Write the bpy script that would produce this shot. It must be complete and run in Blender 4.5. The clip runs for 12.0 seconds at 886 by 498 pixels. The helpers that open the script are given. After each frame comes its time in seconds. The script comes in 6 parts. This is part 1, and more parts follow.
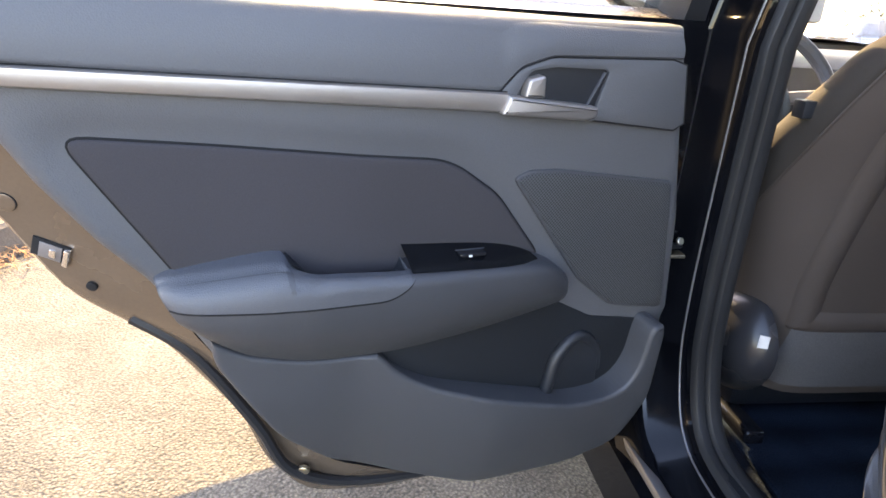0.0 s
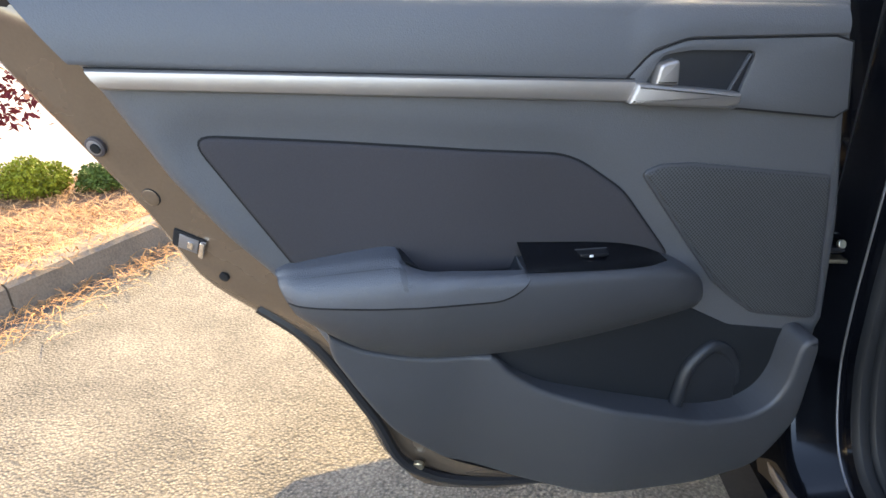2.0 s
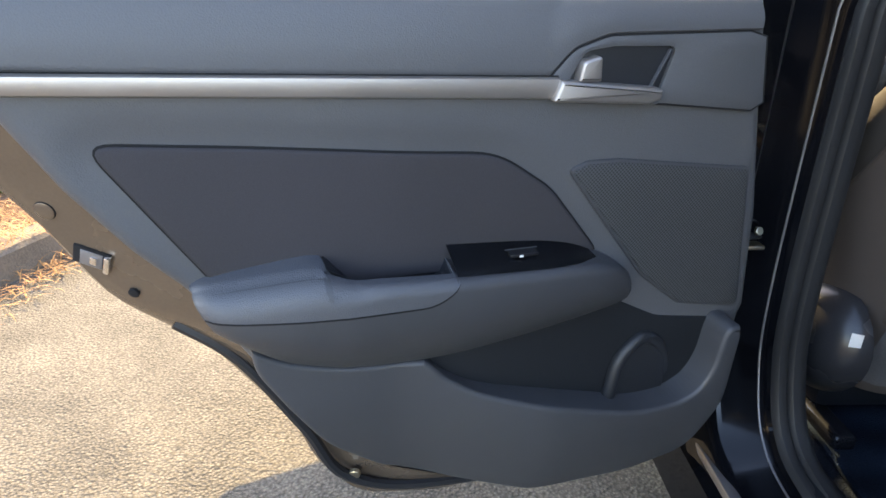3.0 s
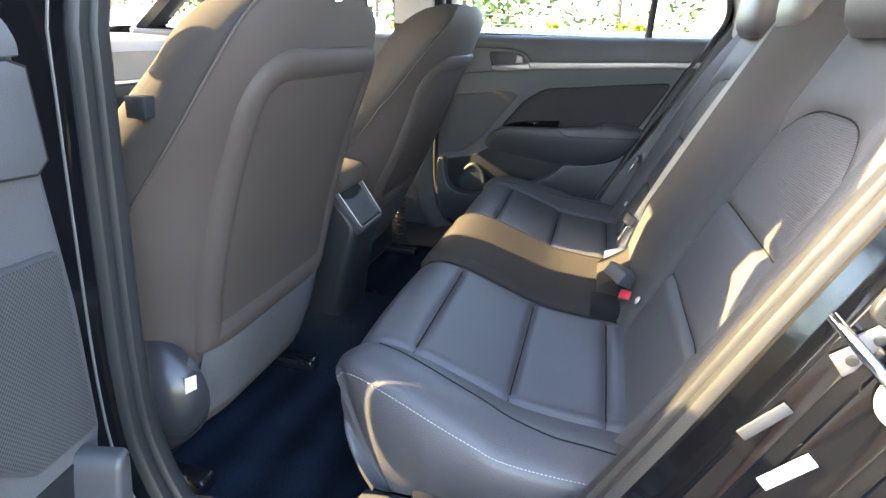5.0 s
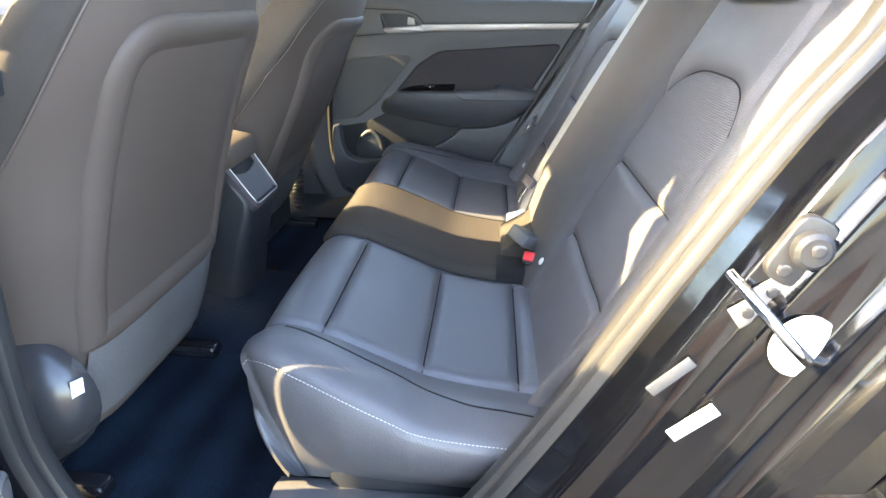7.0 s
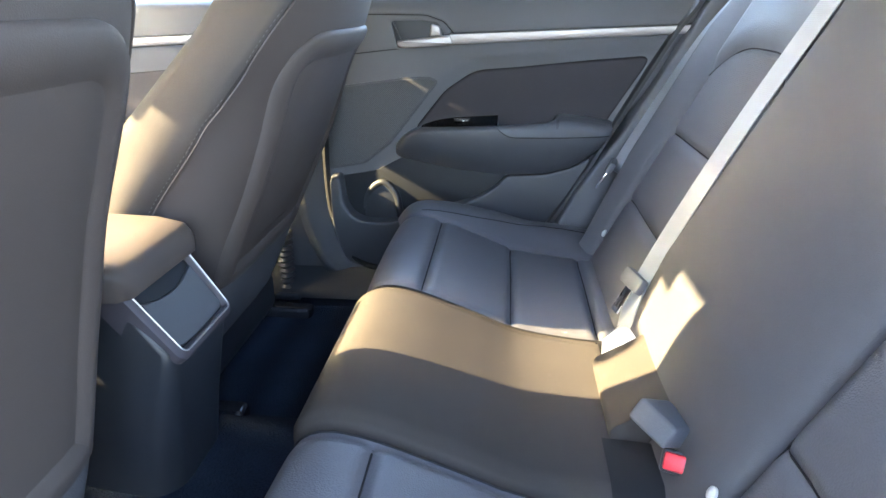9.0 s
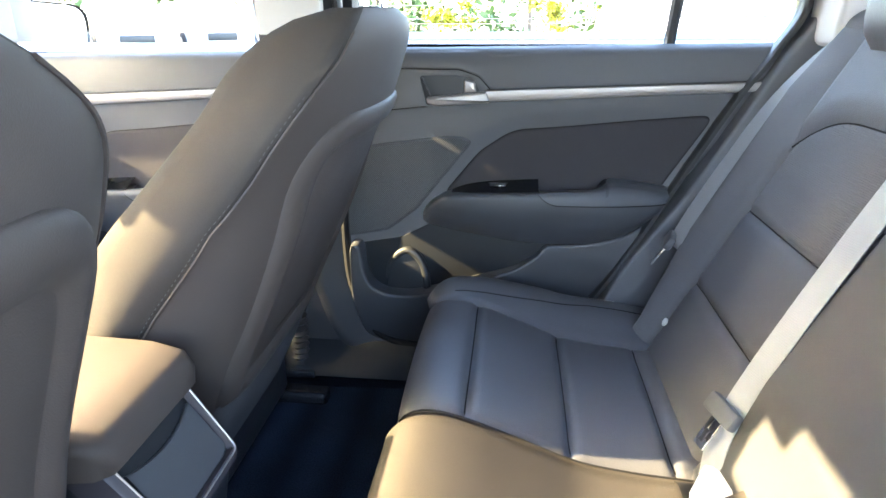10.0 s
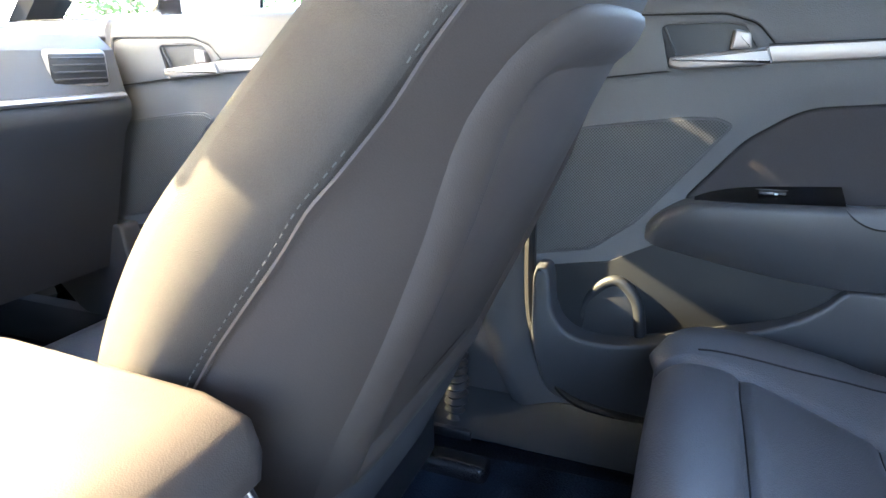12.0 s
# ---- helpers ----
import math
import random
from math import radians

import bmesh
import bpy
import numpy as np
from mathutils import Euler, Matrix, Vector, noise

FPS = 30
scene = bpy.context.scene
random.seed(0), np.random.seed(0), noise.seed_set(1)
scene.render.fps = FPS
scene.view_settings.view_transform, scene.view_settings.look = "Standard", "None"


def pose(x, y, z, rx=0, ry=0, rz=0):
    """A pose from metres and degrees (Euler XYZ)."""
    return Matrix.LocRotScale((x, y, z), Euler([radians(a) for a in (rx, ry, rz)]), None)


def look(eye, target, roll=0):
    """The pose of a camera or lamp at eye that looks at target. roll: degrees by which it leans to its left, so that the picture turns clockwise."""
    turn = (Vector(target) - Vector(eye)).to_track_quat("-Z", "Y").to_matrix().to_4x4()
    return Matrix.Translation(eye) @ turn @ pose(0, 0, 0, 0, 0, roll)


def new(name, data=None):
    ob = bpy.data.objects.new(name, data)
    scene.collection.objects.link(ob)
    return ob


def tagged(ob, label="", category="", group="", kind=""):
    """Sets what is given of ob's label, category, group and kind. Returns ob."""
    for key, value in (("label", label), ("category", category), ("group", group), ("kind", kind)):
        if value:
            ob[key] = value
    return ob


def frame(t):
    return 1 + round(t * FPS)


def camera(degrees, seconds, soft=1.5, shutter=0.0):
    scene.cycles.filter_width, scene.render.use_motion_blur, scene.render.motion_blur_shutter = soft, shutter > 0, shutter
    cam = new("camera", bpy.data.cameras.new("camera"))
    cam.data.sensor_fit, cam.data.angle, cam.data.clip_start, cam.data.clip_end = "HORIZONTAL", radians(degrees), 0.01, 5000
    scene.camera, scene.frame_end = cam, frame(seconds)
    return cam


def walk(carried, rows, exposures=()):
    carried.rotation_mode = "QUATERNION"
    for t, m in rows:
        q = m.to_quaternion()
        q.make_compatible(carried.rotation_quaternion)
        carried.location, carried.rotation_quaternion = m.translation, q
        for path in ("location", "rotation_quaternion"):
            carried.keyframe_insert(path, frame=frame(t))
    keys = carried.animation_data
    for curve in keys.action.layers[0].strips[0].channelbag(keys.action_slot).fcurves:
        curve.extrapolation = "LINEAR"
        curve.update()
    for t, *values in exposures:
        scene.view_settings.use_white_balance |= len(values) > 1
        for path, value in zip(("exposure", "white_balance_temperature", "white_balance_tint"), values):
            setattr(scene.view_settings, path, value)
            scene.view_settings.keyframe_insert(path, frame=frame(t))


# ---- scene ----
EXPOSURES = [(0.0, 3.50, 7500, 22), (1.0, 3.32, 6850, 17), (2.0, 3.12, 7400, 17), (3.0, 3.08, 7300, 17), (3.5, 4.12, 9000, 24), (3.7, 4.18, 8600, 22), (5.3, 4.50, 7050, 15), (8.5, 5.05, 6850, 14), (9.0, 5.08, 6400, 15), (9.7, 4.98, 6500, 14), (11.0, 4.90, 6350, 14), (12.0, 5.14, 6100, 14)]
cam = camera(70.45, 12.0)
ROWS = [
    (0.0, -1.253, -0.860, 1.006, 69.41, -3.07, -6.45),
    (0.5, -1.237, -0.864, 1.005, 69.78, -1.17, -0.04),
    (1.0, -1.231, -0.841, 1.004, 69.22, -0.18, 3.58),
    (1.5, -1.234, -0.840, 0.998, 69.22, 0.21, 5.18),
    (2.0, -1.234, -0.838, 1.000, 68.77, 0.21, 5.24),
    (2.5, -1.234, -0.835, 0.998, 68.74, 0.18, 4.12),
    (3.0, -1.229, -0.810, 1.010, 67.40, -0.05, -1.15),
    (3.5, -1.201, -0.709, 1.003, 67.66, -0.96, -16.28),
    (3.7, -1.204, -0.667, 0.993, 69.44, -2.04, -26.12),
    (5.3, -1.264, -0.529, 0.996, 70.04, -1.98, -81.37),
    (5.5, -1.268, -0.529, 0.995, 69.53, -2.14, -83.11),
    (6.0, -1.269, -0.529, 0.997, 68.53, -1.88, -84.84),
    (6.5, -1.271, -0.527, 0.998, 68.22, -1.77, -85.70),
    (8.5, -0.824, -0.476, 0.987, 67.97, -0.31, -84.85),
    (9.0, -0.667, -0.436, 0.981, 68.59, 0.16, -84.44),
    (9.5, -0.554, -0.404, 1.038, 68.59, 0.27, -84.00),
    (10.0, -0.486, -0.367, 1.052, 69.53, 0.24, -83.80),
    (10.5, -0.403, -0.331, 1.014, 70.85, 0.27, -82.43),
    (11.0, -0.346, -0.296, 0.985, 71.34, -0.20, -81.64),
    (11.5, -0.294, -0.284, 0.957, 71.97, -0.68, -78.66),
    (12.0, -0.176, -0.251, 0.917, 72.56, 0.50, -68.09),
]
walk(cam, [(t, pose(x, y, z, rx, ry, rz)) for t, x, y, z, rx, ry, rz in ROWS], EXPOSURES)

# ---- light ----
SUN_AZ, SUN_EL = 9.8, 29.0  # degrees to the left of the car's nose, degrees above the horizon
world = bpy.data.worlds.new("world")
scene.world = world
world.use_nodes = True
wn = world.node_tree
sky = wn.nodes.new("ShaderNodeTexSky")
sky.sky_type = "NISHITA"
sky.sun_disc = False
sky.sun_elevation = radians(SUN_EL)
sky.sun_rotation = radians(-SUN_AZ)
wn.links.new(sky.outputs[0], wn.nodes["Background"].inputs[0])
wn.nodes["Background"].inputs[1].default_value = 0.15
sun = new("sun", bpy.data.lights.new("sun", "SUN"))
sun.data.energy, sun.data.angle, sun.data.color = 2.25, radians(0.6), (1.0, 0.80, 0.43)
SUN_TO = Vector((-math.sin(radians(SUN_AZ)) * math.cos(radians(SUN_EL)), math.cos(radians(SUN_AZ)) * math.cos(radians(SUN_EL)), math.sin(radians(SUN_EL))))
sun.matrix_world = look(SUN_TO * 30, (0, 0, 0))


# ---- materials ----
def surface(name, base, rough=0.5, metal=0.0, grain=400.0, bump=0.15, spread=0.15, blotch=6.0, coat=0.0, pattern="", dist=0.001, spec=0.5):
    """A node material: base colour with grain and blotches, roughness that varies, and fine relief."""
    m = bpy.data.materials.new(name)
    m.use_nodes = True
    n, l = m.node_tree.nodes, m.node_tree.links
    p = n["Principled BSDF"]
    tc = n.new("ShaderNodeTexCoord")
    big, fine = n.new("ShaderNodeTexNoise"), n.new("ShaderNodeTexNoise")
    for node, s, det in ((big, blotch, 4.0), (fine, grain, 2.0)):
        node.inputs["Scale"].default_value, node.inputs["Detail"].default_value = s, det
        l.new(tc.outputs["Object"], node.inputs["Vector"])
    add = n.new("ShaderNodeMath")
    add.operation = "ADD"
    l.new(big.outputs["Fac"], add.inputs[0])
    l.new(fine.outputs["Fac"], add.inputs[1])
    ramp = n.new("ShaderNodeMapRange")
    ramp.inputs[1].default_value, ramp.inputs[2].default_value = 0.6, 1.4
    ramp.inputs[3].default_value, ramp.inputs[4].default_value = 1.0 - spread, 1.0 + spread
    l.new(add.outputs[0], ramp.inputs[0])
    mul = n.new("ShaderNodeVectorMath")
    mul.operation = "SCALE"
    mul.inputs[0].default_value = base
    l.new(ramp.outputs[0], mul.inputs["Scale"])
    l.new(mul.outputs[0], p.inputs["Base Color"])
    rr = n.new("ShaderNodeMapRange")
    rr.inputs[1].default_value, rr.inputs[2].default_value = 0.3, 0.7
    rr.inputs[3].default_value, rr.inputs[4].default_value = max(rough - 0.06, 0.02), min(rough + 0.06, 1.0)
    l.new(big.outputs["Fac"], rr.inputs[0])
    l.new(rr.outputs[0], p.inputs["Roughness"])
    p.inputs["Metallic"].default_value = metal
    p.inputs["Specular IOR Level"].default_value = spec
    p.inputs["Coat Weight"].default_value = coat
    p.inputs["Coat Roughness"].default_value = 0.03
    height = fine.outputs["Fac"]
    if pattern == "weave":
        waves = []
        for axis in ("X", "Z"):
            w = n.new("ShaderNodeTexWave")
            w.bands_direction = axis
            w.inputs["Scale"].default_value, w.inputs["Distortion"].default_value = 130.0, 1.5
            w.inputs["Detail"].default_value = 1.0
            l.new(tc.outputs["Object"], w.inputs["Vector"])
            waves.append(w)
        mx = n.new("ShaderNodeMath")
        mx.operation = "MULTIPLY"
        l.new(waves[0].outputs["Fac"], mx.inputs[0])
        l.new(waves[1].outputs["Fac"], mx.inputs[1])
        height = mx.outputs[0]
    if pattern == "tracks":
        w = n.new("ShaderNodeTexWave")
        w.bands_direction = "Y"
        w.inputs["Scale"].default_value, w.inputs["Distortion"].default_value, w.inputs["Detail"].default_value = 3.2, 2.6, 3.0
        w.inputs["Detail Scale"].default_value = 0.6
        l.new(tc.outputs["Object"], w.inputs["Vector"])
        r3 = n.new("ShaderNodeMapRange")
        r3.inputs[3].default_value, r3.inputs[4].default_value = 0.70, 1.5
        l.new(w.outputs["Fac"], r3.inputs[0])
        m3 = n.new("ShaderNodeVectorMath")
        m3.operation = "SCALE"
        l.new(mul.outputs[0], m3.inputs[0])
        l.new(r3.outputs[0], m3.inputs["Scale"])
        l.new(m3.outputs[0], p.inputs["Base Color"])
    if pattern in ("holes", "hide", "stones"):
        v = n.new("ShaderNodeTexVoronoi")
        if pattern == "holes":
            v.voronoi_dimensions = "2D"
        v.inputs["Scale"].default_value = grain
        v.inputs["Randomness"].default_value = {"holes": 0.0, "hide": 1.0, "stones": 1.0}[pattern]
        if pattern == "holes":
            mp = n.new("ShaderNodeMapping")
            mp.vector_type = "TEXTURE"
            mp.inputs["Rotation"].default_value = (0, 0, 0.7854)
            mp.inputs["Scale"].default_value = (1.0, 1.0, 1.0)
            l.new(tc.outputs["UV"], mp.inputs["Vector"])
            l.new(mp.outputs[0], v.inputs["Vector"])
        else:
            l.new(tc.outputs["Object"], v.inputs["Vector"])
        height = v.outputs["Distance"]
        if pattern != "hide":
            r2 = n.new("ShaderNodeMapRange")
            if pattern == "holes":
                r2.inputs[1].default_value, r2.inputs[2].default_value = 0.25, 0.5
                r2.inputs[3].default_value, r2.inputs[4].default_value = 0.25, 1.0
            else:
                r2.inputs[1].default_value, r2.inputs[2].default_value = 0.0, 0.9
                r2.inputs[3].default_value, r2.inputs[4].default_value = 1.35, 0.55
            l.new(v.outputs["Distance"], r2.inputs[0])
            m2 = n.new("ShaderNodeVectorMath")
            m2.operation = "SCALE"
            l.new(mul.outputs[0], m2.inputs[0])
            l.new(r2.outputs[0], m2.inputs["Scale"])
            l.new(m2.outputs[0], p.inputs["Base Color"])
    b = n.new("ShaderNodeBump")
    b.inputs["Strength"].default_value, b.inputs["Distance"].default_value = bump, dist
    l.new(height, b.inputs["Height"])
    l.new(b.outputs[0], p.inputs["Normal"])
    return m


def solid(bm, t):
    """Gives a sheet of glass its thickness."""
    bmesh.ops.solidify(bm, geom=bm.faces[:], thickness=t)
    bmesh.ops.recalc_face_normals(bm, faces=bm.faces[:])
    return bm


def glazing(name, tint):
    m = bpy.data.materials.new(name)
    m.use_nodes = True
    p = m.node_tree.nodes["Principled BSDF"]
    p.inputs["Base Color"].default_value = (*tint, 1)
    p.inputs["Roughness"].default_value = 0.0
    p.inputs["IOR"].default_value = 1.45
    p.inputs["Transmission Weight"].default_value = 1.0
    return m


PLASTIC = surface("moulded_plastic", (0.052, 0.054, 0.060), 0.45, grain=1100, bump=0.22, spread=0.12, pattern="hide")
PILLAR = surface("pillar_plastic", (0.034, 0.035, 0.039), 0.5, grain=1100, bump=0.2, spread=0.12, pattern="hide", spec=0.35)
PLASTIC_DARK = surface("dark_plastic", (0.016, 0.018, 0.022), 0.45, grain=900, bump=0.2, spread=0.12, pattern="hide")
SOFT = surface("soft_touch_panel", (0.083, 0.085, 0.092), 0.55, grain=700, bump=0.25, spread=0.08, pattern="hide")
CLOTH = surface("door_cloth", (0.042, 0.039, 0.043), 0.88, grain=1200, bump=0.35, spread=0.2, spec=0.35)
PAD = surface("armrest_vinyl", (0.078, 0.082, 0.092), 0.42, grain=900, bump=0.4, spread=0.08, pattern="hide")
MESHED = surface("speaker_mesh", (0.072, 0.075, 0.079), 0.55, grain=330, bump=0.6, spread=0.06, pattern="holes", dist=0.0015)
SATIN = surface("satin_silver_trim", (0.40, 0.375, 0.36), 0.46, metal=0.85, grain=1500, bump=0.05, spread=0.06)
BEZEL = surface("dull_silver_bezel", (0.24, 0.235, 0.245), 0.42, metal=0.6, grain=1500, bump=0.05, spread=0.08)
BINRIM = surface("plum_grey_bezel", (0.050, 0.045, 0.052), 0.45, metal=0.0, grain=1500, bump=0.05, spread=0.08, spec=0.35)
CHROME = surface("chrome", (0.85, 0.85, 0.86), 0.08, metal=1.0, grain=300, bump=0.01, spread=0.03)
STEEL = surface("zinc_steel", (0.55, 0.52, 0.42), 0.35, metal=1.0, grain=500, bump=0.1, spread=0.2)
PAINT = surface("black_car_paint", (0.003, 0.0035, 0.005), 0.07, grain=600, bump=0.0, spread=0.3, spec=0.32)
# Brown base mixes dust with the ground's reflection in black paint.
JAMB = surface("dusty_jamb_ground_reflection", (0.17, 0.130, 0.098), 0.24, metal=0.5, grain=300, bump=0.01, spread=0.10, blotch=14, coat=0.4)
SEALER = surface("door_seal_rubber", (0.020, 0.021, 0.023), 0.48, grain=500, bump=0.1, spread=0.12)
RUBBER = surface("rubber_seal", (0.016, 0.017, 0.020), 0.45, grain=500, bump=0.1, spread=0.15)
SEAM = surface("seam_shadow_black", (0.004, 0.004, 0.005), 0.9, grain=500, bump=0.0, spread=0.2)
# Near-black for recess shade coloured in, and for the sill trim.
SHADE_SILL = surface("recess_shade_and_sill_black", (0.011, 0.013, 0.016), 0.6, grain=700, bump=0.1, spread=0.2, spec=0.3)
SMOOTH = surface("smooth_dark_plastic", (0.026, 0.027, 0.031), 0.26, grain=500, bump=0.02, spread=0.15)
GLOSS = surface("piano_black", (0.013, 0.014, 0.017), 0.24, grain=500, bump=0.01, spread=0.2)
SEATSKIN = surface("seat_leatherette", (0.078, 0.079, 0.088), 0.45, grain=520, bump=0.3, spread=0.08, pattern="hide", spec=0.6)
SEATCLOTH = surface("seat_fabric", (0.043, 0.038, 0.034), 0.88, grain=1500, bump=0.4, spread=0.30, dist=0.0010, pattern="", spec=0.2)
BACKSKIN = surface("seat_back_leatherette", (0.088, 0.088, 0.094), 0.62, grain=520, bump=0.3, spread=0.08, pattern="hide", spec=0.35)
BACKCLOTH = surface("plain_back_fabric", (0.070, 0.069, 0.071), 0.78, grain=1300, bump=0.35, spread=0.14, spec=0.2)
MESHCLOTH = surface("mesh_fabric", (0.105, 0.104, 0.108), 0.85, grain=900, bump=0.7, spread=0.12, pattern="weave", dist=0.0015)
SEATBACK = surface("seat_back_vinyl", (0.070, 0.057, 0.051), 0.6, grain=900, bump=0.12, spread=0.08, pattern="hide", spec=0.28)
CARPET = surface("navy_black_carpet", (0.009, 0.014, 0.023), 0.95, grain=350, bump=0.8, spread=0.6, blotch=9, dist=0.004, spec=0.1)
MATPILE = surface("brushed_navy_mat_pile", (0.0095, 0.0165, 0.028), 0.95, grain=350, bump=0.8, spread=0.6, blotch=9, dist=0.004, pattern="tracks", spec=0.1)
MAT_GREY = surface("grey_felt", (0.098, 0.097, 0.102), 0.95, grain=600, bump=0.5, spread=0.25, spec=0.15)
STITCH = surface("pale_thread", (0.36, 0.35, 0.33), 0.8, grain=900, bump=0.2)
THREAD = surface("grey_thread", (0.065, 0.062, 0.060), 0.8, grain=900, bump=0.2)
STRAP = surface("belt_webbing", (0.26, 0.27, 0.28), 0.55, grain=900, bump=0.25, spread=0.1, pattern="weave")
RED = surface("red_plastic", (0.55, 0.02, 0.03), 0.4, grain=300, bump=0.02)
LABEL = surface("white_label", (0.75, 0.75, 0.74), 0.6, grain=300, bump=0.02, spread=0.05)
BARS = surface("label_print", (0.12, 0.12, 0.13), 0.6, grain=300, bump=0.0)
HEADLINER = surface("grey_headliner", (0.64, 0.62, 0.59), 0.95, grain=900, bump=0.3, spread=0.06)
WHITE_NYLON = surface("white_nylon", (0.50, 0.50, 0.47), 0.4, grain=300, bump=0.05)
PANE = glazing("clear_glass", (0.93, 0.97, 0.95))
# Tint added to the rear screen to hold back sky light.
TINTED = glazing("tinted_glass", (0.62, 0.65, 0.64))
TYRE = surface("tyre_rubber", (0.02, 0.02, 0.02), 0.8, grain=200, bump=0.4)
ASPHALT = surface("worn_asphalt", (0.114, 0.099, 0.075), 0.9, grain=135, bump=1.0, spread=0.9, blotch=4.5, pattern="stones", dist=0.0035)
CONCRETE = surface("kerb_concrete", (0.165, 0.128, 0.092), 0.9, grain=120, bump=0.5, spread=0.30, blotch=5.0, dist=0.004)
MULCH = surface("straw_bed_soil", (0.15, 0.075, 0.035), 0.95, grain=60, bump=0.9, spread=0.5, dist=0.01)
STRAW = surface("pine_straw", (0.42, 0.20, 0.065), 0.8, grain=60, bump=0.1, spread=0.45, blotch=9)
LEAF = surface("shrub_leaf", (0.20, 0.205, 0.016), 0.7, grain=30, bump=0.05, spread=0.6, blotch=16, spec=0.2)
LEAF_GREEN = surface("shaded_shrub_leaf", (0.085, 0.115, 0.022), 0.7, grain=30, bump=0.05, spread=0.6, blotch=16, spec=0.2)
LEAF_RED = surface("maple_leaf", (0.12, 0.014, 0.018), 0.7, grain=30, bump=0.05, spread=0.5, blotch=11, spec=0.2)
LEAF_DARK = surface("tree_leaf", (0.075, 0.13, 0.03), 0.6, grain=8, bump=0.05, spread=0.5, blotch=1.2)
BARK = surface("bark", (0.16, 0.12, 0.09), 0.9, grain=40, bump=0.8, spread=0.3, dist=0.01)
CARWHITE = surface("white_car_paint", (0.78, 0.78, 0.77), 0.2, grain=200, bump=0.01, spread=0.04, coat=1.0)
CARGREY = surface("silver_car_paint", (0.40, 0.41, 0.43), 0.25, metal=0.4, grain=200, bump=0.01, spread=0.05, coat=1.0)
# Base paled by dust and by a painted-in reflection of the sky.
DARKGLASS = surface("dusty_sky_paled_window", (0.17, 0.18, 0.19), 0.06, grain=100, bump=0.0, spread=0.1)

# ---- building helpers ----
XF = [Matrix.Identity(4)]


def part(name, bm, material, parent=None, label="", smooth=35.0):
    """Links a bmesh as one mesh object, moved by the pose in use, under a thing or a part."""
    m = XF[-1]
    uv = bm.loops.layers.uv.new("flat")
    for f in bm.faces:
        for lo in f.loops:
            lo[uv].uv = (lo.vert.co.y, lo.vert.co.z)
    bm.transform(m)
    if m.determinant() < 0:
        bmesh.ops.reverse_faces(bm, faces=bm.faces[:])
    bm.normal_update()
    cut = radians(smooth)
    for e in bm.edges:
        e.smooth = len(e.link_faces) == 2 and e.calc_face_angle(0.0) < cut
    for f in bm.faces:
        f.smooth = True
    me = bpy.data.meshes.new(name)
    bm.to_mesh(me)
    bm.free()
    me.materials.append(material)
    ob = new(name, me)
    if parent is not None:
        ob.parent = parent
        ob.matrix_parent_inverse = parent.matrix_world.inverted()
    if label:
        tagged(ob, label)
    return ob


def thing(name, label, category, at=(0, 0, 0), group="", kind=""):
    e = new(name)
    e.empty_display_size = 0.05
    e.matrix_world = Matrix.Translation(at)
    e.matrix_basis = Matrix.Translation(at)
    return tagged(e, label, category, group, kind)


def rounded(pts, seg=6):
    """A closed outline from corners (a, b, radius)."""
    out = []
    n = len(pts)
    for i, c in enumerate(pts):
        p, q = Vector(c[:2]), None
        r = c[2] if len(c) > 2 else 0.0
        a, b = Vector(pts[i - 1][:2]), Vector(pts[(i + 1) % n][:2])
        if r <= 0:
            out.append(p)
            continue
        u, v = (a - p), (b - p)
        lu, lv = u.length, v.length
        u, v = u / lu, v / lv
        ang = max(math.acos(max(-1, min(1, u.dot(v)))), 0.05)
        t = min(r / math.tan(ang / 2), lu * 0.48, lv * 0.48)
        s, e = p + u * t, p + v * t
        for k in range(seg + 1):
            w = k / seg
            out.append((1 - w) ** 2 * s + 2 * w * (1 - w) * p + w * w * e)
    return out


def area2(loop):
    return sum(a.x * b.y - b.x * a.y for a, b in zip(loop, loop[1:] + loop[:1])) / 2


def inset(loop, d):
    """The outline moved inwards by d."""
    sgn = 1 if area2(loop) > 0 else -1
    n, out = len(loop), []
    for i, p in enumerate(loop):
        e0, e1 = (p - loop[i - 1]), (loop[(i + 1) % n] - p)
        n0 = Vector((-e0.y, e0.x)) * sgn
        n1 = Vector((-e1.y, e1.x)) * sgn
        n0 = n0.normalized() if n0.length > 1e-9 else n1.normalized()
        n1 = n1.normalized() if n1.length > 1e-9 else n0
        m = n0 + n1
        m = m.normalized() if m.length > 1e-6 else n0
        out.append(p + m * d / max(m.dot(n0), 0.5))
    return out


def dense(loop, step):
    out = []
    for a, b in zip(loop, loop[1:] + loop[:1]):
        k = max(1, int((b - a).length / step))
        out += [a.lerp(b, i / k) for i in range(k)]
    return out


def rings(bm, loops, closed=True):
    """Skins loops of equal length, one after the other."""
    vs = [[bm.verts.new(c) for c in lp] for lp in loops]
    n = len(vs[0])
    for r0, r1 in zip(vs, vs[1:]):
        for i in range(n if closed else n - 1):
            j = (i + 1) % n
            bm.faces.new((r0[i], r0[j], r1[j], r1[i]))
    return vs


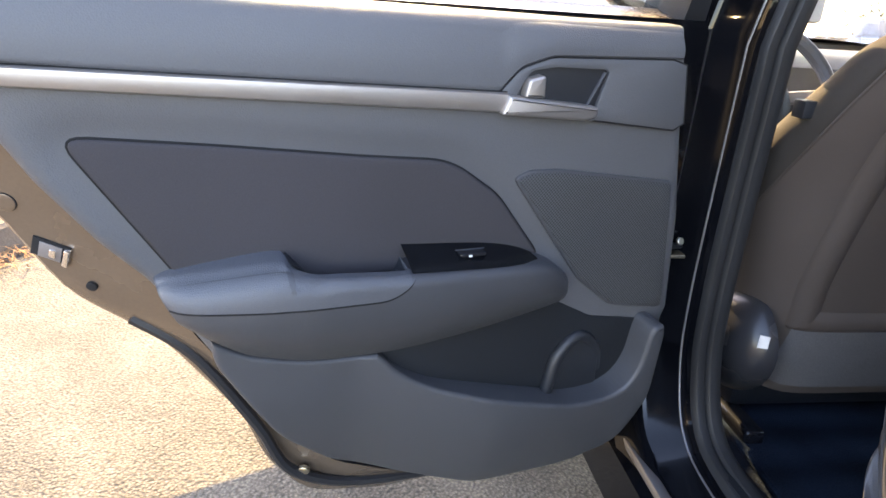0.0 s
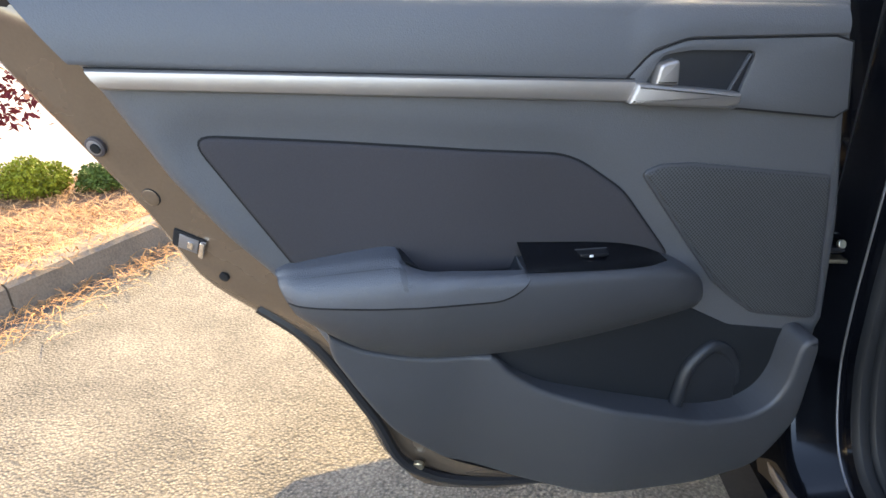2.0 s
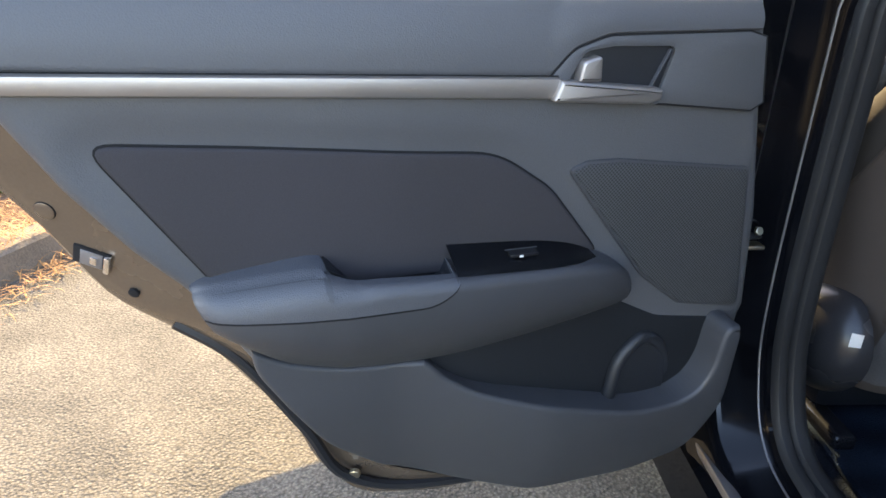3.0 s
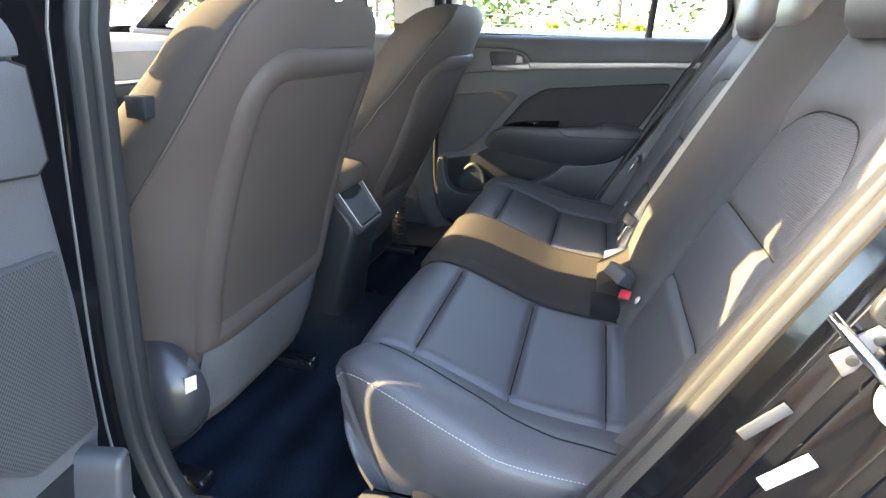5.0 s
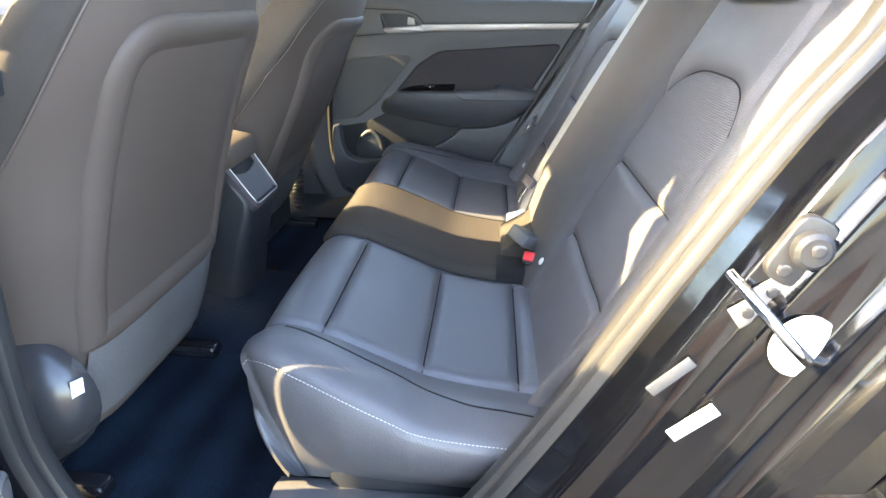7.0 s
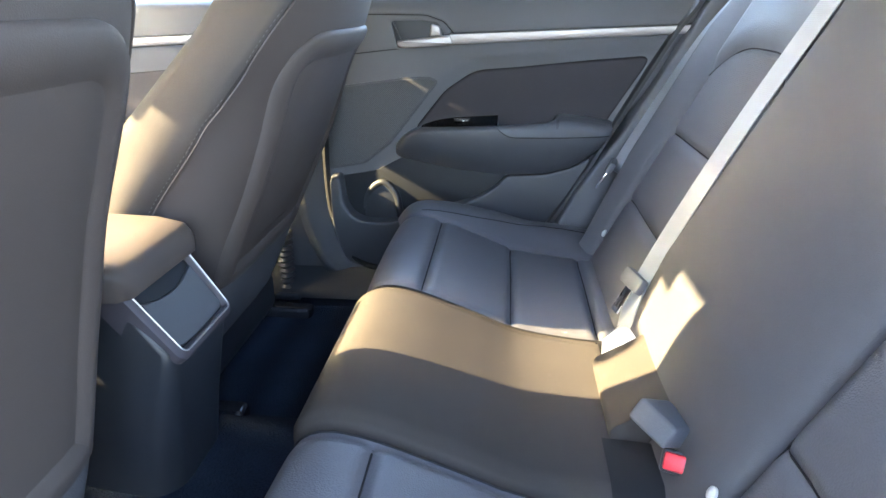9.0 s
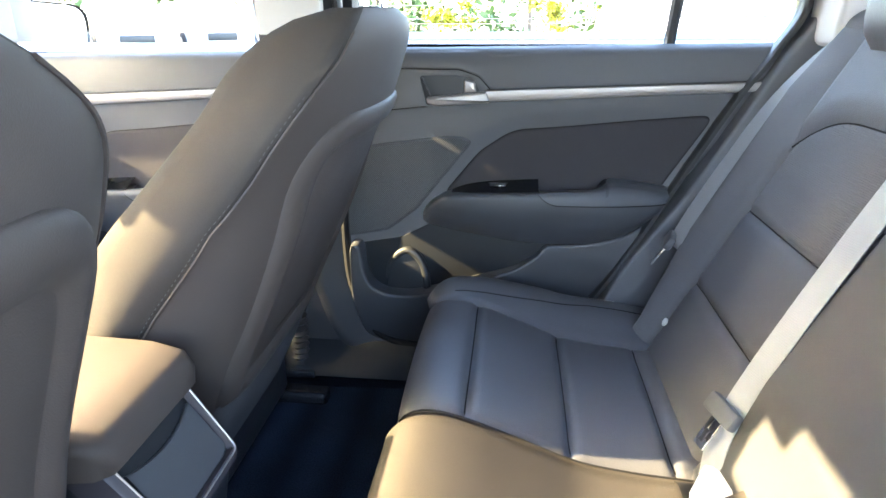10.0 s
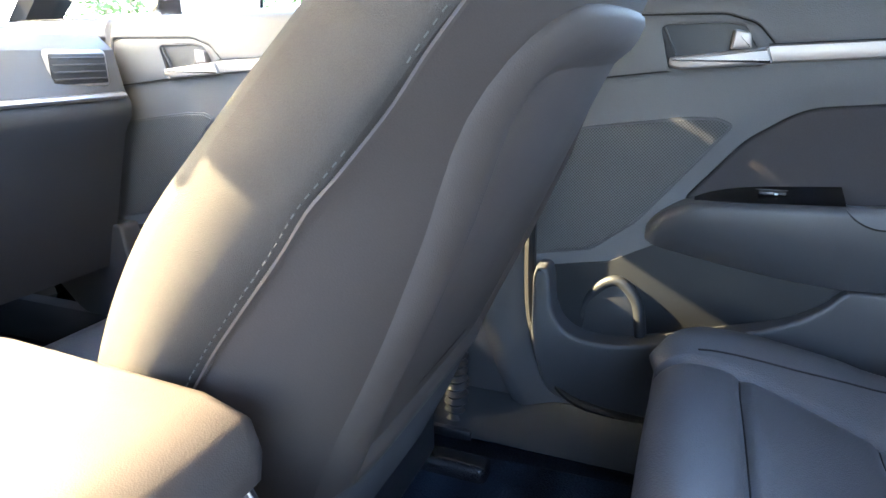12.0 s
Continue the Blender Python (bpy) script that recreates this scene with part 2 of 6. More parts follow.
def slab(outline, xf, xb, bev=0.003, fn=None, step=0.02, seg=3, cells=14):
    """A plate on the door plane: outline in (y, z), face at xf, back at xb, with a rounded rim."""
    lp = dense(rounded(outline) if len(outline[0]) > 2 else [Vector(p) for p in outline], step)
    if area2(lp) < 0:
        lp.reverse()
    bm = bmesh.new()
    s = 1 if xb > xf else -1
    loops = [[(xb, p.x, p.y) for p in lp]]
    for k in range(seg + 1):
        a = math.pi / 2 * k / seg
        li = inset(lp, bev * (1 - math.cos(a)))
        x = xf + s * bev * (1 - math.sin(a))
        loops.append([(x, p.x, p.y) for p in li])
    vs = rings(bm, loops)
    bm.faces.new(vs[-1])
    bm.faces.new(list(reversed(vs[0])))
    if fn:
        for axis in (0, 1):
            lo, hi = min(p[axis] for p in lp), max(p[axis] for p in lp)
            for k in range(1, cells):
                at = lo + (hi - lo) * k / cells
                bmesh.ops.bisect_plane(bm, geom=bm.verts[:] + bm.edges[:] + bm.faces[:], plane_co=(xf, at, at), plane_no=(0, 1 - axis, axis))
        for v in bm.verts:
            if abs(v.co.x - xb) > 1e-6:
                v.co.x += fn(v.co.y, v.co.z)
    bmesh.ops.recalc_face_normals(bm, faces=bm.faces[:])
    return bm


def tube(points, r, n=10, closed=False, flat=1.0, cap=True):
    """A round or flattened tube along a line of points."""
    P = [Vector(p) for p in points]
    bm = bmesh.new()
    loops, up = [], Vector((0, 0, 1))
    m = len(P)
    for i, p in enumerate(P):
        a = P[i - 1] if (i or closed) else p
        b = P[(i + 1) % m] if (i < m - 1 or closed) else p
        t = (b - a).normalized()
        if abs(t.dot(up)) > 0.99:
            up = Vector((0, 1, 0))
        u = t.cross(up).normalized()
        w = u.cross(t)
        up = w
        rr = r[i] if isinstance(r, (list, tuple)) else r
        loops.append([p + (u * math.cos(k * 2 * math.pi / n) + w * flat * math.sin(k * 2 * math.pi / n)) * rr for k in range(n)])
    if closed:
        loops.append(loops[0])
    vs = rings(bm, loops)
    if not closed and cap:
        bm.faces.new(list(reversed(vs[0])))
        bm.faces.new(vs[-1])
    bmesh.ops.remove_doubles(bm, verts=bm.verts[:], dist=1e-6)
    bmesh.ops.recalc_face_normals(bm, faces=bm.faces[:])
    return bm


def spline(pts, k=8, closed=False):
    """A smooth line through points."""
    P = [Vector(p) for p in pts]
    n, out = len(P), []
    for i in range(n if closed else n - 1):
        p0 = P[i - 1] if (i or closed) else P[i]
        p1, p2 = P[i], P[(i + 1) % n]
        p3 = P[(i + 2) % n] if (i + 2 < n or closed) else p2
        for j in range(k):
            t = j / k
            out.append(0.5 * (2 * p1 + (p2 - p0) * t + (2 * p0 - 5 * p1 + 4 * p2 - p3) * t * t + (3 * p1 - p0 - 3 * p2 + p3) * t ** 3))
    if not closed:
        out.append(P[-1])
    return out


def box(x0, x1, y0, y1, z0, z1, bev=0.004, seg=2):
    bm = bmesh.new()
    bmesh.ops.create_cube(bm, size=1.0)
    for v in bm.verts:
        v.co = Vector(((x0 + x1) / 2 + v.co.x * (x1 - x0), (y0 + y1) / 2 + v.co.y * (y1 - y0), (z0 + z1) / 2 + v.co.z * (z1 - z0)))
    if bev > 0:
        bmesh.ops.bevel(bm, geom=bm.edges[:], offset=bev, segments=seg, affect="EDGES", profile=0.5)
    return bm


def disc(centre, normal, r, h, n=20, bev=0.15, dome=0.0):
    """A round boss, washer or bolt head that stands up along its normal."""
    bm = bmesh.new()
    q = Vector(normal).to_track_quat("Z", "Y").to_matrix()
    c = Vector(centre)
    prof = ((1.0, 0.0), (1.0, h * (1 - bev)), (1 - bev, h), (0.4, h + dome * 0.8), (0.02, h + dome))
    rings_ = [[c + q @ Vector((r * k * math.cos(a * 2 * math.pi / n), r * k * math.sin(a * 2 * math.pi / n), z)) for a in range(n)] for k, z in prof]
    vs = rings(bm, rings_)
    bm.faces.new(vs[-1])
    bmesh.ops.recalc_face_normals(bm, faces=bm.faces[:])
    return bm


def sheet(fn, us, vs_):
    """An open skin of fn(u, v) over two lists of parameters."""
    bm = bmesh.new()
    g = [[bm.verts.new(fn(u, v)) for u in us] for v in vs_]
    for r0, r1 in zip(g, g[1:]):
        for i in range(len(us) - 1):
            bm.faces.new((r0[i], r0[i + 1], r1[i + 1], r1[i]))
    return bm


def steps(a, b, d):
    n = max(2, int(abs(b - a) / d + 0.5))
    return [a + (b - a) * i / n for i in range(n + 1)]


def lerp_table(tab, s):
    """Smooth values from rows (s, a, b, ...)."""
    if s <= tab[0][0]:
        return tuple(tab[0][1:])
    n = len(tab)
    for i in range(n - 1):
        r0, r1 = tab[i], tab[i + 1]
        if s <= r1[0]:
            h = r1[0] - r0[0]
            w = (s - r0[0]) / h
            p, q = tab[max(i - 1, 0)], tab[min(i + 2, n - 1)]
            out = []
            for k in range(1, len(r0)):
                m0 = (r1[k] - p[k]) / (r1[0] - p[0]) * h
                m1 = (q[k] - r0[k]) / (q[0] - r0[0]) * h
                out.append((2 * w ** 3 - 3 * w * w + 1) * r0[k] + (w ** 3 - 2 * w * w + w) * m0 + (3 * w * w - 2 * w ** 3) * r1[k] + (w ** 3 - w * w) * m1)
            return tuple(out)
    return tuple(tab[-1][1:])


# ---- doors ----
# A door is drawn closed on the car's right: x outwards, y to the nose, z up.
HINGE, HINGE_AXIS, OPEN = Vector((-0.788, 0.042, 0.70)), Vector((0.0257, 0.0034, 1.0)), 79.4
MIRROR = Matrix.Diagonal((-1, 1, 1, 1))
# the open door has sagged and swung a little about its hinge
SAG = Matrix.Translation((-0.7912, -0.0108, 0.7171)) @ pose(0, 0, 0, 5.472, -0.074, 5.058) @ Matrix.Translation(-HINGE)
SWUNG = SAG @ Matrix.Translation(HINGE) @ Matrix.Rotation(radians(-OPEN), 4, HINGE_AXIS) @ Matrix.Translation(-HINGE) @ MIRROR


def lean(y, z):
    """How the inner panel leans outwards towards its foot and its top roll."""
    return 0.10 * max(0.0, z - 0.955) + 0.05 * max(0.0, 0.60 - z)


def loft_y(rows, closed_ends=True):
    """Skins cross-sections in (x, z) that follow one another along y."""
    bm = bmesh.new()
    vs = rings(bm, [[(x, y, z) for x, z in sec] for y, sec in rows])
    if closed_ends:
        bm.faces.new(list(reversed(vs[0])))
        bm.faces.new(vs[-1])
    bmesh.ops.recalc_face_normals(bm, faces=bm.faces[:])
    return bm


def inner_panel(door, dy, rear, foot, front):
    """The trimmed inside of a door. dy moves the fittings along the door; rear, foot and front give the panel's outline."""
    S = lambda pts: [(p[0] + dy, *p[1:]) for p in pts]
    back = 0.765
    zt = 0.992
    # main panel
    cl = S([(-0.734, 0.880, 0.014), (-0.600, 0.8690, 0.2), (-0.470, 0.8560, 0.2), (-0.368, 0.8480, 0.10), (-0.306, 0.8060, 0.10), (-0.236, 0.7200, 0.01), (-0.520, 0.7200, 0.02), (-0.645, 0.7320, 0.005)])
    ring_ = dense(rounded(cl), 0.02)
    DISH = 0.007

    def dished(y, z):
        """Leans as the panel does and falls away towards the cloth."""
        p, best, inside = Vector((y, z)), 9.0, False
        for a, b in zip(ring_, ring_[1:] + ring_[:1]):
            e = b - a
            if e.length_squared < 1e-12:
                continue
            w = min(1.0, max(0.0, (p - a).dot(e) / e.length_squared))
            best = min(best, (p - a - e * w).length)
            if (a.y > z) != (b.y > z) and y < a.x + (z - a.y) / (b.y - a.y) * e.x:
                inside = not inside
        w = 1.0 if inside else max(0.0, 1.0 - best / 0.030)
        return lean(y, z) + DISH * w * w * (3 - 2 * w) + 0.038 * min(1.0, max(0.0, (0.585 - z) / 0.12))

    part("trim_panel", slab(rear + foot + front, 0.706, back, 0.016, dished, seg=4, cells=52), SOFT, door, "dark grey soft-touch door trim")
    # upper roll under the window
    y0, y1 = rear[0][0], front[-1][0]
    outer = rounded(S([(-0.326, 0.9215, 0.003), (-0.304, 0.9460, 0.03), (-0.268, 0.9580, 0.05), (-0.0895, 0.9600, 0.003), (-0.0705, 0.8765, 0.003), (-0.195, 0.8900, 0.01), (-0.322, 0.8995, 0.004)]), 10)

    def crest(y):
        """Top edge of the handle surround."""
        zs_ = [p.y + (q.y - p.y) * (y - p.x) / (q.x - p.x) for p, q in zip(outer, outer[1:] + outer[:1]) if abs(q.x - p.x) > 1e-6 and min(p.x, q.x) <= y <= max(p.x, q.x)]
        return max(zs_) if zs_ else 0.0

    rows = []
    for k in range(161):
        y = y0 + 0.004 + (y1 - y0 - 0.012) * k / 160
        lift = 0.010 * ((y1 - y) / (y1 - y0))
        zl = 0.9225 - 0.0185 * (y - dy + 0.318) / 0.48 if y - dy < -0.3255 else (crest(y) or 0.960) + 0.0012
        tall = zt + lift - zl
        rows.append((y, [(0.750, zt + lift - 0.004), (0.738, zt + lift + 0.002), (0.722, zt + lift - 0.002), (0.711, zt + lift - 0.15 * tall), (0.704, zt + lift - 0.42 * tall), (0.700, zl + 0.30 * tall), (0.6992, zl + 0.03 * tall + 0.0005), (0.7005, zl), (0.750, zl)]))
    fine = lambda sec: [(q.x, q.y) for q in spline([(x, z, 0) for x, z in sec[1:7]], 4)] + list(sec[7:]) + [sec[0]]
    tilt = (rear[1][0] - rear[0][0]) / (rear[0][1] - rear[1][1])
    bm = bmesh.new()
    vs = rings(bm, [[(x, y + tilt * (zt - z) * max(0.0, 1 - (y - y0) / 0.15), z) for x, z in fine(sec)] for y, sec in rows])
    bm.faces.new(list(reversed(vs[0])))
    bm.faces.new(vs[-1])
    bmesh.ops.recalc_face_normals(bm, faces=bm.faces[:])
    part("upper_panel", bm, SOFT, door, "padded dark grey sill roll below the window")
    # silver strip
    ya, yb = max(rear[0][0] + 0.045, dy - 0.80), dy - 0.318
    tr = []
    for k in range(20):
        w = k / 19
        y = ya + (yb - ya) * w
        hi, lo = 0.9402 - 0.0185 * w, 0.9228 - 0.0225 * w
        tr.append((y, [(0.712, hi), (0.699, hi), (0.6945, hi - 0.002), (0.693, (hi + lo) / 2), (0.6955, lo + 0.002), (0.700, lo), (0.712, lo)]))
    bm = bmesh.new()
    vs = rings(bm, [[(x, y + (0.6 * (sec[0][1] - z) if k == 0 else 0.0), z) for x, z in sec] for k, (y, sec) in enumerate(tr)])
    bm.faces.new(list(reversed(vs[0])))
    bm.faces.new(vs[-1])
    bmesh.ops.recalc_face_normals(bm, faces=bm.faces[:])
    part("trim_strip", bm, SATIN, door, "satin silver trim strip")
    part("strip_gap", tube([(0.6985, y, sec[0][1] + 0.0006) for y, sec in tr], 0.0006, 6), SEAM, door)
    # handle surround with its recess
    innr = rounded(S([(-0.307, 0.9170, 0.004), (-0.292, 0.9440, 0.012), (-0.262, 0.9480, 0.012), (-0.193, 0.9470, 0.006), (-0.207, 0.8930, 0.004), (-0.310, 0.9000, 0.003)]))
    n = 96
    outs, ins = [], []
    for lp, dst in ((outer, outs), (innr, ins)):
        ctr = Vector((dy - 0.25, 0.922))
        for k in range(n):
            a = 2 * math.pi * k / n
            d = Vector((math.cos(a), math.sin(a)))
            best = 0.0
            for p, q in zip(lp, lp[1:] + lp[:1]):
                e = q - p
                den = d.x * e.y - d.y * e.x
                if abs(den) < 1e-12:
                    continue
                w = p - ctr
                t = (w.x * e.y - w.y * e.x) / den
                u = (w.x * d.y - w.y * d.x) / den
                if t > 0 and -1e-6 <= u <= 1 + 1e-6:
                    best = max(best, t)
            dst.append(ctr + d * best)
    bm = bmesh.new()
    o2, i2 = inset(outs, 0.003), inset(ins, -0.003)
    rings(bm, [[(0.712, p.x, p.y) for p in outs], [(0.7005, p.x, p.y) for p in outs], [(0.6990, p.x, p.y) for p in o2],
               [(0.6985, p.x, p.y) for p in i2], [(0.6995, p.x, p.y) for p in ins], [(0.7040, p.x, p.y) for p in ins]])
    bmesh.ops.recalc_face_normals(bm, faces=bm.faces[:])
    bez = part("handle_surround", bm, SOFT, door)
    part("handle_gap", tube([(0.7005, p.x, p.y) for p in dense(outs, 0.01)], 0.0011, 6, closed=True), SEAM, bez)
    part("handle_recess", slab([(p.x, p.y) for p in innr], 0.7035, 0.7065, 0.0005), PLASTIC_DARK, bez)
    part("handle_lever", slab(S([(-0.300, 0.9175, 0.002), (-0.297, 0.9360, 0.006), (-0.278, 0.9410, 0.004), (-0.276, 0.9170, 0.002)]), 0.690, 0.7030, 0.003), SATIN, bez, "satin silver release lever")
    part("handle_blade", slab(S([(-0.318, 0.9195, 0.002), (-0.2075, 0.9080, 0.003), (-0.207, 0.8975, 0.006), (-0.222, 0.8930, 0.006), (-0.325, 0.8998, 0.002)]), 0.688, 0.7030, 0.004), SATIN, bez, "satin silver lower lip")
    part("handle_rib", slab(S([(-0.2165, 0.9080, 0.001), (-0.2000, 0.9440, 0.001), (-0.1975, 0.9440, 0.001), (-0.2140, 0.9080, 0.001)]), 0.699, 0.7030, 0.0008), PLASTIC, bez)
    # cloth field with its welt
    part("welt", slab(cl, 0.7042 + DISH, 0.7070 + DISH, 0.0012, lean), SEAM, door, "dark welt line round the cloth")
    cin = inset(dense(rounded(cl), 0.02), 0.0020)
    part("cloth_insert", slab([(p.x, p.y) for p in cin], 0.7016 + DISH, 0.7060 + DISH, 0.003, lean), CLOTH, door, "charcoal cloth insert")
    # armrest: lower shell, padded rear part, pull recess and switch plate
    ARM = [(-0.672, 0.741, 0.690, 0.680), (-0.660, 0.745, 0.676, 0.672), (-0.640, 0.749, 0.662, 0.666), (-0.606, 0.754, 0.648, 0.660), (-0.570, 0.7585, 0.640, 0.655), (-0.556, 0.7590, 0.637, 0.654), (-0.543, 0.756, 0.634, 0.653), (-0.530, 0.7495, 0.632, 0.652), (-0.519, 0.746, 0.631, 0.652), (-0.50, 0.744, 0.629, 0.652),
           (-0.42, 0.739, 0.628, 0.654), (-0.34, 0.736, 0.637, 0.657), (-0.27, 0.732, 0.649, 0.662), (-0.245, 0.726, 0.654, 0.667), (-0.222, 0.714, 0.658, 0.677), (-0.206, 0.700, 0.662, 0.688), (-0.197, 0.686, 0.668, 0.7005)]

    def shear(y, z):
        """The rear end follows the panel's slanting edge."""
        k = min(1.0, max(0.0, (-0.50 - y) / 0.17))
        return y + dy + k * k * 0.53 * (0.745 - z)

    def arm_loft(rows):
        bm = bmesh.new()
        vs = rings(bm, [[(x, shear(y, z), z) for x, z in sec] for y, sec in rows])
        bm.faces.new(list(reversed(vs[0])))
        bm.faces.new(vs[-1])
        bmesh.ops.recalc_face_normals(bm, faces=bm.faces[:])
        return bm

    def dep_at(y):
        """Depth of the pull recess behind the lip."""
        return 0.024 * min(1.0, max(0.0, (y + 0.547) / 0.03)) * min(1.0, max(0.0, (-0.421 - y) / 0.008))

    def arm_at(y):
        zt_, zb_, xi = lerp_table(ARM, y)
        dep = dep_at(y)
        r = min(0.011 + 0.014 * min(1.0, max(0.0, (-0.50 - y) / 0.06)), 0.704 - xi)
        sec = [(0.717, zt_ - dep), (max(0.684, min(0.7065, xi + r + 0.006)), zt_ - dep), (max(0.676, min(0.7050, xi + r + 0.002)), zt_ - dep * 0.05)]
        fall = 0.005 * min(1.0, max(0.0, (-0.50 - y) / 0.06))
        sec[1], sec[2] = (sec[1][0], sec[1][1] - fall * 0.4), (sec[2][0], sec[2][1] - fall * 0.7)
        for k in range(6):
            a = math.pi / 2 * k / 5
            sec.append((xi + r - r * math.sin(a), zt_ - fall - r + r * math.cos(a)))
        for k in range(1, 9):
            w = k / 8
            sec.append((xi + (0.700 - xi) * w ** 2.0 * 0.85 - 0.002 * math.sin(w * math.pi), zt_ - fall - r + (zb_ - zt_ + fall + r) * w))
        return sec + [(0.717, zb_ + 0.002)]

    part("armrest_shell", arm_loft([(y, arm_at(y)) for y in steps(-0.672, -0.197, 0.008)]), PLASTIC, door, "dark grey moulded armrest")
    pad = []
    for y in steps(-0.670, -0.462, 0.008) + steps(-0.4595, -0.4210, 0.0025):
        zs = 0.7200 - 0.0020 * min(1.0, (y + 0.668) / 0.21)
        if y > -0.460:
            zs += 0.0185 * ((y + 0.460) / 0.039) ** 2.2
        full = arm_at(y)[0 if dep_at(y) == 0.0 else 2:]
        zs = min(zs, max(z for x, z in full) - 0.0015)
        path = [full[0]]
        for p, q in zip(full, full[1:]):
            if q[1] <= zs and q[0] < 0.716:
                w = (p[1] - zs) / max(p[1] - q[1], 1e-6)
                path.append((p[0] + (q[0] - p[0]) * w, zs))
                break
            path.append(q)
        run = [0.0]
        for p, q in zip(path, path[1:]):
            run.append(run[-1] + math.hypot(q[0] - p[0], q[1] - p[1]))
        sec = []
        for k in range(19):
            d, i = run[-1] * k / 18, 0
            while i < len(path) - 2 and run[i + 1] < d:
                i += 1
            w = (d - run[i]) / max(run[i + 1] - run[i], 1e-9)
            x, z = (path[i][c] + (path[i + 1][c] - path[i][c]) * w for c in (0, 1))
            sec.append((x - 0.0008, z + (0.0008 if k < 9 else 0.0)))
        sec += [(sec[-1][0] + 0.003, sec[-1][1]), (sec[0][0] + 0.001, min(sec[0][1], sec[-1][1] + 0.004) - 0.003)]
        pad.append((y, sec))
    part("armrest_seam", tube([(sec[-3][0] + 0.0008, shear(y, sec[-3][1]), sec[-3][1] - 0.0012) for y, sec in pad], 0.0011, 6), SEAM, door)
    part("armrest_pad", arm_loft(pad), PAD, door, "grained vinyl armrest pad", smooth=50)
    def grip_at(u, v):
        y = -0.546 + 0.1245 * u
        dep = dep_at(y)
        z = lerp_table(ARM, y)[0] - dep + 0.0014
        return (0.6762 + 0.040 * v, y + dy, z + dep * (0.90 * max(0.0, 1.0 - v / 0.2) ** 2 + 0.35 * v ** 6))

    # Dark sheet over the carved floor colours in the recess's shade.
    grip = sheet(grip_at, steps(0, 1, 0.04), steps(0, 1, 0.05))
    part("grip_shade", grip, PLASTIC_DARK, door, "pull recess behind the armrest lip, its shade coloured dark")
    bm = sheet(lambda u, v: (0.6655 + 0.024 * u ** 6 + (0.0475 - 0.024 * u ** 6) * v + 0.004 * (1 - u ** 6) * math.sin(v * 3.14), dy - 0.421 + 0.166 * u, 0.7395 - 0.0060 * u - 0.004 * u ** 6 + (0.0165 - 0.004 * u - 0.0115 * u ** 5) * v ** 0.7), steps(0, 1, 0.06), steps(0, 1, 0.1))
    bmesh.ops.solidify(bm, geom=bm.faces[:], thickness=0.004)
    plate = part("switch_plate", bm, GLOSS, door, "piano-black window switch plate")
    part("window_switch", box(0.681, 0.693, dy - 0.360, dy - 0.328, 0.7435, 0.7485, 0.002), GLOSS, plate)
    part("switch_mark", box(0.6800, 0.6815, dy - 0.350, dy - 0.346, 0.7448, 0.7470, 0.0003), LABEL, plate)
    part("switch_edge", box(0.6920, 0.6935, dy - 0.362, dy - 0.326, 0.7482, 0.7490, 0.0002), PLASTIC, plate)
    # loudspeaker mesh in its frame
    gr = S([(-0.294, 0.826, 0.008), (-0.272, 0.8345, 0.012), (-0.235, 0.8345, 0.05), (-0.066, 0.8130, 0.010), (-0.031, 0.6250, 0.010), (-0.125, 0.6430, 0.03), (-0.185, 0.6900, 0.06)])
    part("speaker_frame", slab(gr, 0.7025, 0.7070, 0.002, lean), PLASTIC, door)
    gi = inset(dense(rounded(gr), 0.02), 0.0035)
    part("speaker_grille", slab([(p.x, p.y) for p in gi], 0.7008, 0.7060, 0.0012, lean), MESHED, door, "perforated loudspeaker grille")
    # map pocket with lip, cup ring
    prof = [(shear(y, lerp_table(ARM, y)[1]) - dy, lerp_table(ARM, y)[1] - 0.0022) for y in (-0.655, -0.640, -0.622, -0.606, -0.580, -0.556, -0.525, -0.500, -0.475, -0.458)]
    prof += [(p.x, p.y) for p in spline([(y, z, 0) for y, z in ((-0.446, 0.625), (-0.436, 0.617), (-0.420, 0.600), (-0.379, 0.575), (-0.308, 0.552), (-0.232, 0.530), (-0.178, 0.516), (-0.131, 0.516), (-0.106, 0.524), (-0.089, 0.540), (-0.079, 0.566), (-0.075, 0.606), (-0.068, 0.620), (-0.054, 0.621))], 4)]
    # Flat near-black sheet puts a deep pocket's shade into the colour.
    part("pocket_shade", slab(S([(-0.45, 0.640, 0.01), (-0.33, 0.640, 0.05), (-0.215, 0.662, 0.02), (-0.15, 0.628, 0.05), (-0.060, 0.612, 0.01), (-0.060, 0.47, 0.01), (-0.38, 0.50, 0.05)]), 0.7042, 0.7066, 0.001), SHADE_SILL, door, "flat near-black sheet for the shade in the map pocket")
    low = [(p[0] + dy, p[1], 0.0 if p[0] < -0.45 else 0.012) for p in prof] + [(f[0] - 0.034, f[1], 0.02) for f in reversed(front) if f[1] < 0.61] + [(f[0] - (0.03 if f is foot[-1] else 0.0), f[1] + 0.004, f[2]) for f in reversed(foot)] + [f for f in reversed(rear) if f[1] < 0.645]
    def bulge(y, z):
        k = min(1.0, max(0.0, (-0.26 - (y - dy)) / 0.20))
        top = 0.53 + 0.07 * k * k * (3 - 2 * k)
        return 0.036 * min(1.25, max(0.0, (top - z) / 0.15)) ** 1.6 + 0.030 * min(1.0, max(0.0, (-0.30 - (y - dy)) / 0.17))
    part("map_pocket", slab(low, 0.664, 0.7600, 0.006, bulge, seg=5, step=0.008, cells=30), PLASTIC, door, "dark grey moulded map pocket")
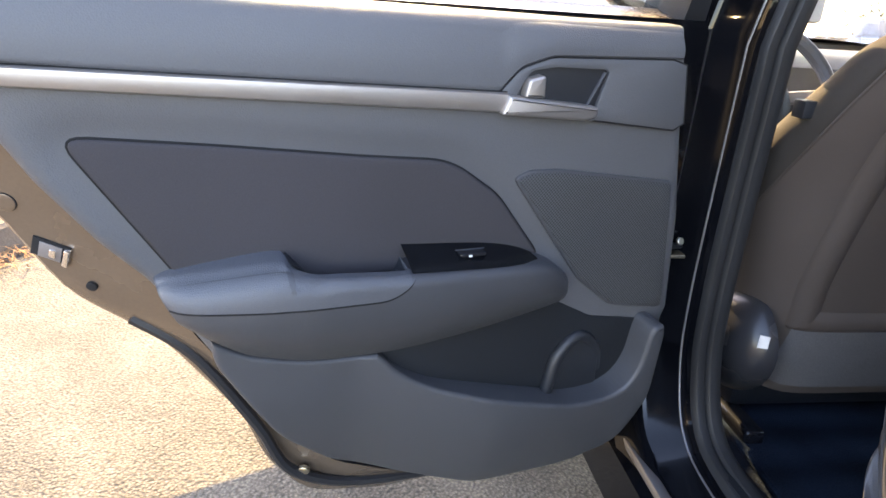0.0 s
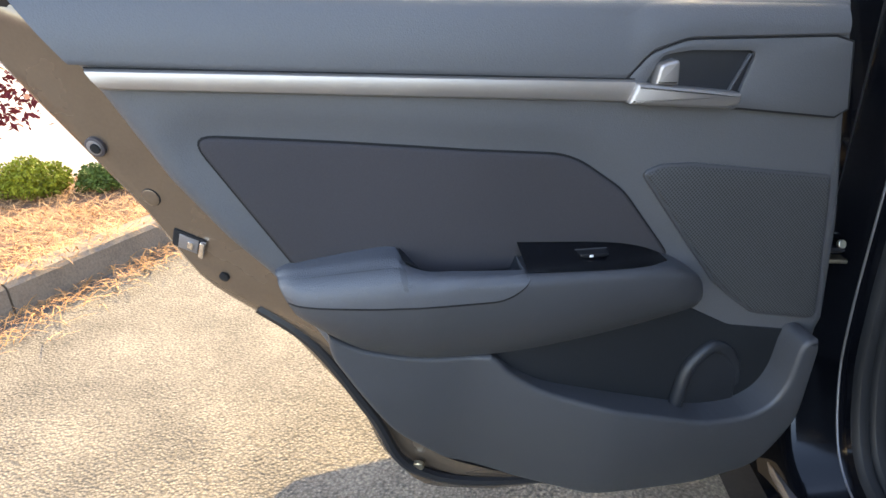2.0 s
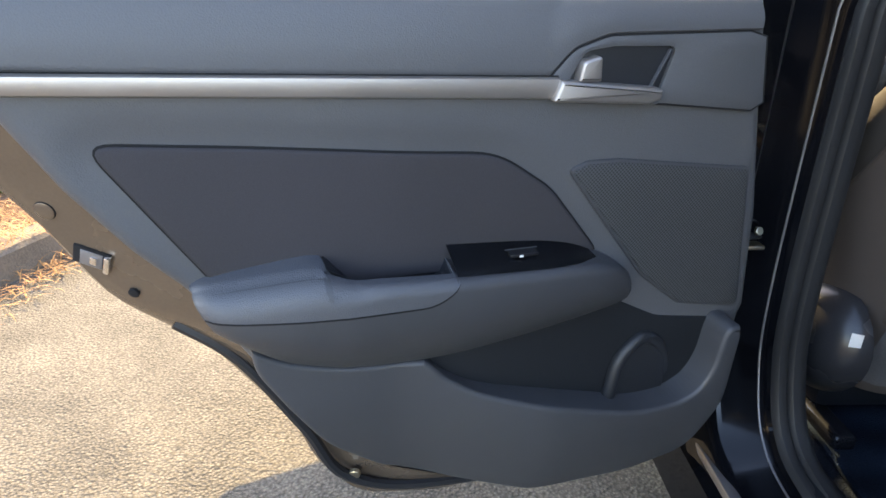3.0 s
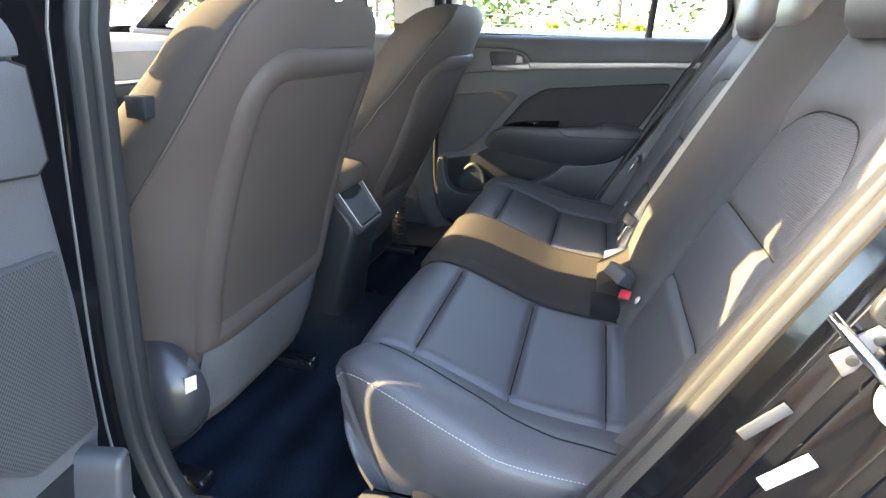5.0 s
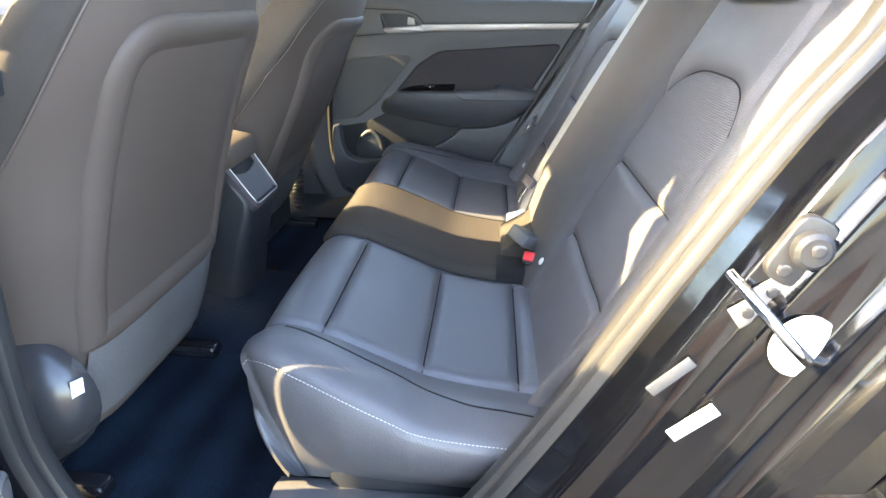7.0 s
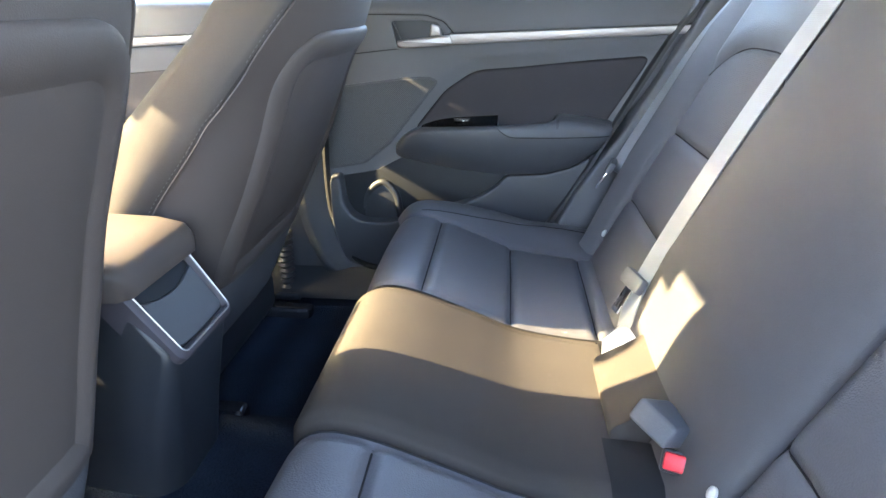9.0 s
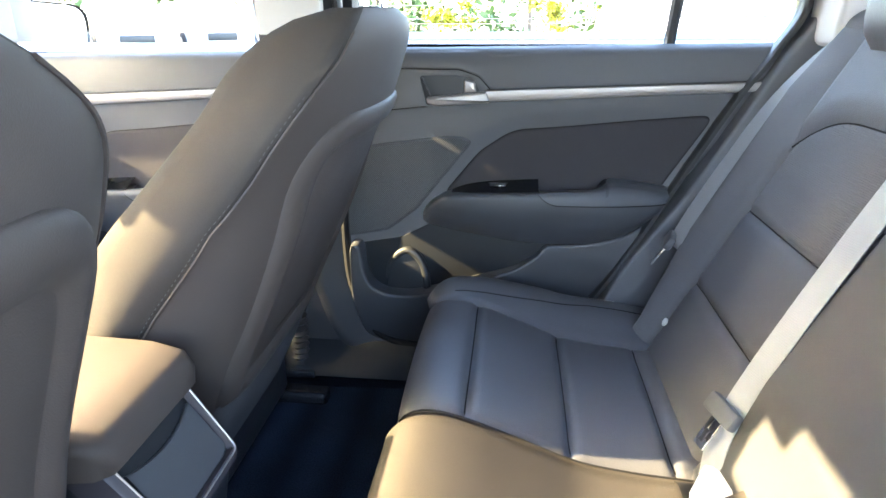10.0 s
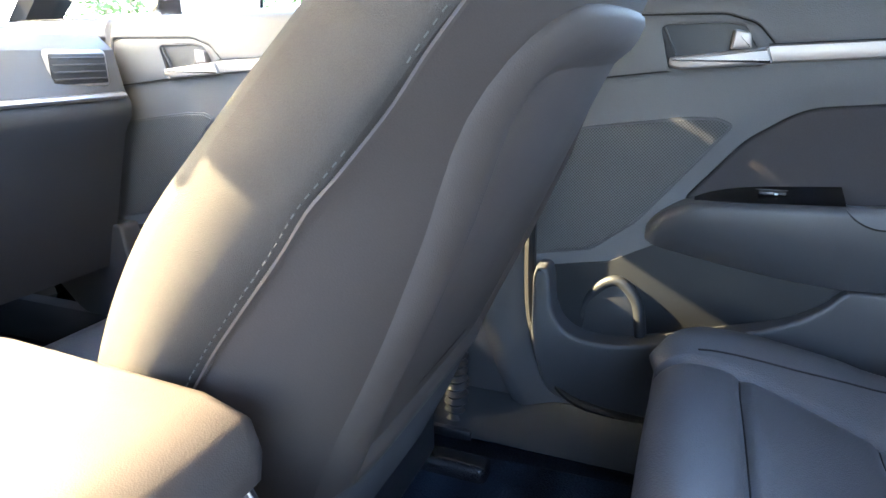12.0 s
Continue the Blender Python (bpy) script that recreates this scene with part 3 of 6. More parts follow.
    arch = [(0.688, dy - 0.204, 0.495), (0.686, dy - 0.202, 0.535), (0.688, dy - 0.193, 0.575), (0.691, dy - 0.166, 0.600), (0.695, dy - 0.138, 0.585), (0.699, dy - 0.120, 0.550), (0.702, dy - 0.115, 0.495)]
    part("cup_holder", tube(spline([(x + 0.0125, y, z) for x, y, z in arch], 6), 0.0085, 12), PLASTIC_DARK, door)
    # Flat dark slab gives the cup recess its inner shade by colour.
    part("cup_well_shade", slab([(dy - 0.203, 0.500, 0.01), (dy - 0.198, 0.560, 0.03), (dy - 0.165, 0.601, 0.05), (dy - 0.124, 0.570, 0.03), (dy - 0.118, 0.500, 0.01)], 0.7022, 0.7060, 0.002), PLASTIC_DARK, door)


REAR_EDGE = [(-0.852, 0.995, 0.0), (-0.805, 0.934, 0.0), (-0.753, 0.837, 0.1), (-0.712, 0.778, 0.1), (-0.673, 0.733, 0.1), (-0.621, 0.640, 0.1), (-0.554, 0.517, 0.2)]
FOOT = [(-0.485, 0.437, 0.08), (-0.400, 0.398, 0.12), (-0.300, 0.376, 0.2), (-0.150, 0.370, 0.12), (-0.040, 0.402, 0.05)]
FRONT_EDGE = [(-0.016, 0.500, 0.05), (-0.016, 0.606, 0.004), (-0.012, 0.622, 0.01), (-0.032, 0.755, 0.3), (-0.063, 0.880, 0.2), (-0.088, 0.995, 0.0)]


def skin(door, inner, outer, name="door_shell"):
    """The painted jamb and outer skin, from the trim's outline to the outer one."""
    n = 140
    def even(lp):
        lp = rounded(lp)
        if area2(lp) < 0:
            lp.reverse()
        c = Vector((sum(p.x for p in lp) / len(lp), sum(p.y for p in lp) / len(lp)))
        L = [0.0]
        for p, q in zip(lp, lp[1:] + lp[:1]):
            L.append(L[-1] + (q - p).length)
        out, i = [], 0
        for k in range(n):
            s = L[-1] * k / n
            while L[i + 1] < s:
                i += 1
            p, q = lp[i], lp[(i + 1) % len(lp)]
            out.append(p.lerp(q, (s - L[i]) / max(L[i + 1] - L[i], 1e-9)))
        return out
    a, b = even(inner), even(outer)
    k0 = min(range(n), key=lambda i: (b[i] - a[0]).length)
    b = b[k0:] + b[:k0]
    bm = bmesh.new()
    o = lambda lp, x, d: [(x + 0.0, p.x, p.y) for p in inset(lp, d)]
    mid = [p.lerp(q, 0.80) for p, q in zip(a, b)]
    def belly(p):
        return 0.870 + 0.030 * math.sin(max(0.0, min(1.0, (p.y - 0.25) / 0.75)) * math.pi)
    loops = [o(a, 0.752, 0.02), o(a, 0.752, -0.002), [(0.760, p.x, p.y) for p in a], [(0.788, p.x, p.y) for p in mid], [(0.794, p.x, p.y) for p in b], [(0.800, p.x, p.y) for p in inset(b, -0.004)],
             [(0.835, p.x, p.y) for p in inset(b, -0.012)], [(belly(p) - 0.012, p.x, p.y) for p in inset(b, -0.014)], [(belly(p), p.x, p.y) for p in inset(b, 0.0)]]
    jb = bmesh.new()
    rings(jb, loops[1:6])
    bmesh.ops.recalc_face_normals(jb, faces=jb.faces[:])
    part("door_edge", jb, JAMB, door, "dusty black door edge with the ground reflection painted brown")
    vs = rings(bm, loops[5:9])
    face = bm.faces.new(vs[-1])
    inb = bmesh.new()
    inb.faces.new([inb.verts.new(c) for c in reversed(loops[1])])
    part("inner_sheet", inb, PAINT, door)
    geom = [face]
    for k in range(1, 12):
        g = [f for f in geom if f.is_valid]
        r = bmesh.ops.bisect_plane(bm, geom=g + list({e for x in g for e in x.edges}) + list({v for x in g for v in x.verts}), plane_co=(0, 0, 0.28 + 0.72 * k / 12), plane_no=(0, 0, 1))
        geom = list({x for x in g if x.is_valid} | {x for x in r["geom"] if isinstance(x, bmesh.types.BMFace)})
    ring = set(vs[-1])
    for x in geom:
        for v in x.verts:
            if v not in ring:
                v.co.x = belly(Vector((v.co.y, v.co.z)))
    bmesh.ops.recalc_face_normals(bm, faces=bm.faces[:])
    return part(name, bm, PAINT, door, "glossy black painted door shell")


def window(door, outline, x0=0.756, lean_in=0.33):
    """The window's frame and pane above the sill, leaning inwards."""
    lp = dense(rounded(outline), 0.03)
    if area2(lp) < 0:
        lp.reverse()
    bend = lambda p, x: (x + 0.030 * max(0.0, min(1.0, (1.0 - p.y) / 0.02)) - lean_in * max(0.0, p.y - 0.99) * (0.6 + 0.5 * max(0.0, p.y - 0.99)), p.x, p.y)
    inn = inset(lp, 0.045)
    bm = bmesh.new()
    vs = rings(bm, [[bend(p, x0 + 0.085) for p in lp], [bend(p, x0 + 0.01) for p in lp], [bend(p, x0) for p in inset(lp, 0.008)], [bend(p, x0) for p in inset(lp, 0.038)],
                    [bend(p, x0 + 0.02) for p in inn], [bend(p, x0 + 0.075) for p in inn], [bend(p, x0 + 0.085) for p in lp]])
    bmesh.ops.remove_doubles(bm, verts=bm.verts[:], dist=1e-6)
    bmesh.ops.recalc_face_normals(bm, faces=bm.faces[:])
    fr = part("window_frame", bm, PLASTIC_DARK, door)
    bm = bmesh.new()
    gl = inset(lp, 0.040)
    bm.faces.new([bm.verts.new(bend(p, x0 + 0.042)) for p in gl])
    for k in range(1, 6):
        bmesh.ops.bisect_plane(bm, geom=bm.verts[:] + bm.edges[:] + bm.faces[:], plane_co=(0, 0, 0.97 + 0.4 * k / 6), plane_no=(0, 0, 1))
    pane = part("window_pane", solid(bm, 0.004), PANE, fr, "clear side window glass", smooth=0.5)
    pane.visible_shadow = False
    return fr


def rear_door(m, label):
    XF.append(m)
    d = thing("car_door", label, "car door", m @ Vector((0.75, -0.02, 0.40)), "car doors")
    inner_panel(d, 0.0, REAR_EDGE, FOOT, FRONT_EDGE)
    ri = [(-0.863, 0.998, 0), (-0.806, 0.930, 0), (-0.751, 0.840, 0.2), (-0.680, 0.735, 0.2), (-0.632, 0.640, 0.2), (-0.560, 0.530, 0.2), (-0.487, 0.430, 0.10), (-0.400, 0.388, 0.12), (-0.300, 0.366, 0.2), (-0.150, 0.360, 0.12), (-0.035, 0.390, 0.05), (-0.008, 0.500, 0.05), (-0.004, 0.70, 0.0), (-0.02, 0.998, 0)]
    ro = [(-0.945, 1.005, 0), (-0.893, 0.920, 0.1), (-0.800, 0.780, 0.2), (-0.755, 0.692, 0.15), (-0.668, 0.618, 0.15), (-0.585, 0.490, 0.15), (-0.560, 0.415, 0.08), (-0.510, 0.340, 0.08), (-0.40, 0.315, 0.1), (-0.10, 0.310, 0.1), (0.020, 0.330, 0.05), (0.030, 0.60, 0.0), (0.010, 1.005, 0)]
    skin(d, ri, ro)
    window(d, [(-0.890, 0.945, 0.01), (-0.945, 1.060, 0.10), (-0.800, 1.270, 0.25), (-0.560, 1.355, 0.25), (-0.060, 1.380, 0.05), (-0.010, 0.930, 0.01)])
    # quarter-light bar
    part("window_bar", tube([(0.775 - 0.33 * max(0, z - 0.99) * (0.6 + 0.5 * (z - 0.99)), y, z) for y, z in ((-0.650, 0.985), (-0.655, 1.10), (-0.665, 1.325))], 0.011, 8), PLASTIC_DARK, d)
    # fittings on the rear edge
    nrm = Vector((-0.91, -0.34, -0.22)).normalized()
    at = lambda y, z, k: Vector((0.7885 + k, y, z))
    pl = lambda nm, y, z, k, r, h, m_, lb="": part(nm, disc(Vector((0.7865, y, z)) + nrm * k, nrm, r, h, n=24, bev=0.1), m_, d, lb)
    # Black cores colour in the shade of the plug and screw holes.
    pl("plug", -0.835, 0.851, -0.004, 0.0105, 0.0050, BINRIM, "round steel bump stop")
    pl("plug_ring", -0.835, 0.851, -0.001, 0.0080, 0.0028, BEZEL)
    pl("plug_hole_shade", -0.833, 0.851, 0.002, 0.0052, 0.0022, SEAM)
    pl("plug_rim", -0.793, 0.796, -0.005, 0.0102, 0.0050, SEAM)
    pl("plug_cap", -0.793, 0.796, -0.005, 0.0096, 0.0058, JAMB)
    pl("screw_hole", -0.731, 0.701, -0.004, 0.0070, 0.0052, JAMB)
    pl("screw_hole_shade", -0.731, 0.701, 0.001, 0.0056, 0.0036, SEAM)
    XF.append(m @ (Matrix.Translation((0.7885, -0.764, 0.743)) @ nrm.to_track_quat("Z", "Y").to_matrix().to_4x4() @ pose(0, 0, 0, 0, 0, -68) @ Matrix.Diagonal((0.78, 0.72, 1.0, 1.0))))
    # Nothing is cut here; a flush black plate colours in the slot's shade.
    la = part("latch", box(-0.0150, 0.0150, -0.026, 0.024, -0.004, 0.0012, 0.001), SEAM, d, "flush black plate for the shade in the latch slot")
    part("latch_plate", box(-0.0110, 0.0140, -0.016, 0.014, -0.003, 0.0022, 0.0006), BEZEL, la)
    part("latch_claw", box(-0.005, 0.008, -0.010, 0.000, -0.001, 0.0045, 0.002), CHROME, la)
    part("latch_lip", box(-0.0135, 0.0150, -0.028, -0.019, 0.000, 0.0065, 0.0025), CHROME, la)
    XF.pop()
    part("bolt", disc((0.775, -0.516, 0.401), nrm, 0.008, 0.006, n=8), STEEL, d)
    seal = [(-0.900, 0.985), (-0.845, 0.890), (-0.775, 0.770), (-0.700, 0.655), (-0.640, 0.600), (-0.575, 0.490), (-0.525, 0.395), (-0.40, 0.350), (-0.12, 0.345), (-0.008, 0.40), (0.012, 0.60), (0.0, 0.99)]
    part("weather_strip", tube(spline([(0.790 if k == 0 else 0.783 if k == 1 else 0.776, y, z) for k, (y, z) in enumerate(seal[3:])], 6), 0.0075, 8), RUBBER, d)
    XF.pop()
    return d


def front_door(m, label):
    XF.append(m @ Matrix.Translation((0, 0, -0.015)))
    d = thing("car_door", label, "car door", m @ Vector((0.75, 0.10, 0.40)), "car doors")
    dy = 0.825
    rear = [(0.075, 0.995, 0.0), (0.070, 0.70, 0.0), (0.075, 0.645, 0.0), (0.090, 0.50, 0.1)]
    foot = [(0.140, 0.390, 0.05), (0.40, 0.372, 0.1), (0.80, 0.370, 0.1), (0.960, 0.40, 0.05)]
    front = [(1.02, 0.52, 0.05), (1.03, 0.605, 0.0), (1.045, 0.80, 0.1), (1.06, 0.995, 0.0)]
    inner_panel(d, dy, rear, foot, front)
    grow = lambda lp, e: [(p[0] + (-e if p[0] < 0.5 else e), p[1] + (-e if p[1] < 0.45 else 0.003), p[2] if len(p) > 2 else 0) for p in lp]
    skin(d, grow(rear + foot + front, 0.010), [(0.030, 1.0, 0), (0.040, 0.60, 0), (0.045, 0.34, 0.05), (0.10, 0.31, 0.05), (1.00, 0.31, 0.1), (1.10, 0.40, 0.1), (1.13, 0.60, 0.1), (1.13, 1.0, 0)])
    window(d, [(0.045, 0.930, 0.01), (0.020, 1.380, 0.05), (0.45, 1.375, 0.25), (0.80, 1.220, 0.25), (1.09, 1.000, 0.03), (1.08, 0.930, 0.01)])
    XF.pop()
    return d


rear_door(SWUNG, "open black rear car door with dark grey trim and silver strip")
rear_door(Matrix.Identity(4), "closed rear car door with dark grey trim and silver strip")
front_door(Matrix.Identity(4), "closed front passenger door with dark grey trim")
FL_HINGE = Vector((-0.80, 1.12, 0.7))
front_door(Matrix.Translation(FL_HINGE) @ Matrix.Rotation(radians(-66.0), 4, "Z") @ Matrix.Translation(-FL_HINGE) @ MIRROR, "open front driver door with dark grey trim")

# ---- car body ----
body = thing("car_body", "glossy black sedan body with grey headliner", "car body", (0, 0, 0.2), kind="structure")
# outline of a rear door's opening, from the sill round to the sill, in (y, z)
APERTURE = [(-0.055, 1.330), (-0.047, 1.10), (-0.036, 0.80), (-0.033, 0.60), (-0.046, 0.50), (-0.090, 0.413), (-0.172, 0.384), (-0.350, 0.385), (-0.440, 0.400), (-0.520, 0.470), (-0.615, 0.625), (-0.700, 0.785), (-0.768, 0.910), (-0.820, 0.990), (-0.850, 1.080), (-0.790, 1.220), (-0.640, 1.315), (-0.400, 1.350), (-0.150, 1.352)]
APLINE = spline([(y, z, 0) for y, z in APERTURE], 8, True)
apl = [Vector((p.x, p.y)) for p in APLINE]
if area2(apl) < 0:
    apl.reverse()
inward = lambda z: -0.33 * max(0.0, z - 0.99) * (0.6 + 0.5 * max(0.0, z - 0.99))


def ap_ring(d, x):
    return [(x + inward(p.y), p.x, p.y) for p in inset(apl, d)]


RIDGED = ((0.004, 0.700), (-0.002, 0.735), (-0.004, 0.768), (-0.006, 0.786), (-0.010, 0.792), (-0.018, 0.7945), (-0.0275, 0.7965), (-0.0300, 0.799), (-0.0325, 0.804), (-0.0355, 0.807), (-0.0385, 0.8065), (-0.0415, 0.8080), (-0.058, 0.8105), (-0.0745, 0.813), (-0.0775, 0.815),
          (-0.0800, 0.821), (-0.0830, 0.8235), (-0.0860, 0.823), (-0.100, 0.826), (-0.1040, 0.829), (-0.1065, 0.838), (-0.1095, 0.842), (-0.1130, 0.843), (-0.130, 0.848), (-0.138, 0.866))
PLAIN = [(0.004, 0.700), (-0.002, 0.722), (-0.004, 0.740)] + [(-0.005 - 0.015 * k / 14, 0.745 + 0.060 * k / 14) for k in range(15)] + [(-0.023, 0.810), (-0.028, 0.814), (-0.036, 0.817), (-0.050, 0.820), (-0.066, 0.823), (-0.080, 0.826), (-0.094, 0.830)]
# rubber seal: flat lip, groove and outer bead
SEALPROF = ((0.001, 0.690), (0.008, 0.690), (0.0115, 0.694), (0.0125, 0.702), (0.0115, 0.710), (0.0075, 0.7135), (0.0035, 0.7145), (0.0040, 0.7165), (0.0075, 0.7180), (0.0085, 0.7230), (0.0075, 0.7290), (0.0030, 0.7330), (-0.003, 0.7350))


def jamb_ring(k):
    """Stepped towards the wheel arch, one plain sweep along the centre pillar."""
    out = []
    for p, q in zip(ap_ring(*RIDGED[k]), ap_ring(*PLAIN[k])):
        w = min(1.0, max(0.0, (-0.20 - p[1]) / 0.20))
        out.append(Vector(q).lerp(Vector(p), w * w * (3 - 2 * w)))
    return out


for side, m in (("left", MIRROR), ("right", Matrix.Identity(4))):
    XF.append(m)
    bm = bmesh.new()
    rings(bm, [jamb_ring(k) for k in range(len(RIDGED))])
    bmesh.ops.recalc_face_normals(bm, faces=bm.faces[:])
    part("door_opening", bm, PAINT, body, "glossy black stepped door jamb")
    bm = bmesh.new()
    rings(bm, [ap_ring(d, x) for d, x in SEALPROF])
    bmesh.ops.recalc_face_normals(bm, faces=bm.faces[:])
    part("door_seal", bm, SEALER, body, "dark grey rubber door seal")
    # Silver tube paints a thin highlight line along the pillar edge.
    part("jamb_highlight", tube(ap_ring(-0.0065, 0.7515), 0.0016, 6, closed=True), BEZEL, body)
    XF.pop()

# moulding that sweeps from each centre pillar round to the sill
MOULD = ((0.002, 0.691), (-0.006, 0.686), (-0.018, 0.681), (-0.034, 0.676), (-0.048, 0.672), (-0.060, 0.670), (-0.070, 0.674), (-0.074, 0.690))
keep_ = [i for i, p in enumerate(apl) if p.y < 0.84 and p.x > -0.40]
cut_ = next((k for k in range(1, len(keep_)) if keep_[k] != keep_[k - 1] + 1), 0)
keep_ = keep_[cut_:] + keep_[:cut_]
for m in (MIRROR, Matrix.Identity(4)):
    XF.append(m)
    bm = bmesh.new()
    rings(bm, [[ap_ring(d, x + (0.0 if m is MIRROR else 0.010))[i] for i in keep_] for d, x in MOULD], closed=False)
    bmesh.ops.recalc_face_normals(bm, faces=bm.faces[:])
    part("foot_moulding", bm, PILLAR, body, "dark grey moulding round the door opening")
    if m is not MIRROR:
        bulb = ap_ring(0.005, 0.692)
        part("seal_bulb", tube([bulb[i] for i in keep_], 0.0075, 8), SEAM, body, "black rubber seal beside the shut door")
    XF.pop()

# floor, sills and pillars
part("floor_pan", box(-0.74, 0.74, -1.0, 1.4, 0.20, 0.315, 0.01), CARPET, body, "navy-black carpeted floor")
def tunnel(u, v):
    h = 0.10 * math.exp(-((u / 0.16) ** 4)) * min(1.0, 0.35 + max(0.0, v + 0.30) * 1.6)
    return (u, v, 0.318 + h)
part("tunnel_carpet", sheet(tunnel, steps(-0.66, 0.66, 0.02), steps(-0.32, 1.2, 0.04)), CARPET, body)
for sx in (-1, 1):
    part("sill_trim", loft_y([(y, [(sx * 0.735, 0.380), (sx * 0.725, 0.392), (sx * 0.690, 0.392), (sx * 0.668, 0.372), (sx * 0.640, 0.330), (sx * 0.735, 0.320)]) for y in steps(-0.66, 1.2, 0.1)]), SHADE_SILL, body, "dark plastic sill trim")
    part("sill_scuff_plate", loft_y([(y, [(sx * 0.732, 0.388), (sx * 0.725, 0.400), (sx * 0.610, 0.404), (sx * 0.580, 0.394), (sx * 0.572, 0.320), (sx * 0.732, 0.320)]) for y in steps(-0.62, -0.275, 0.07)]), SOFT, body, "grey plastic scuff plate beside the bench")
    rows = []
    for z in steps(0.34, 1.36, 0.04):
        wf = 0.105 + 0.05 * max(0.0, 0.62 - z) / 0.28
        wr = -0.028 - 0.015 * min(1.0, max(0.0, (z - 0.6) / 0.4)) - 0.09 * max(0.0, 0.52 - z) / 0.18
        xi = (0.690 if sx > 0 else 0.680) + 0.02 * max(0, 0.6 - z) + inward(z)
        rows.append([(sx * (0.735 + inward(z)), wr, z), (sx * (xi + 0.012), wr + 0.002, z), (sx * xi, wr + 0.016, z), (sx * (xi - 0.004), (wr + wf) / 2, z), (sx * xi, wf - 0.016, z), (sx * (xi + 0.012), wf, z), (sx * (0.735 + inward(z)), wf, z)])
    bm = bmesh.new()
    rings(bm, rows, closed=True)
    bmesh.ops.recalc_face_normals(bm, faces=bm.faces[:])
    part("centre_pillar", bm, PILLAR, body, "grey plastic centre pillar trim")
    part("pillar_upper", box(sx * 0.660 - 0.012, sx * 0.660 + 0.012, -0.030, 0.090, 1.02, 1.10, 0.006), HEADLINER, body)
    # rear quarter trim beside the seat back
    q = [(-0.63, 0.45, 0.03), (-0.70, 0.50, 0.0), (-0.85, 0.55, 0), (-1.15, 0.95, 0), (-1.15, 1.10, 0), (-0.86, 1.05, 0.02), (-0.815, 0.975, 0.1), (-0.690, 0.745, 0.1), (-0.600, 0.585, 0.1)]
    if sx > 0:
        q = [(-0.515, 0.430, 0.02)] + q[1:-1] + [(-0.588, 0.590, 0.1)]
    XF.append(MIRROR if sx < 0 else Matrix.Identity(4))
    part("quarter_trim", slab([(p[0] - (0.018 if sx < 0 else 0.003), p[1], p[2]) for p in q], 0.672, 0.735, 0.02 if sx < 0 else 0.008), SOFT, body, "grey plastic rear quarter trim")
    part("rear_pillar", slab([(-0.86, 1.00, 0.02), (-0.862, 1.085, 0.1), (-0.80, 1.225, 0.15), (-0.64, 1.33, 0.1), (-0.70, 1.40, 0.1), (-1.30, 1.10, 0.1), (-1.40, 1.00, 0.02)], 0.60, 0.70, 0.01), HEADLINER, body)
    # outer quarter and front wing, with the wheel arches
    qo = [(-0.600, 0.245, 0), (-0.600, 0.360, 0.04), (-0.635, 0.480, 0.1), (-0.72, 0.60, 0.1), (-0.81, 0.69, 0.1), (-0.860, 0.780, 0.1), (-0.950, 0.915, 0.1), (-1.010, 1.010, 0.02), (-1.75, 0.98, 0.05), (-1.86, 0.90, 0.1), (-1.90, 0.55, 0.1), (-1.85, 0.30, 0.1), (-1.565, 0.26, 0)] + [(-1.22 - 0.345 * math.cos(a), 0.33 + 0.345 * math.sin(a), 0) for a in steps(0.1, math.pi - 0.1, 0.2)] + [(-0.875, 0.26, 0)]
    part("quarter_panel", slab(qo, 0.895, 0.812, 0.014, lambda y, z: -0.05 * max(0, -1.3 - y) ** 1.0 - 0.10 * max(0.0, z - 0.93)), PAINT, body, "glossy black rear wing")
    wo = [(1.12, 0.30, 0), (1.12, 0.99, 0.02), (1.30, 0.98, 0.1), (2.05, 0.82, 0.2), (2.28, 0.70, 0.1), (2.33, 0.40, 0.1), (1.855, 0.26, 0)] + [(1.51 + 0.345 * math.cos(a), 0.33 + 0.345 * math.sin(a), 0) for a in steps(0.1, math.pi - 0.1, 0.2)]
    part("front_wing", slab(wo, 0.885, 0.80, 0.014, lambda y, z: -0.10 * max(0, y - 1.6)), PAINT, body, "glossy black front wing")
    part("rocker", loft_y([(y, [(0.74, 0.368), (0.800, 0.362), (0.835, 0.335), (0.845, 0.25), (0.80, 0.20), (0.74, 0.20)]) for y in steps(-0.62, 1.16, 0.2)]), PAINT, body, "glossy black sill panel")
    part("sill_strip", box(0.806, 0.824, -0.55, 0.03, 0.350, 0.3665, 0.003), SATIN, body, "satin silver strip along the sill")
    # roof rail and windscreen pillar
    rail = spline([(0.565, -0.95, 1.235), (0.575, -0.66, 1.345), (0.583, -0.30, 1.390), (0.585, 0.10, 1.398), (0.585, 0.45, 1.378), (0.605, 0.80, 1.265), (0.665, 1.15, 1.050), (0.70, 1.25, 0.985)], 6)
    part("roof_rail", tube(rail, 0.040, 10), HEADLINER, body, "grey-lined roof rail")
    part("roof_rail_skin", tube([(p.x + 0.030, p.y, p.z + 0.014) for p in rail], 0.036, 10), PAINT, body)
    XF.pop()
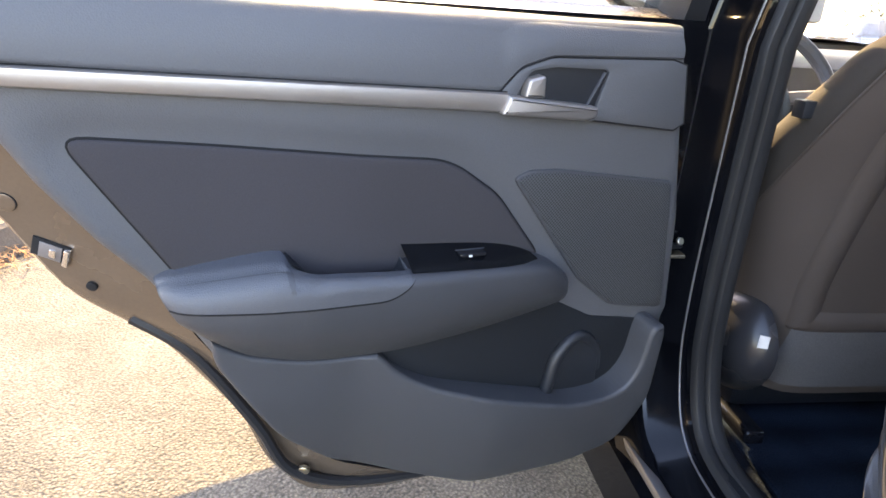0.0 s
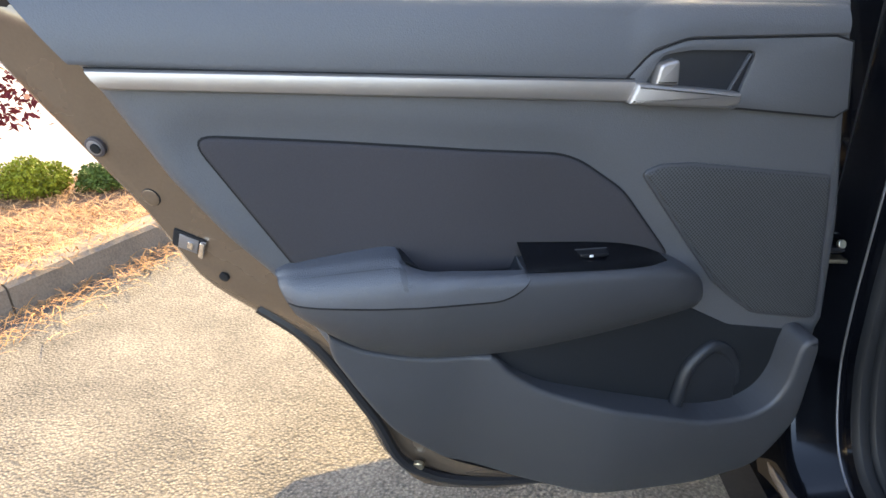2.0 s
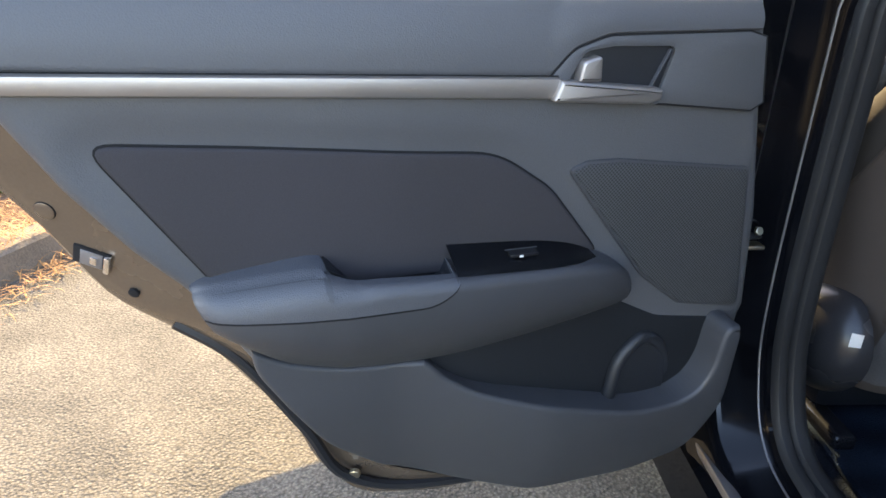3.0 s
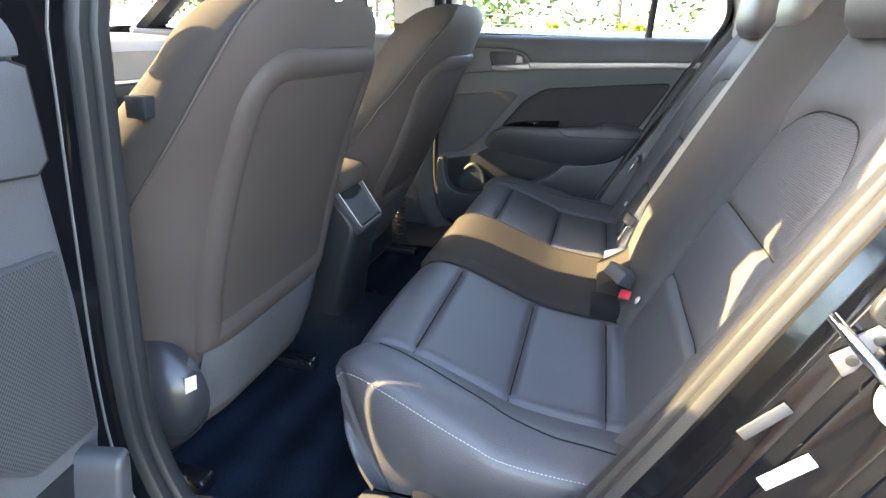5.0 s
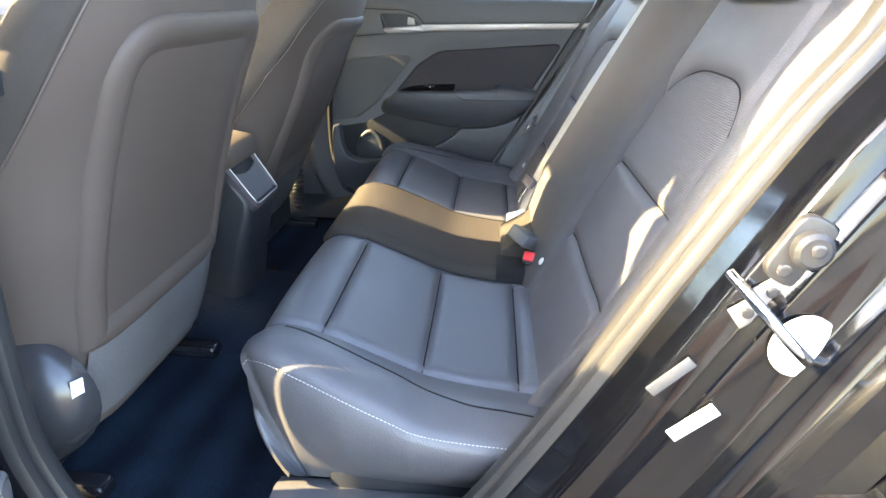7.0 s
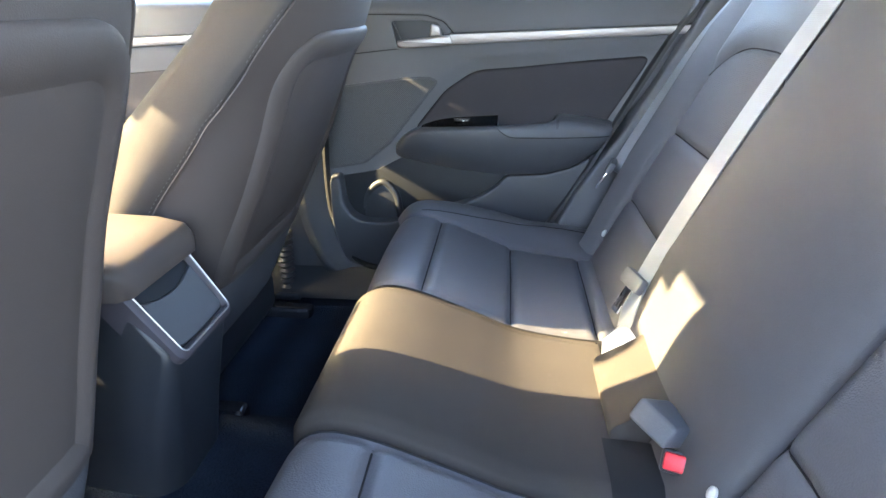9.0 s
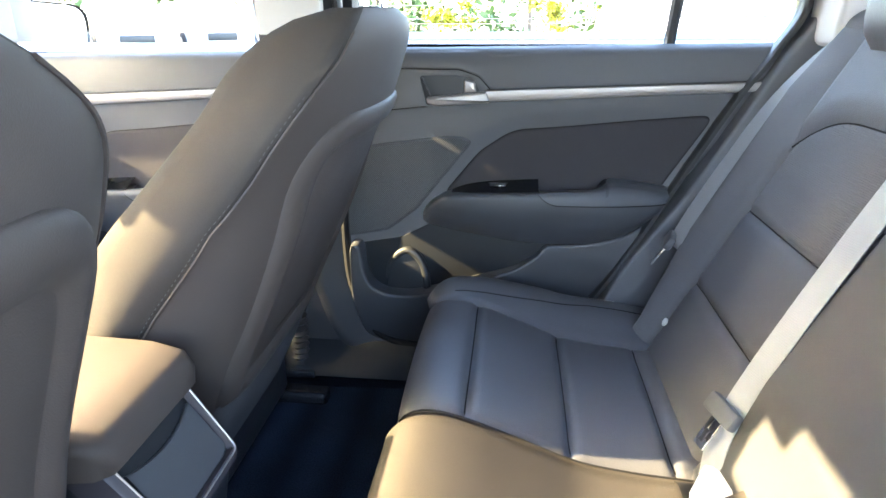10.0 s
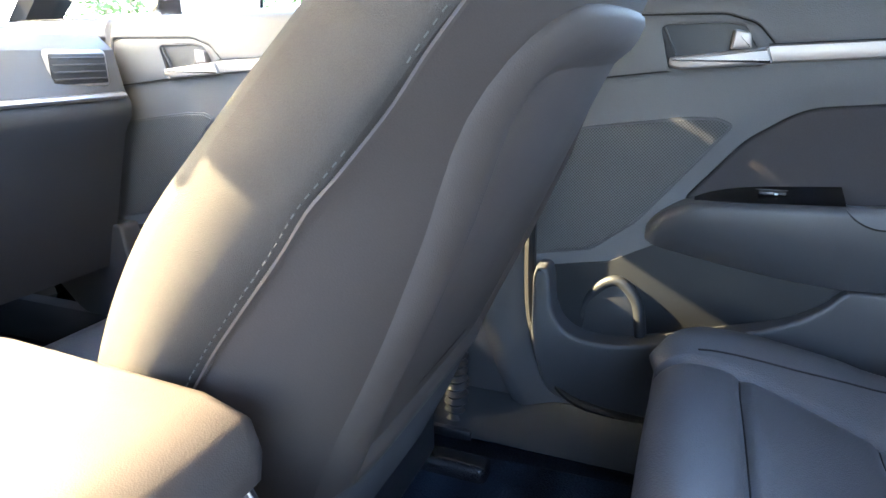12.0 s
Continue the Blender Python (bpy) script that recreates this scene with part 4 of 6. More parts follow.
# roof, screens, bonnet, boot
def roof(u, v):
    w = 0.60 - 0.02 * abs(v + 0.1)
    return (u * w, v, 1.425 - 0.035 * u * u - 0.055 * max(0, v - 0.1) ** 2 * 2.2 - 0.16 * max(0, -v - 0.25) ** 2)
part("roof_skin", sheet(roof, steps(-1, 1, 0.1), steps(-0.95, 0.56, 0.06)), PAINT, body, "glossy black roof")
part("headliner", sheet(lambda u, v: (lambda p: (p[0] * 0.985, p[1], p[2] - 0.03))(roof(u, v)), steps(-1, 1, 0.1), steps(-0.95, 0.56, 0.06)), HEADLINER, body, "light grey headliner")
def screen(u, v):
    w = 0.575 + 0.125 * v
    return (u * w, 0.555 + 0.80 * v + 0.06 * (1 - u * u) * v, 1.385 - 0.40 * v - 0.03 * u * u)
ws = part("windscreen", solid(sheet(screen, steps(-1, 1, 0.1), steps(0, 1, 0.1)), 0.004), PANE, body, "clear windscreen")
ws.visible_shadow = False
def backlight(u, v):
    w = 0.56 + 0.08 * v
    return (u * w, -0.95 - 0.52 * v, 1.325 - 0.30 * v - 0.03 * u * u)
bl = part("rear_screen", solid(sheet(backlight, steps(-1, 1, 0.1), steps(0, 1, 0.1)), 0.004), TINTED, body, "rear screen with a tint added to dim the sky")
bl.visible_shadow = False
def bonnet(u, v):
    w = 0.80 - 0.04 * v
    return (u * w, 1.33 + 0.93 * v, 0.995 - 0.12 * v - 0.10 * v ** 4 - 0.05 * u ** 4)
part("bonnet", sheet(bonnet, steps(-1, 1, 0.1), steps(0, 1, 0.08)), PAINT, body, "glossy black bonnet")
part("boot_lid", sheet(lambda u, v: (u * 0.78, -1.47 - 0.40 * v, 1.02 - 0.03 * v - 0.05 * u ** 4 - 0.30 * v ** 8), steps(-1, 1, 0.1), steps(0, 1, 0.08)), PAINT, body, "glossy black boot lid")
part("front_bumper", box(-0.80, 0.80, 2.22, 2.36, 0.22, 0.78, 0.05, 4), PAINT, body)
part("rear_bumper", box(-0.80, 0.80, -1.96, -1.83, 0.26, 0.95, 0.05, 4), PAINT, body)
part("parcel_shelf", sheet(lambda u, v: (u, v, 0.985 + 0.01 * math.cos(u * 3)), steps(-0.68, 0.68, 0.08), steps(-1.48, -0.90, 0.06)), MAT_GREY, body, "grey felt parcel shelf")
part("bulkhead", box(-0.72, 0.72, 1.36, 1.42, 0.22, 0.98, 0.01), PLASTIC_DARK, body)
part("rear_wall", box(-0.72, 0.72, -1.05, -0.98, 0.22, 0.97, 0.01), PLASTIC_DARK, body)
for sx in (-1, 1):
    for cy in (-1.22, 1.51):
        w = part("wheel", disc((sx * 0.72, cy, 0.325), (sx, 0, 0), 0.325, 0.16, n=36, bev=0.06), TYRE, body, "black road tyre")
        part("rim", disc((sx * 0.865, cy, 0.325), (sx, 0, 0), 0.215, 0.018, n=30, bev=0.1, dome=0.01), SATIN, w)

# Unseen visors; the lowered one is oversized and slit to shape the sun.
for x0, drop, wide in ((0.035, 0.255, 0.545), (-0.46, 0.03, 0.38)):
    v = thing("unseen_visor", "unseen grey fabric sun visor below the header", "sun visor", (x0 + 0.2, 0.50, 1.34), "sun visors")
    XF.append(Matrix.Translation((x0, 0.49, 1.345)))
    if drop > 0.1:
        pad = box(0.0, 0.530, -0.012, 0.012, -drop, 0.0, 0.008, 3)
        for p in pad.verts:
            if p.co.x > 0.4 and p.co.z < -0.1:
                p.co.z -= 0.080
        part("visor_pad", pad, HEADLINER, v)
        part("slit_bottom", box(0.522, wide + 0.035, -0.010, 0.010, -drop - 0.080, -0.119, 0.004), HEADLINER, v)
        part("slit_top", box(0.522, wide + 0.035, -0.010, 0.010, -0.107, 0.0, 0.004), HEADLINER, v)
        part("slit_end", box(0.563, wide + 0.035, -0.008, 0.008, -0.125, -0.100, 0.003), HEADLINER, v)
    else:
        part("visor_pad", box(0.0, wide, -0.16, 0.0, -0.025, 0.0, 0.008, 3), HEADLINER, v)
    part("visor_rod", tube([(0.0, 0, -0.008), (wide, 0, -0.008)], 0.005, 8), PLASTIC_DARK, v)
    XF.pop()
# Unseen; placed from its shadow, with stalk boxes added to block sun.
rv = thing("rear_view_mirror", "unseen black interior mirror with stalk blocks against the sun", "mirror", (0, 0.62, 1.23))
XF.append(Matrix.Translation((-0.02, 0.62, 1.230)))
part("mirror_case", box(-0.125, 0.125, -0.015, 0.025, -0.025, 0.036, 0.014, 3), PLASTIC_DARK, rv)
part("mirror_glass", box(-0.115, 0.115, -0.018, -0.012, -0.019, 0.029, 0.002), CHROME, rv)
part("stalk_sun_block", box(-0.075, 0.085, 0.0, 0.045, 0.034, 0.118, 0.012), PLASTIC_DARK, rv)
part("stalk", box(-0.075, 0.085, -0.036, -0.016, 0.090, 0.125, 0.004), PLASTIC_DARK, rv)
XF.pop()
# Added block, out of view, that keeps sun off seat and backrest.
oc = thing("overhead_sun_block", "unseen grey block under the header, added to stop sun", "console", (-0.03, 0.47, 1.33))
part("sun_block_shell", box(-0.145, 0.034, 0.44, 0.50, 1.285, 1.352, 0.012, 3), HEADLINER, oc)
part("sun_block_lens", box(-0.085, 0.02, 0.450, 0.490, 1.281, 1.287, 0.003), WHITE_NYLON, oc)
XF.append(Matrix.Translation((1.03, 0.80, 1.025)) @ Matrix.Diagonal((1.28, 1.1, 0.98, 1)))
wm = thing("wing_mirror", "black wing mirror with a bright glass", "wing mirror", (1.03, 0.80, 0.97), "wing mirrors")
lpm = rounded([(-0.10, -0.070, 0.05), (0.10, -0.065, 0.05), (0.115, 0.055, 0.05), (-0.105, 0.070, 0.05)])
bm = bmesh.new()
vs = rings(bm, [[(p.x * 0.93, -0.034, p.y * 0.93) for p in lpm], [(p.x, -0.040, p.y) for p in lpm], [(p.x * 1.04, -0.030, p.y * 1.04) for p in lpm], [(p.x * 1.02, 0.02, p.y * 1.0) for p in lpm], [(p.x * 0.75, 0.07, p.y * 0.72) for p in lpm], [(p.x * 0.3, 0.085, p.y * 0.3) for p in lpm]])
bm.faces.new(vs[-1])
bmesh.ops.recalc_face_normals(bm, faces=bm.faces[:])
part("mirror_shell", bm, PAINT, wm)
bm = bmesh.new()
bm.faces.new([bm.verts.new((p.x * 0.93, -0.035 - 0.02 * (p.x / 0.1) * 0.1, p.y * 0.93)) for p in lpm])
part("mirror_glass", bm, CHROME, wm, "bright mirror glass")
part("mirror_arm", tube([(-0.08, 0.03, -0.04), (-0.15, 0.04, -0.06)], 0.022, 10, flat=0.6), PAINT, wm)
XF.pop()

# ---- dashboard ----
dash = thing("dashboard", "dark grey moulded dashboard with silver-edged air vent", "dashboard", (0, 1.1, 0.6))
def dash_sec(x):
    b = 0.03 * (1 - (x / 0.675) ** 2)
    return [(x, 0.80, 0.52), (x, 0.735 - b, 0.72), (x, 0.712 - b, 0.785), (x, 0.690 - b, 0.815), (x, 0.688 - b, 0.838), (x, 0.700 - b, 0.862), (x, 0.712 - b, 0.925), (x, 0.745 - b, 0.950), (x, 0.85, 0.960), (x, 1.05, 0.965), (x, 1.35, 0.955), (x, 1.35, 0.52)]
bm = bmesh.new()
rings(bm, [dash_sec(x) for x in steps(-0.675, 0.675, 0.09)])
bmesh.ops.recalc_face_normals(bm, faces=bm.faces[:])
part("dash_body", bm, PLASTIC, dash)
part("dash_strip", tube([(x, 0.690 - 0.03 * (1 - (x / 0.675) ** 2), 0.850) for x in steps(-0.66, 0.66, 0.1)], 0.010, 8, flat=0.6), SATIN, dash, "silver dashboard strip")
for x0 in (0.530, -0.645):
    v = part("air_vent", box(x0, x0 + 0.115, 0.693, 0.73, 0.866, 0.926, 0.008), SATIN, dash, "silver-framed air vent")
    part("vent_well", box(x0 + 0.006, x0 + 0.109, 0.6915, 0.72, 0.872, 0.920, 0.003), PLASTIC_DARK, v)
    for k in range(4):
        part("slat", box(x0 + 0.008, x0 + 0.107, 0.689, 0.700, 0.879 + k * 0.011, 0.8815 + k * 0.011, 0.001), PLASTIC, v)
# steering wheel
wheel_m = Matrix.Translation((-0.37, 0.50, 0.86)) @ pose(0, 0, 0, 62, 0, 0)
XF.append(wheel_m)
sw = thing("steering_wheel", "dark leather steering wheel with silver spokes", "steering wheel", (-0.37, 0.50, 0.86))
part("wheel_rim", tube([(0.185 * math.cos(a), 0.185 * math.sin(a), 0) for a in steps(0, 2 * math.pi, 0.15)[:-1]], 0.016, 10, closed=True), SEATSKIN, sw)
part("airbag_cover", disc((0, 0, -0.03), (0, 0, 1), 0.075, 0.05, n=28, bev=0.3, dome=0.01), PLASTIC_DARK, sw)
for a in (0.1, math.pi - 0.1, 1.5 * math.pi):
    part("spoke", tube([(0.06 * math.cos(a), 0.06 * math.sin(a), 0), (0.178 * math.cos(a), 0.178 * math.sin(a), 0)], 0.016, 8, flat=0.5), SATIN, sw)
part("steering_column", tube([(0, 0, -0.03), (0, 0.0, -0.22)], 0.035, 12), PLASTIC_DARK, sw)
XF.pop()

for x0, x1 in ((-0.62, -0.13), (0.13, 0.62)):
    mt = thing("floor_mat", "navy-black carpet floor mat behind the front seat", "floor mat", ((x0 + x1) / 2, 0.0, 0.33), "floor mats")
    XF.append(Matrix.Translation((0, 0, 0)))
    bm = bmesh.new()
    lp = dense(rounded([(x0, -0.33, 0.05), (x1, -0.33, 0.05), (x1 - 0.02, 0.16, 0.04), (x0 + 0.03, 0.16, 0.04)]), 0.03)
    vs = rings(bm, [[(p.x, p.y, 0.322) for p in lp], [(p.x, p.y, 0.328) for p in lp], [(p.x, p.y, 0.3305) for p in inset(lp, 0.006)], [(p.x, p.y, 0.3285) for p in inset(lp, 0.012)]])
    bm.faces.new(vs[-1])
    bmesh.ops.recalc_face_normals(bm, faces=bm.faces[:])
    part("mat_carpet", bm, MATPILE, mt)
    XF.pop()

# ---- rear bench ----
CUSH = [(-0.680, 0.500), (-0.600, 0.508), (-0.530, 0.514), (-0.462, 0.526), (-0.400, 0.550), (-0.330, 0.577), (-0.285, 0.588), (-0.255, 0.584), (-0.236, 0.565), (-0.230, 0.535), (-0.236, 0.495), (-0.262, 0.440), (-0.300, 0.395), (-0.340, 0.372), (-0.400, 0.360)]
CLINE = [Vector((p.x, p.y)) for p in spline([(y, z, 0) for y, z in CUSH], 12)]
CLEN = [0.0]
for a, b in zip(CLINE, CLINE[1:]):
    CLEN.append(CLEN[-1] + (b - a).length)


def cush_at(s):
    for i in range(len(CLEN) - 1):
        if s <= CLEN[i + 1]:
            w = (s - CLEN[i]) / max(CLEN[i + 1] - CLEN[i], 1e-9)
            return CLINE[i].lerp(CLINE[i + 1], w), (CLINE[i + 1] - CLINE[i]).normalized()
    return CLINE[-1], (CLINE[-1] - CLINE[-2]).normalized()


def s_of(y):
    return next(CLEN[i] for i, p in enumerate(CLINE) if p.x >= y)


S_A, S_B, S_C = s_of(-0.590), s_of(-0.462), s_of(-0.322)
S_FRONT = s_of(-0.262)
S_FOOT = next(CLEN[i] for i, p in enumerate(CLINE) if i > len(CLINE) // 2 and p.y < 0.405)
groove = lambda d, w=0.006, h=0.010: h * math.exp(-(d / w) ** 2)
X_IN, X_OUT, X_END = 0.172, 0.508, 0.645


def cush_pt(x, s):
    p, t = cush_at(s)
    n = Vector((-t.y, t.x))
    ax = abs(x)
    off = 0.0
    flat = max(0.0, min(1.0, (CLEN[-1] - s) / 0.05))
    # outer end rolls down
    e = max(0.0, ax - 0.57) / (X_END - 0.57)
    y, z = p.x, p.y
    # puffed fields between the seams
    if s < S_FRONT + 0.04:
        for sx in (X_IN, X_OUT):
            off -= groove(ax - sx) * min(1.0, max(0.0, (s - 0.02) / 0.03))
        if X_IN < ax < X_OUT:
            mid = math.sin((ax - X_IN) / (X_OUT - X_IN) * math.pi) ** 0.5
            off += 0.006 * mid
            for sc in (S_A, S_B, S_C):
                off -= groove(s - sc) * min(1.0, mid * 1.6)
        elif ax < X_IN:
            off += 0.010 * min(1.0, (X_IN - ax) / 0.03)
        else:
            off += 0.012 * math.sin(min(1.0, (ax - X_OUT) / 0.10) * math.pi / 2)
    if ax > X_OUT and s < S_FRONT:
        u = min(1.0, (ax - X_OUT) / 0.085)
        g = min(1.0, max(0.0, (-0.30 - y) / 0.13)) * (1.0 - 0.45 * min(1.0, max(0.0, (-0.56 - y) / 0.08)))
        off += 0.014 * u * u * (3 - 2 * u) * g
    y += n.x * off
    z += n.y * off
    if ax > X_OUT:
        xe = 0.572 + 0.088 * min(1.0, max(0.0, (-0.235 - y) / 0.22)) ** 0.5
        x = math.copysign(X_OUT + (ax - X_OUT) * (xe - X_OUT) / (X_END - X_OUT), x)
    if e > 0:
        r = 1 - math.sqrt(max(0.0, 1 - e ** 3.0))
        z = z + (0.47 - z) * r * (0.28 if z > 0.47 else 0.50)
        y = y + (-0.44 - y) * r * 0.07
    return (x, y, z)


bench = thing("rear_bench", "dark leatherette rear bench with fabric inserts and pale stitching", "car seat", (0, -0.45, 0.36))
def field(x0, x1, s0, s1, mat_, nm, lab=""):
    return part(nm, sheet(cush_pt, steps(x0, x1, 0.006), steps(s0, s1, 0.006)), mat_, bench, lab, smooth=70)
L = CLEN[-1]
field(-X_IN, X_IN, 0, L, SEATCLOTH, "centre_cushion", "flat dark centre seat field")
for sx in (-1, 1):
    a, b = sorted((sx * X_IN, sx * X_OUT))
    field(a, b, 0, S_A, SEATSKIN, "rear_roll")
    field(a, b, S_A, S_B, SEATSKIN, "seat_insert")
    field(a, b, S_B, S_C, SEATSKIN, "seat_insert")
    field(a, b, S_C, L, SEATSKIN, "thigh_roll")
    edge = X_END - 0.0005
    def bolster(u, s, sx=sx, edge=edge):
        """u below 0 runs over the top to the outer edge, u above 0 down the flank to the foot."""
        p = Vector(cush_pt(sx * (edge + min(u, 0.0)), s))
        if u <= 0:
            return p
        low_ = Vector((sx * 0.585, max(-0.60, min(-0.312, p.y + (-0.45 - p.y) * 0.14)), min(p.z, 0.402)))
        bow = (p + low_) / 2 + Vector((sx * 0.050 * min(1.0, max(0.30, (-0.22 - p.y) / 0.15)), 0.006 if p.y > -0.33 else 0.0, 0.018))
        return (1 - u) ** 2 * p + 2 * u * (1 - u) * bow + u * u * low_
    part("side_bolster", sheet(bolster, steps(X_OUT - edge, 0.0, 0.006) + steps(0.0, 1.0, 0.06)[1:], steps(0, S_FOOT, 0.006)), SEATSKIN, bench, smooth=70)
    # stitched welt along the outer edge of the bolster
    k = 0
    def stitch_pt(s, lift=0.0015):
        w = min(1.0, max(0.0, (s - 0.05) / (S_FRONT - 0.05)))
        return Vector(cush_pt(sx * (0.638 + 0.004 * math.sin(w * 3.1)), s)) + Vector((sx * lift, 0, lift))
    bm = bmesh.new()
    for s in steps(0.10, S_FRONT + 0.03, 0.0050):
        a, b = stitch_pt(s), stitch_pt(s + 0.0032)
        d = (b - a).normalized()
        u = d.cross(Vector((sx, 0, 1)).normalized()).normalized() * 0.0005
        w = d.cross(u).normalized() * 0.0006
        q = [bm.verts.new(c) for c in (a - u, a + u, b + u, b - u)]
        q2 = [bm.verts.new(v.co + Vector((sx * 0.0006, 0, 0.0006))) for v in q]
        bm.faces.new(q2)
        for i in range(4):
            bm.faces.new((q[i], q[(i + 1) % 4], q2[(i + 1) % 4], q2[i]))
    part("stitching", bm, STITCH, bench, "pale contrast stitching")
    seam = [Vector(cush_pt(sx * (0.530 + 0.060 * min(1.0, 1.6 * (S_FRONT - s) / S_FRONT)), s)) + Vector((0, 0, 0.0004)) for s in steps(0.06, S_FRONT - 0.015, 0.01)]
    part("bolster_seam", tube(seam, 0.0012, 6), SEAM, bench)
def seam_line(pts, name="seam"):
    part(name, tube([Vector(q) + Vector((0, 0.0006, 0.0010)) for q in pts], 0.0013, 6), SEAM, bench)


for sx in (-1, 1):
    for xs in (X_IN, X_OUT):
        seam_line([cush_pt(sx * xs, s) for s in steps(0.03, S_FRONT + 0.03, 0.012)])
    for sc in (S_A, S_B, S_C):
        seam_line([cush_pt(sx * x, sc) for x in steps(X_IN + 0.004, X_OUT - 0.004, 0.012)])
part("bench_base", box(-0.60, 0.60, -0.98, -0.34, 0.300, 0.455, 0.02), PLASTIC_DARK, bench)

# ---- rear backrest ----
back = bench
def back_y(z):
    return -0.652 - 0.50 * (z - 0.58) - 0.06 * max(0.0, z - 0.80) ** 2
BX_IN, BX_OUT, BX_END = 0.205, 0.520, 0.665
def insert_top(ax):
    return 0.915 - 0.060 * min(1.0, abs((ax - 0.3625) / 0.1575)) ** 3.5
def back_pt(x, t):
    """t runs up the face from 0 at z 0.49 to 1 at z 1.03 and on over the top."""
    ax = abs(x)
    if t <= 1.0:
        z = 0.49 + 0.54 * t
        y = back_y(z)
        n = Vector((0, 0.894, 0.447))
    else:
        a = (t - 1.0) * math.pi
        z0, y0 = 1.03, back_y(1.03)
        z = z0 + 0.030 * math.sin(a)
        y = y0 - 0.055 * (1 - math.cos(a))
        n = Vector((0, math.cos(a), math.sin(a)))
    off = 0.0
    top = insert_top(ax)
    seamed = z < top
    if ax < BX_IN:
        off += 0.010 * min(1.0, (BX_IN - ax) / 0.04) ** 0.5 + 0.036 * (1 - (ax / BX_IN) ** 2.2) * min(1.0, max(0.0, (z - 0.53) / 0.12))
    elif ax < BX_OUT:
        m = math.sin((ax - BX_IN) / (BX_OUT - BX_IN) * math.pi) ** 0.5
        if seamed:
            off += 0.004 * m
            for zc in (0.632, 0.760):
                off -= groove(z - zc) * min(1.0, 1.5 * m)
        else:
            off += 0.010 * min(1.0, (z - top) / 0.03)
        off -= groove(z - top, 0.006, 0.005) * m
    else:
        w = (ax - BX_OUT) / (BX_END - BX_OUT)
        xe = 0.585 + 0.068 * min(1.0, max(0.0, (z - 0.53) / 0.14))
        x = math.copysign(BX_OUT + (ax - BX_OUT) * (xe - BX_OUT) / (BX_END - BX_OUT), x)
        off += 0.026 * math.sin(min(1.0, w * 1.15) * math.pi * 0.62) * (1.0 if z < 0.93 else max(0.2, 1 - (z - 0.93) * 6))
        if w > 0.55:
            off -= 0.11 * (w - 0.55) ** 2 / 0.2
    off -= groove(ax - BX_IN) + (groove(ax - BX_OUT) if seamed else 0.0)
    return (x, y + n.y * off, z + n.z * off)
zt_ = lambda z: (z - 0.49) / 0.54
def bfield(x0, x1, t0, t1, mat_, nm, lab=""):
    return part(nm, sheet(back_pt, steps(x0, x1, 0.0065), steps(t0, t1, 0.012)), mat_, back, lab, smooth=70)
bfield(-BX_IN, BX_IN, 0, 2.0, BACKCLOTH, "centre_back", "flat centre backrest section")
for sx in (-1, 1):
    a, b = sorted((sx * BX_IN, sx * BX_OUT))
    bfield(a, b, 0, zt_(0.632), BACKSKIN, "lumbar_insert")
    bfield(a, b, zt_(0.632), zt_(0.760), BACKSKIN, "back_insert")
    lower = lambda x, v: back_pt(x, zt_(0.760) + (zt_(insert_top(abs(x))) - zt_(0.760)) * v)
    upper = lambda x, v: back_pt(x, zt_(insert_top(abs(x))) + (2.0 - zt_(insert_top(abs(x)))) * v)
    part("back_insert", sheet(lower, steps(a, b, 0.0065), steps(0, 1, 0.04)), MESHCLOTH, back, "grey mesh-fabric upper insert", smooth=70)
    part("shoulder_panel", sheet(upper, steps(a, b, 0.0065), steps(0, 1, 0.012)), BACKSKIN, back, smooth=70)
    a, b = sorted((sx * BX_OUT, sx * BX_END))
    bfield(a, b, 0, 2.0, BACKSKIN, "side_bolster")
for sx in (-1, 1):
    seam_line([back_pt(sx * BX_IN, t) for t in steps(0.05, 1.02, 0.03)])
    seam_line([back_pt(sx * BX_OUT, t) for t in steps(0.05, zt_(0.850), 0.03)])
    for zc in (0.632, 0.760):
        seam_line([back_pt(sx * x, zt_(zc)) for x in steps(BX_IN + 0.004, BX_OUT - 0.004, 0.012)])
    seam_line([back_pt(sx * x, zt_(insert_top(x))) for x in steps(BX_IN + 0.004, BX_OUT - 0.004, 0.012)])
for x in (-0.20, 0.490):
    y = back_y(0.568) + 0.012
    part("anchor_button", disc((x, y, 0.568), (0, 0.89, 0.45), 0.007, 0.003, dome=0.002), WHITE_NYLON, back)
part("back_core", box(-0.64, 0.64, -0.985, -0.885, 0.46, 0.985, 0.02), PLASTIC_DARK, back)
